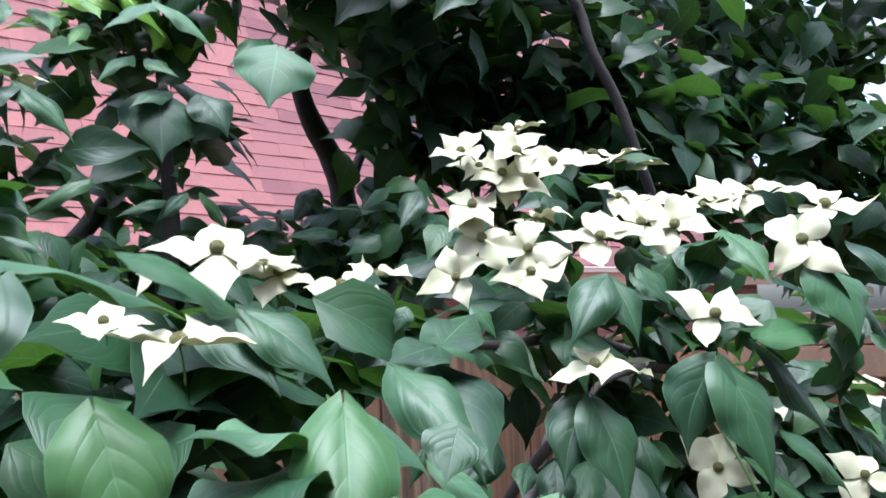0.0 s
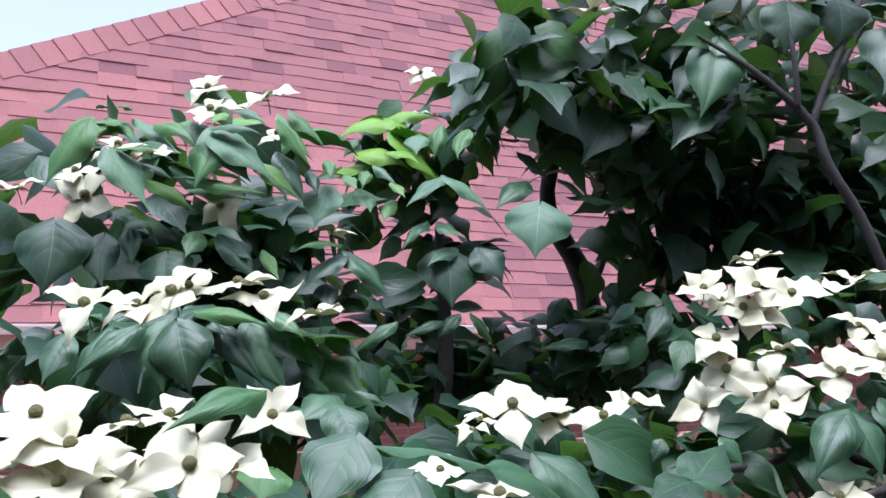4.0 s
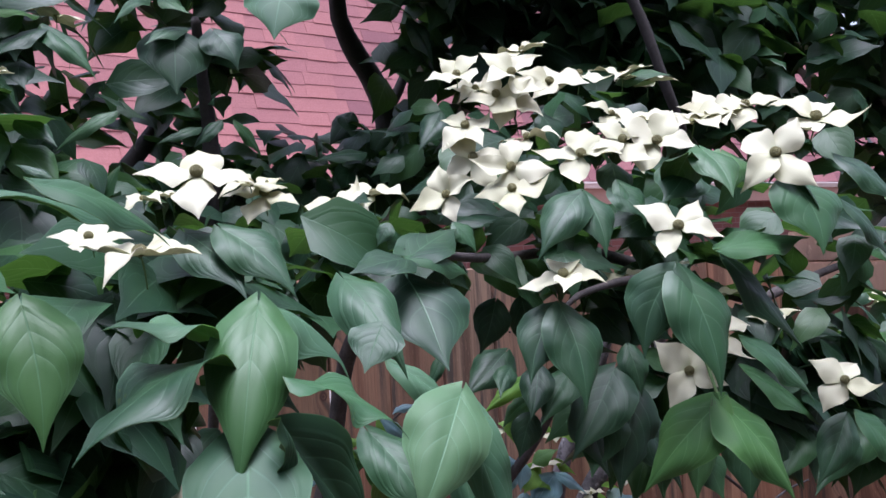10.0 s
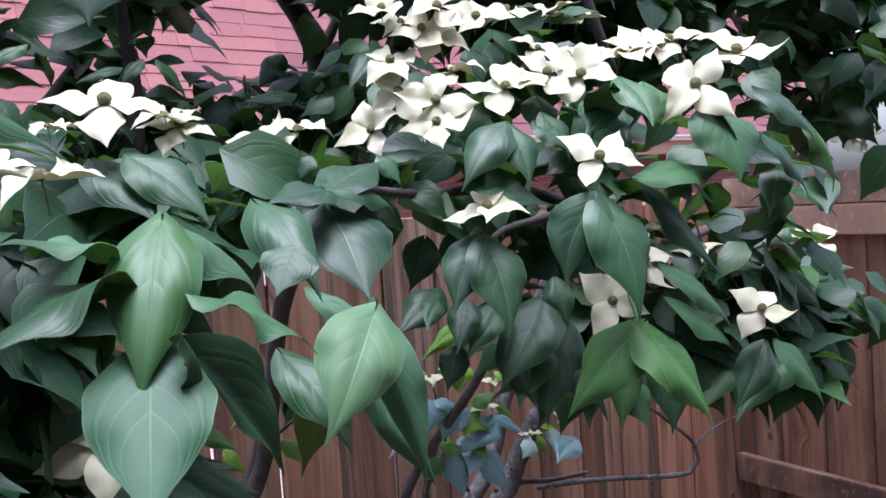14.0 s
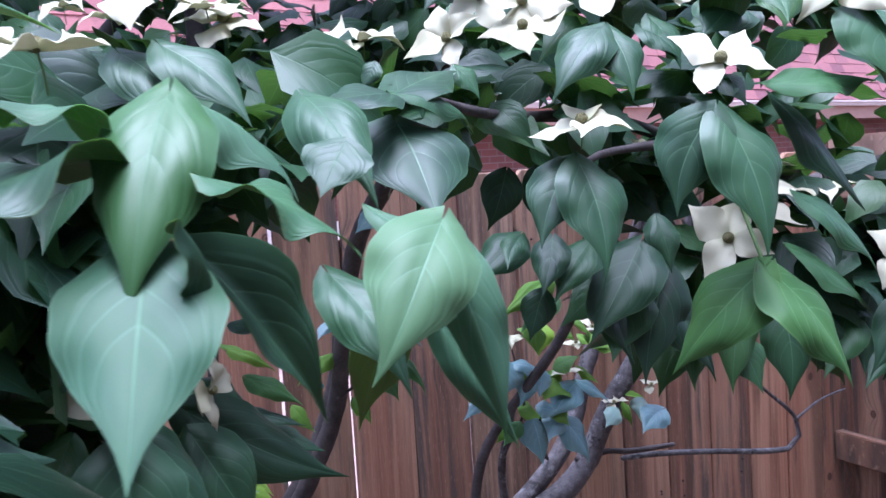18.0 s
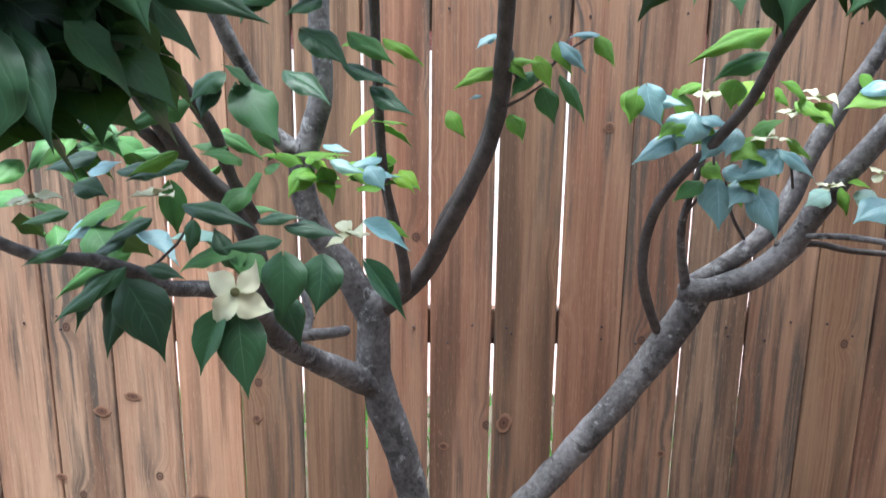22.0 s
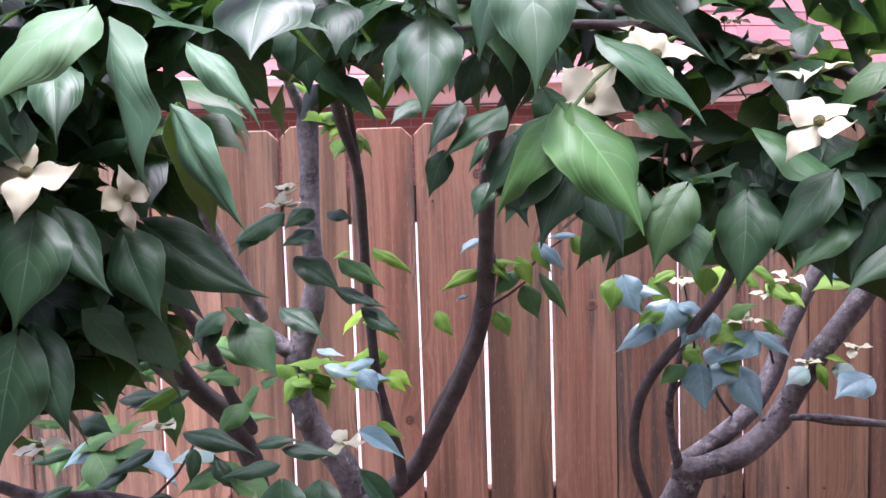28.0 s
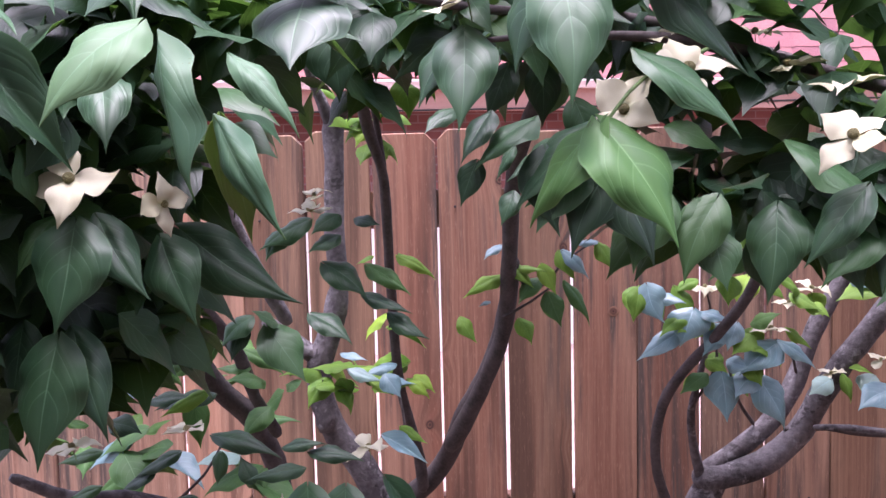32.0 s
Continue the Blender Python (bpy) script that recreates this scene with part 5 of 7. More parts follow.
leaf((1.263, 0.750, 1.679), (1.378, 0.750, 1.628), 0.4, 0, 1)
leaf((0.458, 0.500, 1.576), (0.445, 0.500, 1.541), 0.7, 0, 0)
leaf((0.535, 0.500, 1.574), (0.503, 0.480, 1.520), 0.8, 0, 0)
leaf((0.646, 0.500, 1.516), (0.652, 0.480, 1.471), 0.8, 0, 0)
leaf((0.602, 0.520, 1.530), (0.561, 0.500, 1.480), 0.6, 0, 0)
leaf((0.891, 0.500, 1.487), (0.845, 0.490, 1.436), 0.7, 0, 0)
leaf((0.961, 0.520, 1.473), (0.937, 0.500, 1.410), 0.6, 0, 0)
leaf((0.549, 0.500, 1.603), (0.486, 0.480, 1.536), 0.62, 12, 1)
leaf((0.573, 0.500, 1.580), (0.526, 0.480, 1.501), 0.60, -12, 6)
leaf((0.503, 0.500, 1.609), (0.456, 0.480, 1.569), 0.60, 12, 7)
leaf((0.513, 0.500, 1.584), (0.517, 0.480, 1.516), 0.60, -12, 5)
leaf((0.698, 0.500, 1.534), (0.685, 0.480, 1.459), 0.60, 12, 1)
leaf((0.649, 0.500, 1.542), (0.614, 0.480, 1.478), 0.55, -12, 6)
leaf((0.745, 0.500, 1.521), (0.760, 0.480, 1.463), 0.60, 12, 7)
leaf((0.816, 0.500, 1.545), (0.767, 0.480, 1.468), 0.60, -12, 5)
leaf((0.881, 0.500, 1.529), (0.803, 0.480, 1.456), 0.60, 12, 1)
leaf((0.891, 0.500, 1.534), (0.928, 0.480, 1.461), 0.62, -12, 6)
leaf((0.932, 0.500, 1.541), (0.948, 0.480, 1.432), 0.40, 12, 7)
leaf((0.442, 0.500, 1.617), (0.416, 0.480, 1.598), 0.50, -12, 5)
leaf((0.469, 0.500, 1.614), (0.446, 0.480, 1.575), 0.60, 12, 1)
leaf((0.710, 0.500, 1.583), (0.787, 0.480, 1.517), 0.50, -12, 6)
leaf((0.566, 0.500, 1.621), (0.563, 0.480, 1.579), 0.60, 12, 7)
leaf((0.610, 0.500, 1.543), (0.574, 0.480, 1.487), 0.60, -12, 5)
leaf((0.779, 0.500, 1.521), (0.726, 0.480, 1.471), 0.60, 12, 1)
leaf((0.529, 1.200, 1.456), (0.499, 1.180, 1.435), 0.51, 6, 46, (0, -0.55, 0.83))
leaf((0.526, 1.200, 1.406), (0.466, 1.180, 1.373), 0.47, 1, 37, (0, -0.55, 0.83))
leaf((0.462, 1.200, 1.338), (0.485, 1.180, 1.298), 0.59, -4, 35, (0, -0.55, 0.83))
leaf((0.556, 1.200, 1.420), (0.602, 1.180, 1.413), 0.45, -9, 38, (0, -0.55, 0.83))
leaf((0.588, 1.200, 1.399), (0.557, 1.180, 1.360), 0.68, 7, 22, (0, -0.55, 0.83))
leaf((0.606, 1.200, 1.375), (0.625, 1.180, 1.322), 0.69, 2, 20, (0, -0.55, 0.83))
leaf((0.558, 1.200, 1.333), (0.577, 1.180, 1.295), 0.73, -3, 1, (0, -0.55, 0.83))
leaf((0.625, 1.200, 1.443), (0.646, 1.180, 1.396), 0.59, -8, 36, (0, -0.55, 0.83))
leaf((0.632, 1.200, 1.444), (0.671, 1.180, 1.401), 0.48, 8, 47, (0, -0.55, 0.83))
leaf((0.686, 1.200, 1.459), (0.638, 1.180, 1.453), 0.38, 3, 45, (0, -0.55, 0.83))
leaf((0.689, 1.200, 1.455), (0.711, 1.180, 1.409), 0.59, -2, 38, (0, -0.55, 0.83))
leaf((0.635, 1.200, 1.392), (0.673, 1.180, 1.324), 0.35, -7, 22, (0, -0.55, 0.83))
leaf((0.596, 1.200, 1.422), (0.617, 1.180, 1.375), 0.56, 9, 30, (0, -0.55, 0.83))
leaf((0.509, 1.200, 1.365), (0.491, 1.180, 1.359), 0.41, 4, 41, (0, -0.55, 0.83))
leaf((0.549, 1.200, 1.424), (0.579, 1.180, 1.386), 0.55, -1, 36, (0, -0.55, 0.83))
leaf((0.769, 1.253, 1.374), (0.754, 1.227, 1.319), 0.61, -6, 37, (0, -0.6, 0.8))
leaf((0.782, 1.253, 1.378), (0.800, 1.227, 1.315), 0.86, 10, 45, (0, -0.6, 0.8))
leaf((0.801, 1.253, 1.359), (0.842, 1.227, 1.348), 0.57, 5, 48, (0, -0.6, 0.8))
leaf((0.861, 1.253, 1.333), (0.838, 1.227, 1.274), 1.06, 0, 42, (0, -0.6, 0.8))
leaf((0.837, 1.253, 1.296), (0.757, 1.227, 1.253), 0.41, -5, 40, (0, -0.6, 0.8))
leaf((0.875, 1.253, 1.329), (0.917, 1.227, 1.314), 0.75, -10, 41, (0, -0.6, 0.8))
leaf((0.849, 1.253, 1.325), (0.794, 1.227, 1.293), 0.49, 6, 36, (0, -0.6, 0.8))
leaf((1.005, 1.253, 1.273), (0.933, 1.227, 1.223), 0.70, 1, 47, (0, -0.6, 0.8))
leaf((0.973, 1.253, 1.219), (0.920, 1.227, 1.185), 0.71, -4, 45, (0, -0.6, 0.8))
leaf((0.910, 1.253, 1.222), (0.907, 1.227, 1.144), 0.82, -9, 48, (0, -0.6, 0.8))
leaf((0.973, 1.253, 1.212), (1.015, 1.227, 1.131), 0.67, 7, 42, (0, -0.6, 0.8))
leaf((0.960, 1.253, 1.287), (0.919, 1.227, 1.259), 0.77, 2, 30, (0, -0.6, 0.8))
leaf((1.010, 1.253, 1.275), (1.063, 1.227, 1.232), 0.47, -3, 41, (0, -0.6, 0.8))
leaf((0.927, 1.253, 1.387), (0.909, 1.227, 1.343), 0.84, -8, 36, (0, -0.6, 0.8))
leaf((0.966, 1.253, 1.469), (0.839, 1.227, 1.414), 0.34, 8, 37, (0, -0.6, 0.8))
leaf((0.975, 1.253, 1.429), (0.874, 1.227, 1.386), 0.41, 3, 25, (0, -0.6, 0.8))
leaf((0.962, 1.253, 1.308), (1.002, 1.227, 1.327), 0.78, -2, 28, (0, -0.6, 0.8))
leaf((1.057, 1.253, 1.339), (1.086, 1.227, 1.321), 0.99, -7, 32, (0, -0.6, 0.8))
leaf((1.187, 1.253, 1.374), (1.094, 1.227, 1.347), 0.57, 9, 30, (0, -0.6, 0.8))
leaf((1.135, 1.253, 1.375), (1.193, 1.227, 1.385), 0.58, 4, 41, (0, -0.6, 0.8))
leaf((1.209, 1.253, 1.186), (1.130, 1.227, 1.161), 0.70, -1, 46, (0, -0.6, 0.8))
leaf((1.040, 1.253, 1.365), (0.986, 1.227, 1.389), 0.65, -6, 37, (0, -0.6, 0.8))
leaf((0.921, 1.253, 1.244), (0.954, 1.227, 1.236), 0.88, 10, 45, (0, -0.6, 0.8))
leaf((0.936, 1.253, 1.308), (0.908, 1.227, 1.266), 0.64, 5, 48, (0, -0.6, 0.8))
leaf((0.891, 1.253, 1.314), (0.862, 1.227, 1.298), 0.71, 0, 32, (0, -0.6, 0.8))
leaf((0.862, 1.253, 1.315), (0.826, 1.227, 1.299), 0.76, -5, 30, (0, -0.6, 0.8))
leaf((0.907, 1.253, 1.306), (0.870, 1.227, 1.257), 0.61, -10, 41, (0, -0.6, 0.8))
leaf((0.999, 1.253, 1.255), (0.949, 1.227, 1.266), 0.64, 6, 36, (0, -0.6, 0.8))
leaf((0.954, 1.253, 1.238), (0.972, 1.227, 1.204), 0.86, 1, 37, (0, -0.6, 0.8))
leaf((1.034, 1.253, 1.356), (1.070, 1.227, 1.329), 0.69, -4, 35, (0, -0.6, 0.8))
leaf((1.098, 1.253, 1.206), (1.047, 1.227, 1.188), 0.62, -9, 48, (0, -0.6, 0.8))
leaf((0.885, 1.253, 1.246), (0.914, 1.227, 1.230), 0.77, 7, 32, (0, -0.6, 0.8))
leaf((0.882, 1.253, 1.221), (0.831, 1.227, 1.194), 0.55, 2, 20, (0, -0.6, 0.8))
leaf((0.164, 0.440, 1.537), (0.156, 0.420, 1.460), 0.73, -3, 1, (0, -0.85, 0.5))
leaf((0.169, 0.470, 1.539), (0.210, 0.450, 1.477), 0.47, -8, 6, (0, -0.85, 0.5))
leaf((0.206, 0.500, 1.520), (0.239, 0.480, 1.455), 0.63, 8, 7, (0, -0.85, 0.5))
leaf((0.208, 0.550, 1.525), (0.309, 0.530, 1.458), 0.42, 3, 5, (0, -0.85, 0.5))
leaf((0.146, 0.440, 1.451), (0.133, 0.420, 1.361), 0.58, -2, 8, (0, -0.85, 0.5))
leaf((0.150, 0.460, 1.454), (0.183, 0.440, 1.376), 0.43, -7, 2, (0, -0.85, 0.5))
leaf((0.101, 0.500, 1.530), (0.098, 0.480, 1.467), 0.62, 9, 0, (0, -0.85, 0.5))
leaf((0.102, 0.480, 1.457), (0.101, 0.460, 1.398), 0.58, 4, 1, (0, -0.85, 0.5))
leaf((0.144, 0.560, 1.493), (0.169, 0.540, 1.423), 0.54, -1, 6, (0, -0.85, 0.5))
leaf((0.086, 0.540, 1.496), (0.083, 0.520, 1.419), 0.63, -6, 7, (0, -0.85, 0.5))
leaf((0.120, 0.560, 1.474), (0.135, 0.540, 1.409), 0.59, 10, 5, (0, -0.85, 0.5))
leaf((0.158, 0.580, 1.475), (0.173, 0.560, 1.416), 0.54, 5, 8, (0, -0.85, 0.5))
leaf((0.140, 0.460, 1.540), (0.121, 0.440, 1.498), 0.56, 0, 2, (0, -0.85, 0.5))
leaf((0.231, 0.778, 1.401), (0.276, 0.758, 1.342), 0.71, -5, 0, (0, -0.6, 0.8))
leaf((0.281, 0.778, 1.415), (0.330, 0.758, 1.384), 0.58, -10, 1, (0, -0.6, 0.8))
leaf((0.212, 0.778, 1.413), (0.181, 0.758, 1.383), 0.73, 6, 6, (0, -0.6, 0.8))
leaf((0.172, 0.778, 1.384), (0.102, 0.758, 1.347), 0.43, 1, 27, (0, -0.6, 0.8))
leaf((0.100, 0.778, 1.375), (0.068, 0.758, 1.353), 0.58, -4, 45, (0, -0.6, 0.8))
leaf((0.157, 0.778, 1.328), (0.110, 0.758, 1.306), 0.37, -9, 38, (0, -0.6, 0.8))
leaf((0.202, 0.778, 1.402), (0.195, 0.758, 1.366), 0.71, 7, 2, (0, -0.6, 0.8))
leaf((0.241, 0.778, 1.406), (0.217, 0.758, 1.424), 0.67, 2, 0, (0, -0.6, 0.8))
leaf((0.279, 0.920, 1.459), (0.337, 0.900, 1.415), 0.61, -3, 1, (0, -0.6, 0.8))
leaf((0.329, 0.920, 1.418), (0.392, 0.900, 1.392), 0.38, -8, 6, (0, -0.6, 0.8))
leaf((0.335, 0.920, 1.455), (0.392, 0.900, 1.419), 0.42, 8, 27, (0, -0.6, 0.8))
leaf((0.362, 0.920, 1.391), (0.412, 0.900, 1.358), 0.46, 3, 5, (0, -0.6, 0.8))
leaf((0.259, 0.920, 1.516), (0.197, 0.900, 1.480), 0.52, -2, 8, (0, -0.6, 0.8))
leaf((0.298, 0.920, 1.521), (0.267, 0.900, 1.497), 0.76, -7, 2, (0, -0.6, 0.8))
leaf((0.321, 0.920, 1.517), (0.354, 0.900, 1.509), 0.56, 9, 0, (0, -0.6, 0.8))
leaf((0.297, 0.920, 1.495), (0.260, 0.900, 1.475), 0.72, 4, 1, (0, -0.6, 0.8))
leaf((0.230, 0.920, 1.503), (0.205, 0.900, 1.466), 0.68, -1, 6, (0, -0.6, 0.8))
leaf((0.365, 1.150, 1.447), (0.423, 1.130, 1.412), 0.36, -6, 37, (0, -0.6, 0.8))
leaf((0.350, 1.200, 1.263), (0.297, 1.180, 1.246), 0.46, 10, 45, (0, -0.6, 0.8))
leaf((0.338, 1.150, 1.257), (0.362, 1.130, 1.224), 0.79, 5, 48, (0, -0.6, 0.8))
leaf((0.385, 1.200, 1.244), (0.418, 1.180, 1.221), 0.58, 0, 32, (0, -0.6, 0.8))
leaf((0.265, 1.200, 1.284), (0.309, 1.180, 1.276), 0.38, -5, 40, (0, -0.6, 0.8))
leaf((0.259, 1.200, 1.237), (0.293, 1.180, 1.233), 0.54, -10, 31, (0, -0.6, 0.8))
leaf((-0.002, 0.660, 2.028), (0.026, 0.640, 1.974), 0.77, 6, 16, (-0.1, -0.42, 0.9))
leaf((0.023, 0.700, 2.034), (-0.012, 0.680, 1.988), 0.67, 1, 27, (-0.1, -0.42, 0.9))
leaf((0.062, 0.680, 2.052), (0.087, 0.660, 2.003), 0.42, -4, 15, (-0.1, -0.42, 0.9))
leaf((0.072, 0.680, 2.058), (0.100, 0.660, 2.016), 0.40, -9, 28, (-0.1, -0.42, 0.9))
leaf((0.022, 0.680, 2.056), (0.047, 0.660, 2.036), 0.45, 7, 12, (-0.1, -0.42, 0.9))
leaf((-0.089, 0.640, 1.998), (-0.057, 0.620, 1.945), 0.58, 2, 10, (-0.1, -0.42, 0.9))
leaf((-0.092, 0.680, 2.039), (-0.067, 0.660, 2.011), 0.56, -3, 21, (-0.1, -0.42, 0.9))
leaf((-0.089, 0.680, 2.037), (-0.110, 0.660, 2.006), 0.59, -8, 26, (-0.1, -0.42, 0.9))
leaf((-0.056, 0.680, 1.982), (-0.015, 0.660, 1.949), 0.36, 8, 27, (-0.1, -0.42, 0.9))
leaf((-0.020, 0.680, 1.976), (0.037, 0.660, 1.962), 0.35, 3, 25, (-0.1, -0.42, 0.9))
leaf((0.060, 0.680, 2.014), (0.079, 0.660, 1.963), 0.49, -2, 8, (-0.1, -0.42, 0.9))
leaf((0.048, 0.680, 2.001), (0.066, 0.660, 1.963), 0.38, -7, 12, (-0.1, -0.42, 0.9))
leaf((-0.069, 0.680, 2.039), (-0.035, 0.660, 2.007), 0.39, 9, 10, (-0.1, -0.42, 0.9))
leaf((-0.023, 0.680, 2.042), (-0.039, 0.660, 2.019), 0.39, 4, 21, (-0.1, -0.42, 0.9))
leaf((-0.108, 0.680, 2.039), (-0.122, 0.660, 2.015), 0.55, -1, 26, (-0.1, -0.42, 0.9))
leaf((-0.073, 0.680, 2.049), (-0.086, 0.660, 2.044), 0.40, -6, 27, (-0.1, -0.42, 0.9))
leaf((-0.096, 0.680, 2.049), (-0.100, 0.660, 2.044), 0.46, 10, 25, (-0.1, -0.42, 0.9))
leaf((0.008, 0.680, 2.052), (-0.005, 0.660, 2.033), 0.56, 5, 28, (-0.1, -0.42, 0.9))
leaf((0.089, 0.680, 1.999), (0.094, 0.660, 1.969), 0.38, 0, 2, (-0.1, -0.42, 0.9))
leaf((0.106, 0.680, 1.984), (0.090, 0.660, 1.940), 0.76, -5, 10, (-0.1, -0.42, 0.9))
leaf((0.138, 0.680, 1.979), (0.145, 0.660, 1.956), 0.81, -10, 11, (-0.1, -0.42, 0.9))
leaf((0.121, 0.680, 1.917), (0.075, 0.660, 1.879), 0.52, 6, 6, (-0.1, -0.42, 0.9))
leaf((0.124, 0.680, 1.919), (0.160, 0.660, 1.874), 0.53, 1, 7, (-0.1, -0.42, 0.9))
leaf((0.104, 0.680, 1.889), (0.104, 0.660, 1.862), 0.71, -4, 5, (-0.1, -0.42, 0.9))
leaf((0.227, 0.680, 1.923), (0.219, 0.660, 1.863), 0.99, -9, 8, (-0.1, -0.42, 0.9))
leaf((0.262, 0.680, 1.926), (0.281, 0.660, 1.889), 0.98, 7, 2, (-0.1, -0.42, 0.9))
leaf((0.224, 0.680, 2.000), (0.179, 0.660, 1.963), 0.39, 2, 10, (-0.1, -0.42, 0.9))
leaf((0.228, 0.680, 2.000), (0.269, 0.660, 1.958), 0.49, -3, 11, (-0.1, -0.42, 0.9))
leaf((0.235, 0.680, 1.926), (0.197, 0.660, 1.904), 0.45, -8, 6, (-0.1, -0.42, 0.9))
leaf((0.205, 0.680, 1.952), (0.175, 0.660, 1.921), 0.39, 8, 17, (-0.1, -0.42, 0.9))
leaf((0.220, 0.680, 1.952), (0.236, 0.660, 1.933), 0.70, 3, 5, (-0.1, -0.42, 0.9))
leaf((0.171, 0.680, 1.973), (0.154, 0.660, 1.946), 0.42, -2, 28, (-0.1, -0.42, 0.9))
leaf((0.146, 0.680, 2.002), (0.137, 0.660, 1.978), 0.44, -7, 22, (-0.1, -0.42, 0.9))
leaf((0.124, 0.680, 1.997), (0.132, 0.660, 1.978), 0.49, 9, 20, (-0.1, -0.42, 0.9))
leaf((0.107, 0.680, 2.011), (0.106, 0.660, 1.987), 0.45, 4, 21, (-0.1, -0.42, 0.9))
leaf((0.241, 0.800, 2.082), (0.229, 0.780, 2.052), 0.78, -1, 16, (-0.1, -0.42, 0.9))
leaf((0.269, 0.800, 2.096), (0.252, 0.780, 2.048), 0.40, -6, 27, (-0.1, -0.42, 0.9))
leaf((0.302, 0.800, 2.093), (0.279, 0.780, 2.050), 0.49, 10, 25, (-0.1, -0.42, 0.9))
leaf((0.154, 0.680, 2.008), (0.170, 0.660, 1.983), 0.36, 5, 18, (-0.1, -0.42, 0.9))
leaf((0.116, 0.680, 1.928), (0.071, 0.660, 1.917), 0.35, 0, 22, (-0.1, -0.42, 0.9))
leaf((0.172, 0.680, 1.992), (0.179, 0.660, 1.972), 0.50, -5, 20, (-0.1, -0.42, 0.9))
leaf((0.005, 0.660, 1.929), (0.034, 0.640, 1.885), 0.49, -10, 1, (-0.1, -0.8, 0.5))
leaf((-0.040, 0.660, 1.913), (-0.039, 0.640, 1.876), 1.15, 6, 6, (-0.1, -0.8, 0.5))
leaf((-0.072, 0.660, 1.935), (-0.068, 0.640, 1.898), 0.44, 1, 7, (-0.1, -0.8, 0.5))
leaf((-0.092, 0.660, 1.927), (-0.094, 0.640, 1.878), 0.63, -4, 5, (-0.1, -0.8, 0.5))
leaf((-0.014, 0.660, 1.932), (-0.028, 0.640, 1.906), 0.61, -9, 8, (-0.1, -0.8, 0.5))
leaf((-0.058, 0.660, 1.941), (-0.077, 0.640, 1.927), 0.61, 7, 2, (-0.1, -0.8, 0.5))
leaf((0.042, 0.660, 1.916), (0.054, 0.640, 1.887), 0.35, 2, 20, (-0.1, -0.8, 0.5))
leaf((0.008, 0.660, 1.916), (0.031, 0.640, 1.906), 0.50, -3, 1, (-0.1, -0.8, 0.5))
leaf((-0.041, 0.560, 1.842), (-0.047, 0.540, 1.790), 0.70, -8, 6, (-0.1, -0.7, 0.65))
leaf((-0.035, 0.550, 1.841), (-0.024, 0.530, 1.789), 0.83, 8, 7, (-0.1, -0.7, 0.65))
leaf((0.023, 0.600, 1.846), (0.050, 0.580, 1.785), 0.56, 3, 5, (-0.1, -0.7, 0.65))
leaf((-0.061, 0.550, 1.840), (-0.105, 0.530, 1.801), 0.39, -2, 7, (-0.1, -0.7, 0.65))
leaf((-0.019, 0.580, 1.853), (0.035, 0.560, 1.839), 0.32, -7, 22, (-0.1, -0.7, 0.65))
leaf((0.030, 0.600, 1.841), (0.059, 0.580, 1.812), 0.55, 9, 0, (-0.1, -0.7, 0.65))
leaf((0.094, 0.650, 1.816), (0.128, 0.630, 1.777), 0.63, 4, 1, (-0.1, -0.7, 0.65))
leaf((-0.001, 0.600, 1.844), (0.032, 0.580, 1.792), 0.39, -1, 6, (-0.1, -0.7, 0.65))
leaf((-0.082, 0.560, 1.838), (-0.105, 0.540, 1.777), 0.32, -6, 7, (-0.1, -0.7, 0.65))
leaf((0.039, 0.600, 1.845), (0.073, 0.580, 1.831), 0.43, 10, 25, (-0.1, -0.7, 0.65))
leaf((-0.110, 0.550, 1.833), (-0.124, 0.530, 1.799), 0.63, 5, 8, (-0.1, -0.7, 0.65))
leaf((0.002, 0.370, 1.787), (-0.048, 0.325, 1.769), 0.34, 0, 7, (-0.1, -0.7, 0.65))
leaf((0.017, 0.420, 1.780), (0.024, 0.400, 1.757), 0.96, -5, 10, (-0.1, -0.7, 0.65))
leaf((0.099, 0.650, 1.836), (0.125, 0.630, 1.814), 0.64, -10, 1, (-0.1, -0.7, 0.65))
leaf((-0.067, 0.600, 1.819), (-0.078, 0.580, 1.785), 0.63, 6, 6, (-0.1, -0.7, 0.65))
leaf((0.079, 0.650, 1.827), (0.085, 0.630, 1.792), 0.60, 1, 7, (-0.1, -0.7, 0.65))
leaf((0.014, 0.400, 1.743), (0.002, 0.380, 1.727), 1.11, -4, 25, (-0.1, -0.7, 0.65))
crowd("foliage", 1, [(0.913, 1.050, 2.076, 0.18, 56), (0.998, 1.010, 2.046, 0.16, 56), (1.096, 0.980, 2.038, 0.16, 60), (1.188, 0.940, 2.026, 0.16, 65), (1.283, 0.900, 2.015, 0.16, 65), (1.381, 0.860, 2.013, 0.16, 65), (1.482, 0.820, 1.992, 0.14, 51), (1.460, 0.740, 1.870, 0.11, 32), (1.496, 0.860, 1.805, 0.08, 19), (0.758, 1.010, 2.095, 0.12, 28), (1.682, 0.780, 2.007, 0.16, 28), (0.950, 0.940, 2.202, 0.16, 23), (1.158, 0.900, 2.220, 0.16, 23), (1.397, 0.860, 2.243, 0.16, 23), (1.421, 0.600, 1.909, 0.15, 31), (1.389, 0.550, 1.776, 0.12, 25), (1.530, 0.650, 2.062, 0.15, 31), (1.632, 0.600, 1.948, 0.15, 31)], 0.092)
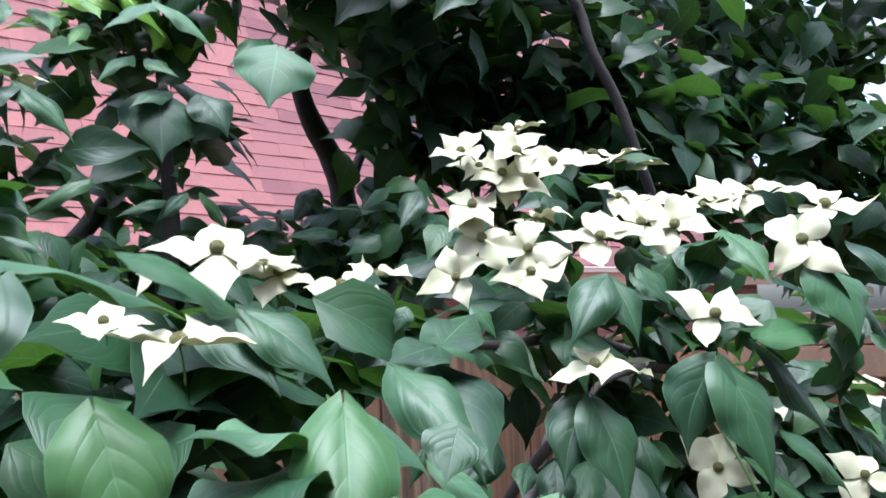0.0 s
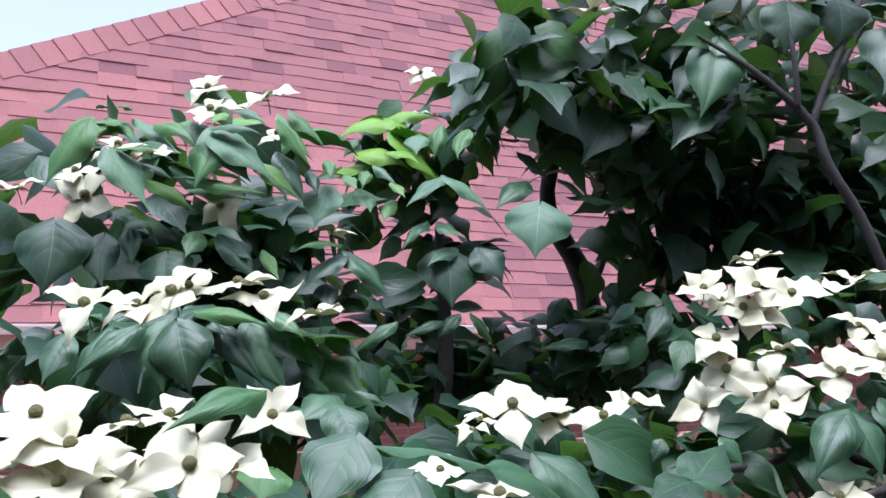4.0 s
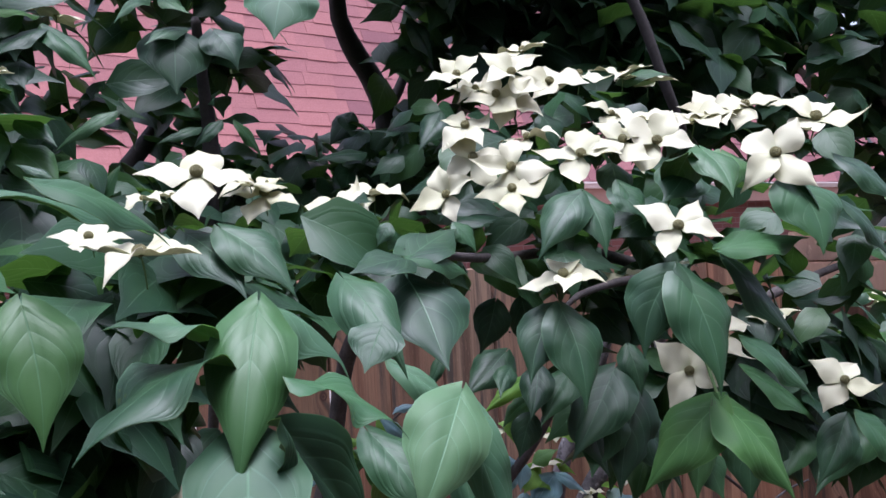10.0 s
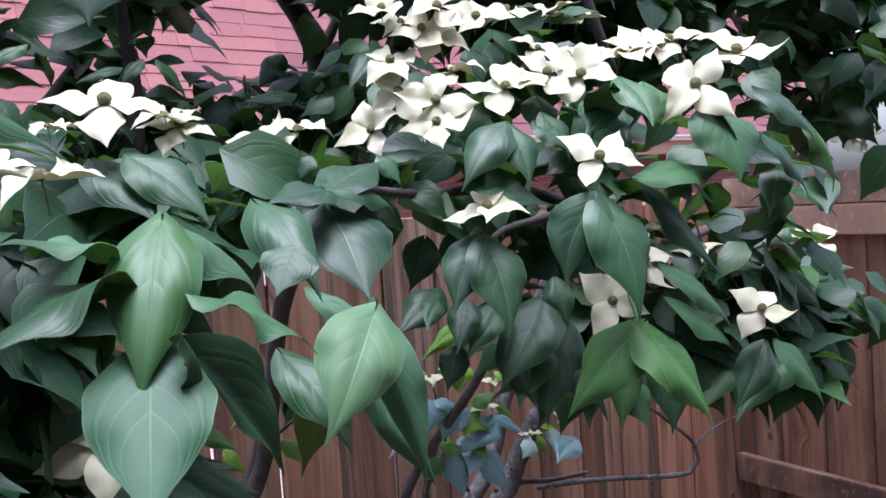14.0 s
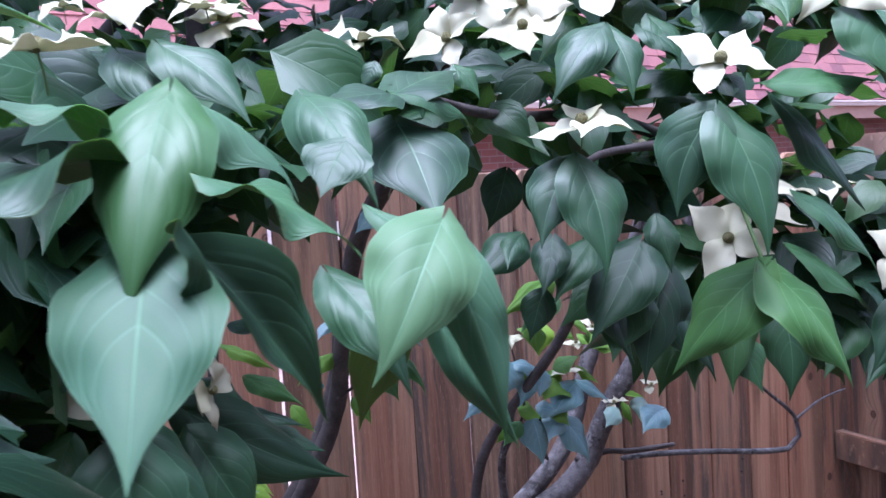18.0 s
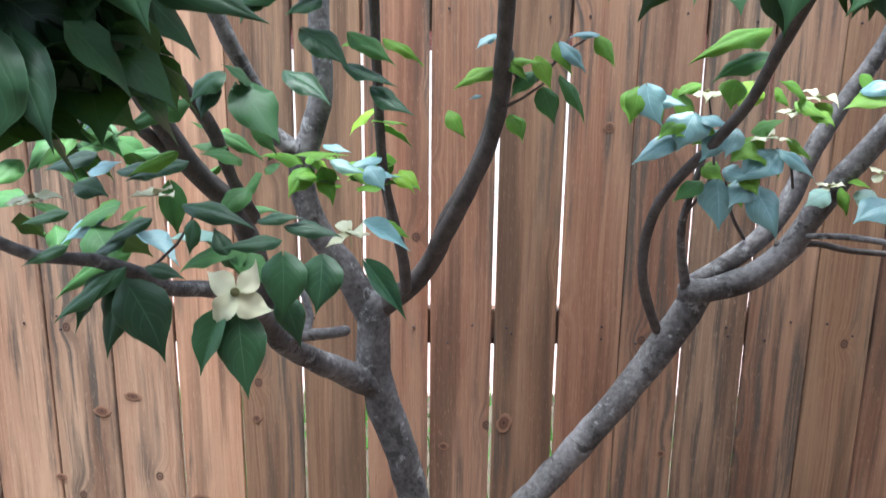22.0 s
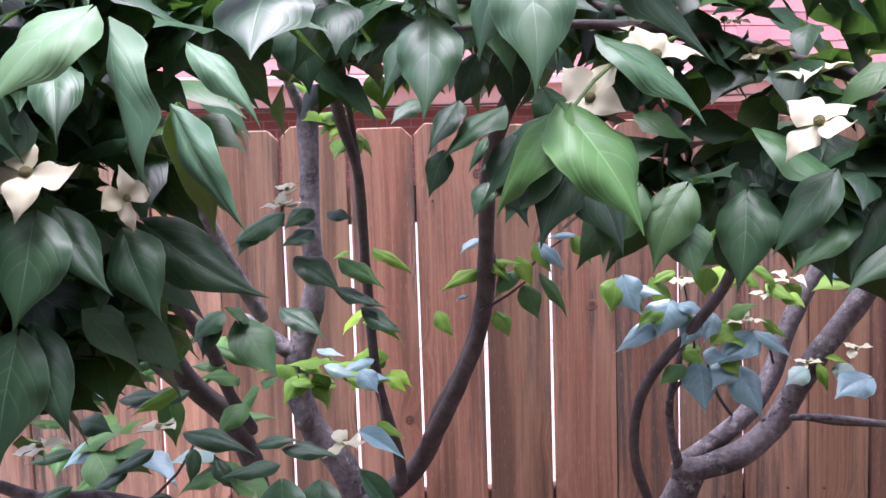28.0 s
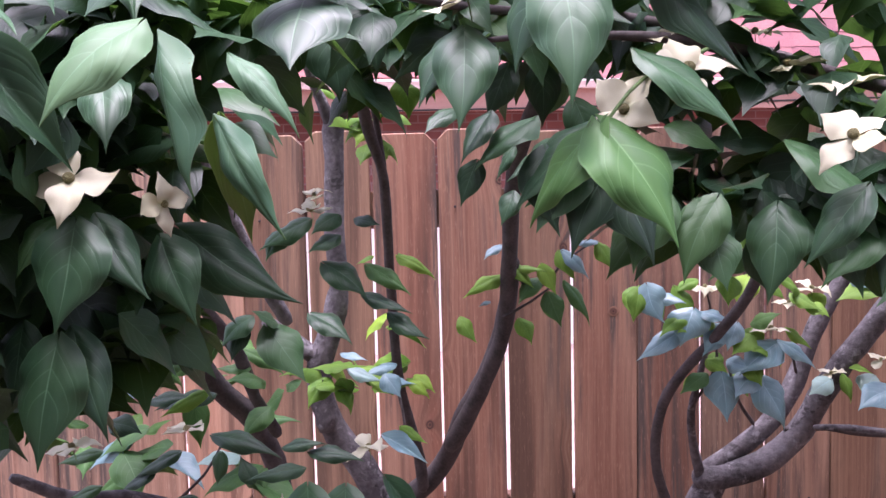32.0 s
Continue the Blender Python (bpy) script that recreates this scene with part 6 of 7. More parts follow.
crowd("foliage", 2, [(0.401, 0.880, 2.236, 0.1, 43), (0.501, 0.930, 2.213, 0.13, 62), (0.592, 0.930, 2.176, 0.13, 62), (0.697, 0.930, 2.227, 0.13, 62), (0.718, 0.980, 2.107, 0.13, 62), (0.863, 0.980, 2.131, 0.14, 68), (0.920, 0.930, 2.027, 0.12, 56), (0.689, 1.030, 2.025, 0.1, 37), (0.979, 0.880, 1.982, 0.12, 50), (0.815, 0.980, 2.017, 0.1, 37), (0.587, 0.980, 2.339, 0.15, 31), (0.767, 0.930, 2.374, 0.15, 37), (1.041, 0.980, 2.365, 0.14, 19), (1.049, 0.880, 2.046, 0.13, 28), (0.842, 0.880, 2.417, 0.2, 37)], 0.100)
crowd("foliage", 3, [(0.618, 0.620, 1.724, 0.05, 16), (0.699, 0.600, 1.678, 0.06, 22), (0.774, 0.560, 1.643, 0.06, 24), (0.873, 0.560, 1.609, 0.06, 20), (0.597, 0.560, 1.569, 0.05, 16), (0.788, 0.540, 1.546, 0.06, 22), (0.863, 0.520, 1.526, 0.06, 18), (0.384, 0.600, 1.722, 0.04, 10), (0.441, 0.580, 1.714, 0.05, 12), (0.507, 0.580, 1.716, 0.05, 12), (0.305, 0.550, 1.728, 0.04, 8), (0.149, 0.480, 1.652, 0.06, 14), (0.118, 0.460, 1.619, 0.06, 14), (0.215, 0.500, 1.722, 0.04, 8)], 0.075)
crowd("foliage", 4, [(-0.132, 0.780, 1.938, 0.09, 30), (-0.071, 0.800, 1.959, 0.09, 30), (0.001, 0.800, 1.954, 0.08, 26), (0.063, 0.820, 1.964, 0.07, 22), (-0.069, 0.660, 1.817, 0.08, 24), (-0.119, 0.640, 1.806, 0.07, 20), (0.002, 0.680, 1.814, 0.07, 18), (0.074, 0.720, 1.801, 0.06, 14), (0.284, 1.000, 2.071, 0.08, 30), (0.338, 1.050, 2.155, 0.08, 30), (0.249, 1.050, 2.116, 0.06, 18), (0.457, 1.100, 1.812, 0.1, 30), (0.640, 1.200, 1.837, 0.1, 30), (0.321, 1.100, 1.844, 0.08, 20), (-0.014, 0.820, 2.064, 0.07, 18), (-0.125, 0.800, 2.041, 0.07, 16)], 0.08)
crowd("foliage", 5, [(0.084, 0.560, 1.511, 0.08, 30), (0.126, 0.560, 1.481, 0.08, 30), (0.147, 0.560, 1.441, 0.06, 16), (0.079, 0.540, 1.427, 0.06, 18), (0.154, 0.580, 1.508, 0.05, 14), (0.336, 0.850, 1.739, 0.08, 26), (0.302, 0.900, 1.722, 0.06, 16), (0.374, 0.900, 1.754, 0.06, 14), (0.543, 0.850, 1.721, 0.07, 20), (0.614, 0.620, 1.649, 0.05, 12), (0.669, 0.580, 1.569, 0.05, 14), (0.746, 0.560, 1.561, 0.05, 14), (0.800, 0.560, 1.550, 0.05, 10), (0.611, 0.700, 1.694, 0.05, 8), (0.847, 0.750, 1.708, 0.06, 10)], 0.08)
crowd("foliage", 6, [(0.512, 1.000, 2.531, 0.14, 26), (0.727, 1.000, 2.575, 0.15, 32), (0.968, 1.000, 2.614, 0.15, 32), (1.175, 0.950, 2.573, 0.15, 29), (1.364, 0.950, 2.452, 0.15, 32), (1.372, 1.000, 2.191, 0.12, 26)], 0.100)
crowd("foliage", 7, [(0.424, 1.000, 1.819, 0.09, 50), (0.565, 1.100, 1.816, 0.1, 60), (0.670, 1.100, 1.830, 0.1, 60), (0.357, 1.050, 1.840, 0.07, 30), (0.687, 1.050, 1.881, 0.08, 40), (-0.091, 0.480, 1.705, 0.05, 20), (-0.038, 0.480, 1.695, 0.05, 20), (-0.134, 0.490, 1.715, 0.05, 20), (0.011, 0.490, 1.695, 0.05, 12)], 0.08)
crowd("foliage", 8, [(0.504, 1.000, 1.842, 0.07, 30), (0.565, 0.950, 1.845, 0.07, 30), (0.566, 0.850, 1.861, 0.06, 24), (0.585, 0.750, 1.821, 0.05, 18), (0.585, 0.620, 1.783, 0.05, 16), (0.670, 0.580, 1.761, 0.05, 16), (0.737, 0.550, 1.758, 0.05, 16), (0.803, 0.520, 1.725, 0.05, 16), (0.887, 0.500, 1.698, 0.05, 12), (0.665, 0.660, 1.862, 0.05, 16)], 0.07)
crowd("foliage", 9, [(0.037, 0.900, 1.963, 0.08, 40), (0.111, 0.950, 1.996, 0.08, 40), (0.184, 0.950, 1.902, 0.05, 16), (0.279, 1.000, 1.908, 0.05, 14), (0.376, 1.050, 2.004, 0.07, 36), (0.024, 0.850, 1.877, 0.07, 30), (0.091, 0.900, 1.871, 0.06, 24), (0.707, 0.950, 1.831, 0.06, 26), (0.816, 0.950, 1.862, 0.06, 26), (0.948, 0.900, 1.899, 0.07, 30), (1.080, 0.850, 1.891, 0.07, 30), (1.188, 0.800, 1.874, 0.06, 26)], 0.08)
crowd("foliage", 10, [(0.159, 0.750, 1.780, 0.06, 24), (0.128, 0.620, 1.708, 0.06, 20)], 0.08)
limb("stem", [(0.535, 0.368, 1.597, 0.0012), (0.572, 0.420, 1.630, 0.0014), (0.640, 0.500, 1.660, 0.0018)], STALK)
limb("stem", [(0.470, 0.460, 1.665, 0.002), (0.529, 0.500, 1.674, 0.003), (0.662, 0.560, 1.674, 0.005), (0.868, 0.620, 1.634, 0.007)], TWIG)
limb("stem", [(0.338, 0.460, 1.716, 0.003), (0.458, 0.550, 1.707, 0.004), (0.617, 0.620, 1.706, 0.006), (0.771, 0.660, 1.673, 0.007)], TWIG)
limb("limb", [(1.028, 1.150, 1.155, 0.005), (1.068, 1.120, 1.162, 0.005), (1.170, 1.100, 1.151, 0.005), (1.331, 1.060, 1.135, 0.005), (1.340, 1.050, 1.189, 0.004), (1.261, 1.040, 1.254, 0.003), (1.198, 1.020, 1.295, 0.003)], BARK)
limb("limb", [(1.340, 1.050, 1.189, 0.003), (1.401, 1.050, 1.213, 0.002), (1.466, 1.050, 1.222, 0.0015)], BARK)
limb("stem", [(0.554, 1.200, 1.409, 0.003), (0.585, 1.200, 1.381, 0.002), (0.632, 1.200, 1.426, 0.002), (0.670, 1.200, 1.452, 0.0015)], TWIG)
limb("stem", [(0.534, 1.200, 1.340, 0.0025), (0.576, 1.200, 1.362, 0.002), (0.613, 1.200, 1.389, 0.0015)], TWIG)
limb("stem", [(0.873, 1.300, 1.154, 0.003), (0.908, 1.280, 1.227, 0.0025), (0.909, 1.290, 1.292, 0.002), (0.900, 1.300, 1.355, 0.0015)], TWIG)
limb("stem", [(1.004, 1.360, 1.103, 0.004), (0.968, 1.330, 1.150, 0.003), (0.924, 1.250, 1.222, 0.002)], TWIG)
limb("stem", [(1.084, 1.360, 1.198, 0.003), (1.047, 1.300, 1.255, 0.002), (1.008, 1.260, 1.278, 0.0015)], TWIG)
limb("stem", [(0.097, 0.820, 1.179, 0.002), (0.136, 0.830, 1.214, 0.0018), (0.155, 0.840, 1.246, 0.0015)], TWIG)
limb("stem", [(0.364, 1.220, 1.152, 0.0025), (0.353, 1.250, 1.212, 0.0018), (0.330, 1.250, 1.225, 0.0012)], TWIG)
# leaves mostly left of view, added to shade the cluster beside them
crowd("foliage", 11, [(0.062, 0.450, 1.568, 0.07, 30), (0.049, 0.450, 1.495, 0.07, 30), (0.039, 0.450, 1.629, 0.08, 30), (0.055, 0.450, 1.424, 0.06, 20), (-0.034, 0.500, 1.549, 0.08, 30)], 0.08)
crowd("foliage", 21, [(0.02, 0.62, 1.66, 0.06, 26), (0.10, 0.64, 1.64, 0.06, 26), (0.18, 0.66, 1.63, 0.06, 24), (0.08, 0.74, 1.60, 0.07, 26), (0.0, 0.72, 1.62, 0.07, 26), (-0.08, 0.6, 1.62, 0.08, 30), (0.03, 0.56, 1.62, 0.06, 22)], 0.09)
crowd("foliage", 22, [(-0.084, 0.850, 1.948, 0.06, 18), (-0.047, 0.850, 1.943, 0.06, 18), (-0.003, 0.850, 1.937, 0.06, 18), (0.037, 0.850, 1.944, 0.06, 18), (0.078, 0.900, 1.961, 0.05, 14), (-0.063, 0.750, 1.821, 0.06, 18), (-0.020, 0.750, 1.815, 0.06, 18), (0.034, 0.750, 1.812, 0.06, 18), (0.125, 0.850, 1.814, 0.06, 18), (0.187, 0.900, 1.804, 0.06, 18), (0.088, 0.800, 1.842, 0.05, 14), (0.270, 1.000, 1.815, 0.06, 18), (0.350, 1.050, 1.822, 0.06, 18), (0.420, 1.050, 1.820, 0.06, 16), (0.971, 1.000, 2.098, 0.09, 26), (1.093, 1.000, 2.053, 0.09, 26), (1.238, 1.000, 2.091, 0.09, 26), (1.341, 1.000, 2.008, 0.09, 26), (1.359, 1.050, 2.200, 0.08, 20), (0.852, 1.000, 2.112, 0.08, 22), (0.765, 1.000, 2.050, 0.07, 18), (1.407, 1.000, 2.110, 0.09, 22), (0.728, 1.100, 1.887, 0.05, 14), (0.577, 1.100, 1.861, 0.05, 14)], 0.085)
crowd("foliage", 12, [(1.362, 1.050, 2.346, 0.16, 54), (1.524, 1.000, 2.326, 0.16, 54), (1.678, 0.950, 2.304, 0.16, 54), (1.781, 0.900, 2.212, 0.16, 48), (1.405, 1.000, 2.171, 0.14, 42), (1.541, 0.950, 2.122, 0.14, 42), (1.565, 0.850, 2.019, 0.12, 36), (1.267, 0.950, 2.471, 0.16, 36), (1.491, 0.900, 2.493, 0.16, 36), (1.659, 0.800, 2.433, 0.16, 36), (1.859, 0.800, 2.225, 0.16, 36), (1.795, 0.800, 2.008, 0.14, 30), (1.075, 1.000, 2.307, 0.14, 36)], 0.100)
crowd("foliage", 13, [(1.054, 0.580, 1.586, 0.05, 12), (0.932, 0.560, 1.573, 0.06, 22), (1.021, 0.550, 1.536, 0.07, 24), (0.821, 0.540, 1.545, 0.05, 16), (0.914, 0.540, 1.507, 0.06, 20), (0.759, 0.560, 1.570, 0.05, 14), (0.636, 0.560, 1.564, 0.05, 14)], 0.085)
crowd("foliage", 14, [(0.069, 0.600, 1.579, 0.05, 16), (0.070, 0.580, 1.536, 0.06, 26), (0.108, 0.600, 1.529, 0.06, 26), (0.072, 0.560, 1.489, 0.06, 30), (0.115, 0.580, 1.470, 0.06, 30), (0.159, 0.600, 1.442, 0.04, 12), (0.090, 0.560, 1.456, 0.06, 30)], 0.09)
# unseen leaves above and right of view, added to darken the crown below
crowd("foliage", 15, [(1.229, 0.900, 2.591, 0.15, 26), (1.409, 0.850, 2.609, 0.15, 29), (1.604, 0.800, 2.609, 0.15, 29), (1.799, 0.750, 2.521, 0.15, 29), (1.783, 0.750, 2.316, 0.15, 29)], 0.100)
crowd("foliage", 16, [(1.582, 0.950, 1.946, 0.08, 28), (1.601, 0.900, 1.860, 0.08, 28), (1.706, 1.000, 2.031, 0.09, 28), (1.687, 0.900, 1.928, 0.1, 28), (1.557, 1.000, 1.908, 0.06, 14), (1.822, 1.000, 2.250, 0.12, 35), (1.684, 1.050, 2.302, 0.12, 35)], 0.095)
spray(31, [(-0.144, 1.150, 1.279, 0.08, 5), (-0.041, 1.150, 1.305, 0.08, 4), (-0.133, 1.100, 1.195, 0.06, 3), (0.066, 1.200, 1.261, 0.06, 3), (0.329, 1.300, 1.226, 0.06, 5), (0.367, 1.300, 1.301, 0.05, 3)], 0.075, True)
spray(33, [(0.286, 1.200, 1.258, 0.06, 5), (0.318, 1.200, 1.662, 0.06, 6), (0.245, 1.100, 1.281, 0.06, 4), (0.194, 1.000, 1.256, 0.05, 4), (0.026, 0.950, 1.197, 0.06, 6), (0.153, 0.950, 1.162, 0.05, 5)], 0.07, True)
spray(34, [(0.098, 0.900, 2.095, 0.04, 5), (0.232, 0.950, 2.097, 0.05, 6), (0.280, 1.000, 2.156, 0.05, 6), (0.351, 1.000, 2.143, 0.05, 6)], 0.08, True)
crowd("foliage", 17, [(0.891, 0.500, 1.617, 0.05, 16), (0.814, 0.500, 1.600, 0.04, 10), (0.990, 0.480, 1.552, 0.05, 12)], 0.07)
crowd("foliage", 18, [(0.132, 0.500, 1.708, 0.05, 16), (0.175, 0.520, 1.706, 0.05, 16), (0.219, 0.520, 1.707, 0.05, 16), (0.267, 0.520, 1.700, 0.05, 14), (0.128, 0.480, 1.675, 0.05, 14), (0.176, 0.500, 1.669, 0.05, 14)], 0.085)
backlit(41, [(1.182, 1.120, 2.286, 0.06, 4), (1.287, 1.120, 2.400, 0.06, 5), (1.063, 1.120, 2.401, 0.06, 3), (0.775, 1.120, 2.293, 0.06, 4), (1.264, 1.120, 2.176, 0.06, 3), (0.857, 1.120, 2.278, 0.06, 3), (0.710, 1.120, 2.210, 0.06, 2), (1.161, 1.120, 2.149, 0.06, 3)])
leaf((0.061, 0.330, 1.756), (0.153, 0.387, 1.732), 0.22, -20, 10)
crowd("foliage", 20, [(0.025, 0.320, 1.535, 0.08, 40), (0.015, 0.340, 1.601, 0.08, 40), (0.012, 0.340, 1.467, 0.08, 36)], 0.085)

leaf((0.838, 1.280, 1.368), (0.875, 1.268, 1.298), 0.62, -9, 30, (0.1, -0.65, 0.75))
leaf((0.880, 1.292, 1.320), (0.852, 1.278, 1.287), 0.70, -2, 31, (0.1, -0.65, 0.75))
leaf((0.973, 1.304, 1.382), (0.946, 1.268, 1.329), 0.75, 5, 32, (0.1, -0.65, 0.75))
leaf((1.003, 1.280, 1.374), (1.027, 1.278, 1.343), 0.80, -7, 36, (0.1, -0.65, 0.75))
leaf((1.045, 1.292, 1.352), (1.066, 1.268, 1.328), 0.60, 0, 35, (0.1, -0.65, 0.75))
leaf((1.086, 1.304, 1.348), (1.097, 1.278, 1.313), 0.85, 7, 33, (0.1, -0.65, 0.75))
leaf((0.987, 1.280, 1.292), (0.941, 1.268, 1.252), 0.60, -5, 37, (0.1, -0.65, 0.75))
leaf((1.038, 1.292, 1.290), (1.076, 1.278, 1.254), 0.45, 2, 38, (0.1, -0.65, 0.75))
leaf((0.955, 1.304, 1.210), (0.962, 1.268, 1.176), 0.80, 9, 30, (0.1, -0.65, 0.75))
leaf((0.873, 1.280, 1.211), (0.847, 1.278, 1.183), 0.60, -3, 31, (0.1, -0.65, 0.75))
leaf((1.015, 1.292, 1.261), (1.021, 1.268, 1.227), 0.60, 4, 32, (0.1, -0.65, 0.75))
leaf((0.921, 1.304, 1.376), (0.946, 1.278, 1.356), 0.60, -8, 33, (0.1, -0.65, 0.75))
leaf((0.888, 1.280, 1.297), (0.867, 1.268, 1.281), 0.90, -1, 35, (0.1, -0.65, 0.75))
leaf((0.878, 1.292, 1.380), (0.834, 1.278, 1.359), 0.50, 6, 36, (0.1, -0.65, 0.75))
leaf((0.773, 1.304, 1.366), (0.761, 1.268, 1.315), 0.70, -6, 30, (0.1, -0.65, 0.75))
leaf((0.802, 1.280, 1.351), (0.817, 1.278, 1.312), 0.70, 1, 31, (0.1, -0.65, 0.75))
leaf((0.917, 1.292, 1.249), (0.894, 1.268, 1.227), 0.70, 8, 8, (0.1, -0.65, 0.75))
leaf((1.005, 1.304, 1.201), (1.023, 1.278, 1.156), 0.75, -4, 1, (0.1, -0.65, 0.75))
leaf((1.133, 1.280, 1.207), (1.144, 1.268, 1.160), 0.50, 3, 32, (0.1, -0.65, 0.75))
leaf((1.152, 1.292, 1.216), (1.185, 1.278, 1.209), 0.50, -9, 33, (0.1, -0.65, 0.75))
leaf((1.200, 1.304, 1.198), (1.165, 1.268, 1.161), 0.70, -2, 45, (0.1, -0.65, 0.75))
leaf((1.142, 1.280, 1.396), (1.174, 1.278, 1.369), 0.90, 5, 30, (0.1, -0.65, 0.75))
leaf((-0.179, 1.150, 1.327), (-0.131, 1.138, 1.306), 0.60, -9, 20, (0.05, -0.55, 0.83))
leaf((-0.113, 1.162, 1.302), (-0.169, 1.148, 1.246), 0.55, -2, 21, (0.05, -0.55, 0.83))
leaf((0.002, 1.174, 1.274), (-0.031, 1.138, 1.251), 0.62, 5, 22, (0.05, -0.55, 0.83))
leaf((0.033, 1.150, 1.229), (0.042, 1.148, 1.146), 0.50, -7, 23, (0.05, -0.55, 0.83))
leaf((-0.060, 1.162, 1.199), (-0.085, 1.138, 1.162), 0.60, 0, 20, (0.05, -0.55, 0.83))
leaf((-0.151, 1.174, 1.182), (-0.191, 1.148, 1.194), 0.50, 7, 25, (0.05, -0.55, 0.83))
leaf((-0.088, 1.150, 1.235), (-0.115, 1.138, 1.219), 0.60, -5, 26, (0.05, -0.55, 0.83))
leaf((-0.044, 1.162, 1.123), (-0.162, 1.148, 1.040), 0.30, 2, 27, (0.05, -0.55, 0.83))
leaf((-0.078, 1.174, 1.315), (-0.038, 1.138, 1.272), 0.62, 9, 12, (0.05, -0.55, 0.83))
leaf((0.049, 1.150, 1.282), (0.025, 1.148, 1.311), 0.50, -3, 20, (0.05, -0.55, 0.83))
leaf((0.090, 1.162, 1.312), (0.072, 1.138, 1.325), 0.50, 4, 21, (0.05, -0.55, 0.83))
leaf((0.315, 1.174, 1.251), (0.352, 1.148, 1.224), 0.60, -8, 30, (0.05, -0.55, 0.83))
leaf((0.378, 1.150, 1.246), (0.410, 1.138, 1.222), 0.60, -1, 32, (0.05, -0.55, 0.83))
leaf((0.281, 1.162, 1.265), (0.335, 1.148, 1.246), 0.42, 6, 45, (0.05, -0.55, 0.83))
leaf((0.333, 1.174, 1.243), (0.388, 1.138, 1.245), 0.35, -6, 40, (0.05, -0.55, 0.83))
leaf((0.265, 1.150, 1.226), (0.282, 1.148, 1.221), 0.70, 1, 33, (0.05, -0.55, 0.83))
leaf((0.361, 1.162, 1.169), (0.402, 1.138, 1.147), 0.40, 8, 36, (0.05, -0.55, 0.83))
leaf((0.117, 1.174, 1.175), (0.203, 1.148, 1.190), 0.40, -4, 2, (0.05, -0.55, 0.83))
leaf((-0.020, 1.150, 1.276), (0.052, 1.138, 1.274), 0.40, 3, 27, (0.05, -0.55, 0.83))
leaf((-0.049, 1.162, 1.173), (-0.003, 1.148, 1.194), 0.50, -9, 28, (0.05, -0.55, 0.83))
leaf((-0.064, 0.585, 1.853), (-0.099, 0.573, 1.835), 0.40, -9, 7, (-0.1, -0.5, 0.85))
leaf((-0.034, 0.597, 1.858), (-0.063, 0.583, 1.838), 0.55, -2, 1, (-0.1, -0.5, 0.85))
leaf((-0.008, 0.609, 1.861), (-0.039, 0.573, 1.838), 0.55, 5, 6, (-0.1, -0.5, 0.85))
leaf((0.000, 0.585, 1.857), (0.035, 0.583, 1.841), 0.45, -7, 8, (-0.1, -0.5, 0.85))
leaf((0.039, 0.597, 1.854), (0.066, 0.573, 1.829), 0.50, 0, 2, (-0.1, -0.5, 0.85))
leaf((-0.024, 0.609, 1.860), (0.002, 0.583, 1.833), 0.60, 7, 5, (-0.1, -0.5, 0.85))
leaf((-0.091, 0.585, 1.852), (-0.112, 0.573, 1.835), 0.50, -5, 1, (-0.1, -0.5, 0.85))
leaf((-0.107, 0.640, 2.021), (-0.138, 0.628, 1.961), 0.50, -9, 28, (-0.1, -0.5, 0.85))
leaf((-0.003, 0.652, 2.027), (0.040, 0.638, 2.020), 0.40, -2, 12, (-0.1, -0.5, 0.85))
leaf((0.008, 0.664, 2.024), (-0.018, 0.628, 1.966), 0.65, 5, 27, (-0.1, -0.5, 0.85))
leaf((0.055, 0.640, 2.033), (0.082, 0.638, 1.989), 0.45, -7, 25, (-0.1, -0.5, 0.85))
leaf((-0.003, 0.652, 2.019), (0.048, 0.628, 1.974), 0.62, 0, 11, (-0.1, -0.5, 0.85))
leaf((-0.080, 0.664, 2.031), (-0.111, 0.638, 2.016), 0.50, 7, 26, (-0.1, -0.5, 0.85))
leaf((-0.081, 0.640, 2.000), (-0.045, 0.628, 1.998), 0.35, -5, 20, (-0.1, -0.5, 0.85))
leaf((0.041, 0.652, 1.996), (0.069, 0.638, 1.962), 0.50, 2, 28, (-0.1, -0.5, 0.85))
leaf((-0.050, 0.664, 2.031), (-0.018, 0.628, 2.006), 0.45, 9, 22, (-0.1, -0.5, 0.85))
leaf((-0.061, 0.640, 1.987), (-0.036, 0.638, 1.973), 0.50, -3, 7, (-0.1, -0.5, 0.85))
leaf((-0.021, 0.652, 1.977), (0.039, 0.628, 1.961), 0.30, 4, 25, (-0.1, -0.5, 0.85))

# ---- things on the ground ----
PX, PY, PZ, PR = 0.015, 1.08, 0.418, 0.161


def lathe(bm, prof, n=48, loop=False):
    rings = [[bm.verts.new((r * math.cos(2 * math.pi * i / n), r * math.sin(2 * math.pi * i / n), z)) for i in range(n)] for r, z in prof]
    for a, b in zip(rings, rings[1:] + (rings[:1] if loop else [])):
        for i in range(n):
            bm.faces.new((a[i], a[(i + 1) % n], b[(i + 1) % n], b[i]))
    if not loop:
        bm.faces.new(rings[0][::-1])
        bm.faces.new(rings[-1])
    return bm


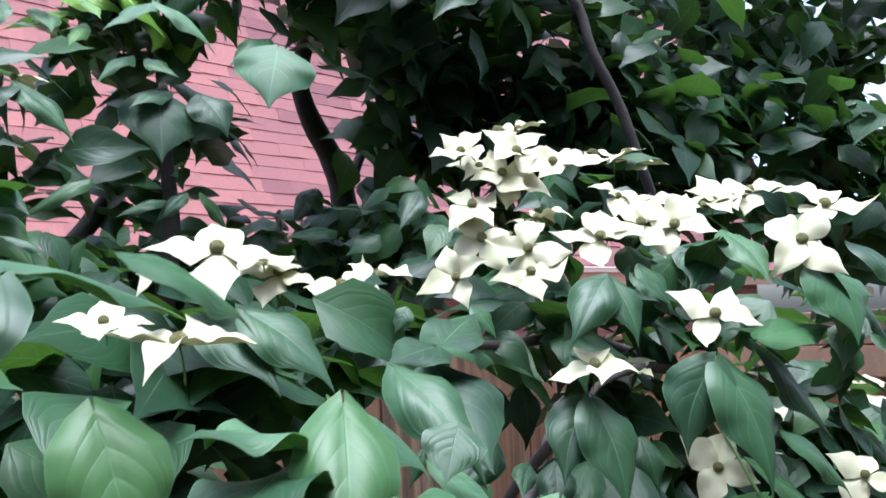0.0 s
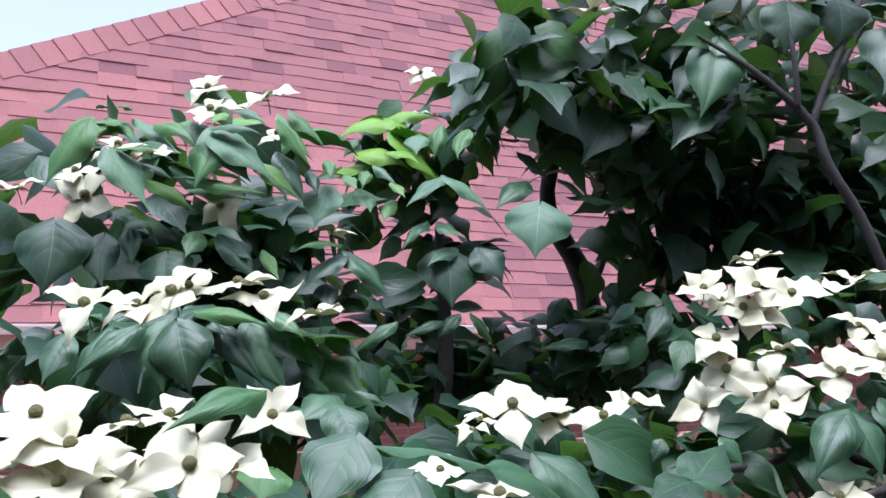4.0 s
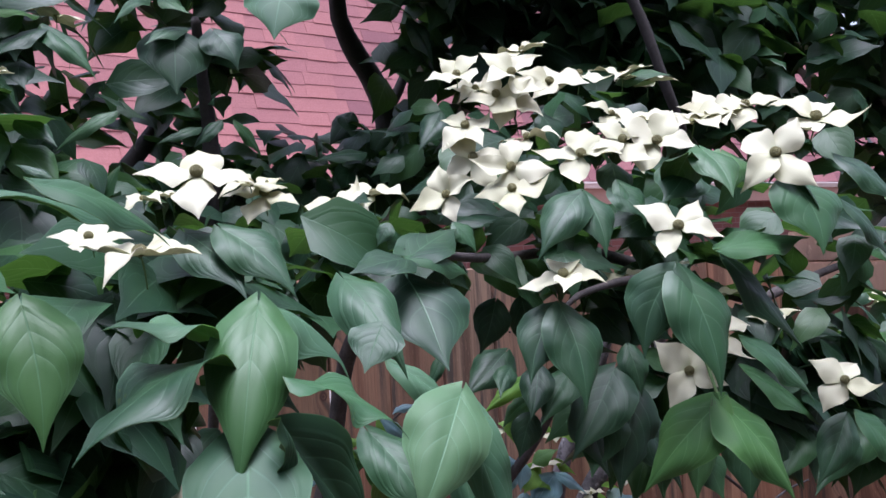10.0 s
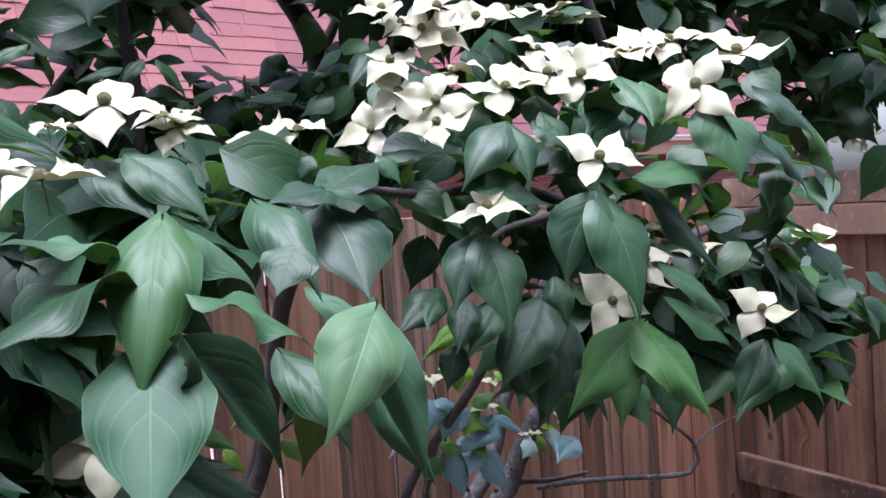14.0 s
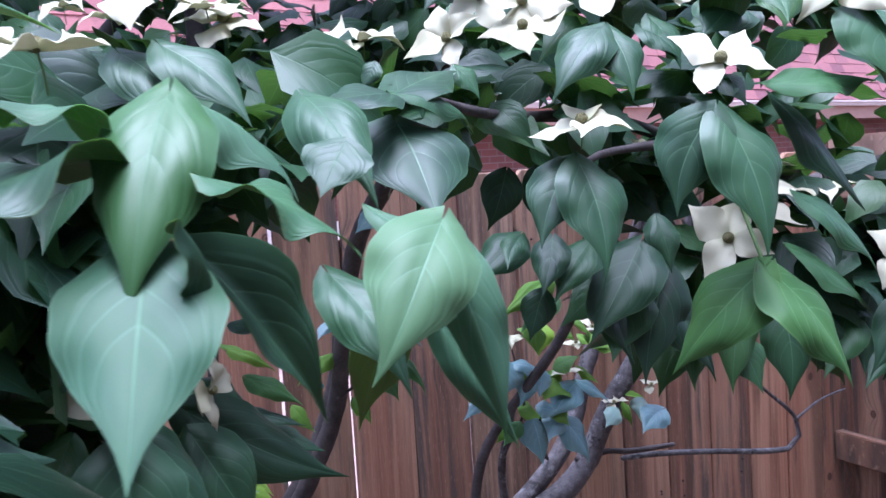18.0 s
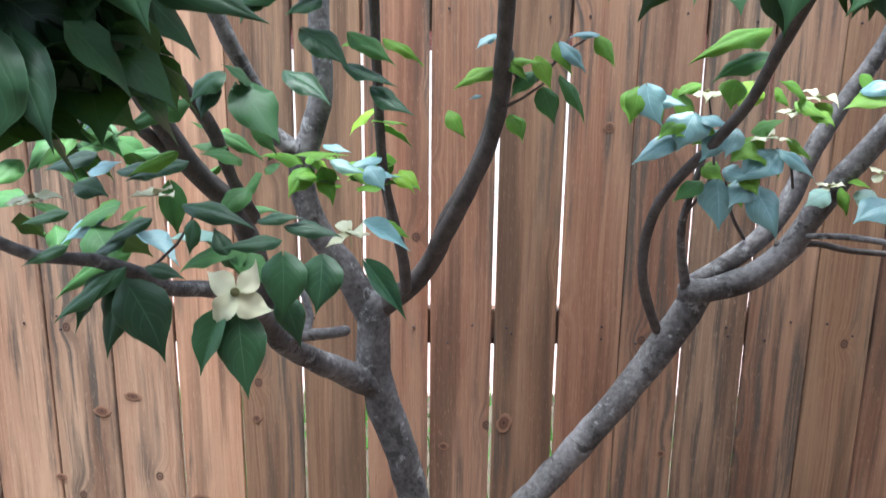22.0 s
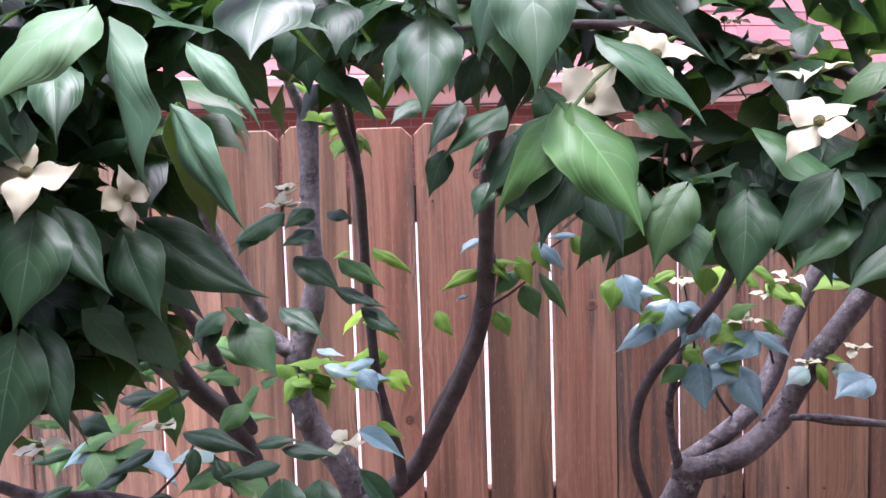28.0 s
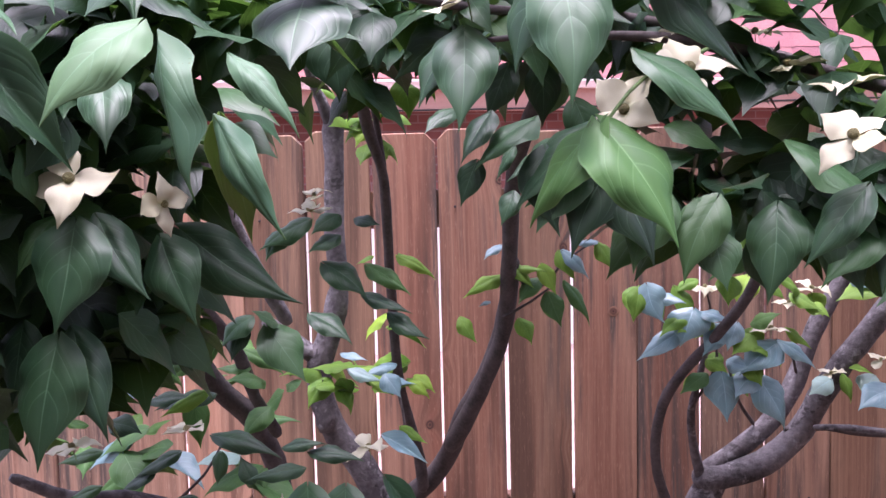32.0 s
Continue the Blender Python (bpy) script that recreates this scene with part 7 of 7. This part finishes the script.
pot = thing("plant_pot", "grey plastic plant pot filled with dark speckled soil", "pot", (PX, PY, 0))
smooth(part("rim", lathe(bmesh.new(), [(PR - 0.012, PZ - 0.04), (PR, PZ - 0.038), (PR + 0.003, PZ - 0.006), (PR - 0.002, PZ), (PR - 0.014, PZ - 0.002), (PR - 0.02, PZ - 0.02)], 48, True), POT_GREY, pot))
smooth(part("body", lathe(bmesh.new(), [(PR * 0.68, -0.01), (PR * 0.7, 0.0), (PR - 0.014, PZ - 0.039), (PR - 0.022, PZ - 0.039), (PR * 0.66, 0.012)], 48), POT_GREY, pot))
bm = bmesh.new()
rows = 14
for i in range(rows + 1):
    for j in range(36):
        r, a = (PR - 0.017) * i / rows, 2 * math.pi * j / 36
        p = Vector((r * math.cos(a), r * math.sin(a), 0))
        bm.verts.new((p.x, p.y, PZ - 0.035 + 0.012 * noise.noise(p * 40) + 0.006 * noise.noise(p * 120)))
bm.verts.ensure_lookup_table()
for i in range(rows):
    for j in range(36):
        bm.faces.new([bm.verts[a * 36 + b % 36] for a, b in ((i, j), (i + 1, j), (i + 1, j + 1), (i, j + 1))])
smooth(part("soil", bm, POTTING, pot))

# iron sun that leans by the fence, a plain disc with wavy rays
orn = thing("sun_ornament", "rusty purple-brown iron sun ornament with wavy rays", "ornament")
orn.matrix_basis = pose(1.288, 1.5, 0.212, -12, 8, 0)
R = 0.118
bm = lathe(bmesh.new(), [(R * 0.98, 0.0), (R, 0.003), (R * 0.8, 0.006), (R * 0.35, 0.009), (0.004, 0.01)], 40)
tube(bm, [(0.0, 0.05, 0.01, 0.004), (0.022, 0.035, 0.011, 0.005), (0.026, -0.01, 0.012, 0.006), (0.008, -0.045, 0.012, 0.008)], 6)
smooth(part("disc", bm, RUST, orn)).matrix_basis = pose(0, 0, 0, 90, 0, 0)
bm = bmesh.new()
left, right = [], []
for i in range(17):
    s = i / 16
    bend = lambda u: Vector((0.02 * math.sin(u * 5.6 - 0.4) * (0.5 + 0.6 * u), 0, R * 0.88 + u * 0.115))
    along_ray = (bend(s + 0.01) - bend(s - 0.01)).normalized()
    out = Vector((along_ray.z, 0, -along_ray.x))
    w = 0.034 - 0.034 * s if s < 0.45 else 0.0187 - 0.003 * (s - 0.45) - 0.6 * max(0, s - 0.94) ** 1.4
    left.append(bm.verts.new(bend(s) - out * w))
    right.append(bm.verts.new(bend(s) + out * w))
for i in range(16):
    bm.faces.new((left[i], right[i], right[i + 1], left[i + 1]))
g = bmesh.ops.extrude_face_region(bm, geom=list(bm.faces))
bmesh.ops.translate(bm, vec=(0, 0.005, 0), verts=[v for v in g["geom"] if isinstance(v, bmesh.types.BMVert)])
bmesh.ops.recalc_face_normals(bm, faces=bm.faces)
RAY = mesh_of("ray", bm, [RUST])
for i in range(14):
    piece("ray", RAY, pose(0, -0.004 - 0.001 * (i % 2), 0, 0, 360 * i / 14 + 6, 0) @ Matrix.Diagonal((-1 if i > 6 else 1, 1, 1, 1)), orn)

# pine straw round the trunks
srng = random.Random(17)
bm = bmesh.new()
for _ in range(2600):
    r, a = abs(srng.gauss(0, 0.28)), srng.uniform(0, 6.283)
    x, y = 0.66 + r * math.cos(a) * 1.2, 1.5 + r * math.sin(a) * 0.55
    if y > 1.66:
        continue
    z = 0.11 * math.exp(-((x - 0.68) ** 2 + (y - 1.52) ** 2) / 0.05) * srng.random() ** 0.5 + 0.006
    t, n = srng.uniform(0, 3.14), srng.uniform(0.04, 0.10)
    d = Vector((math.cos(t), math.sin(t), srng.uniform(-0.25, 0.25))) * n / 2
    s = Vector((-math.sin(t), math.cos(t), 0)) * 0.0011
    p = Vector((x, y, max(z, 0.006 + abs(d.z))))
    u = Vector((0, 0, 0.0016))
    q = [bm.verts.new(v) for v in (p - d - s, p + d - s, p + d + s, p - d + s, p - d + u, p + d + u)]
    bm.faces.new((q[0], q[1], q[5], q[4]))
    bm.faces.new((q[2], q[3], q[4], q[5]))
tagged(part("pine_straw", bm, STRAW), "reddish brown pine straw mulch round the trunks", "mulch", kind="stuff")
bm = bmesh.new()
for i in range(25):
    for j in range(17):
        x, y = 0.68 + (i - 12) * 0.035, 1.47 + (j - 8) * 0.023
        h = 0.085 * math.exp(-((x - 0.68) ** 2 + (y - 1.52) ** 2) / 0.05)
        bm.verts.new((x, y, h - 0.012 + 0.01 * noise.noise((x * 30, y * 30, 0))))
bm.verts.ensure_lookup_table()
for i in range(24):
    for j in range(16):
        bm.faces.new([bm.verts[a * 17 + b] for a, b in ((i, j), (i + 1, j), (i + 1, j + 1), (i, j + 1))])
tagged(smooth(part("mulch_mound", bm, STRAW)), "low mound of brown mulch", "mulch", kind="stuff")
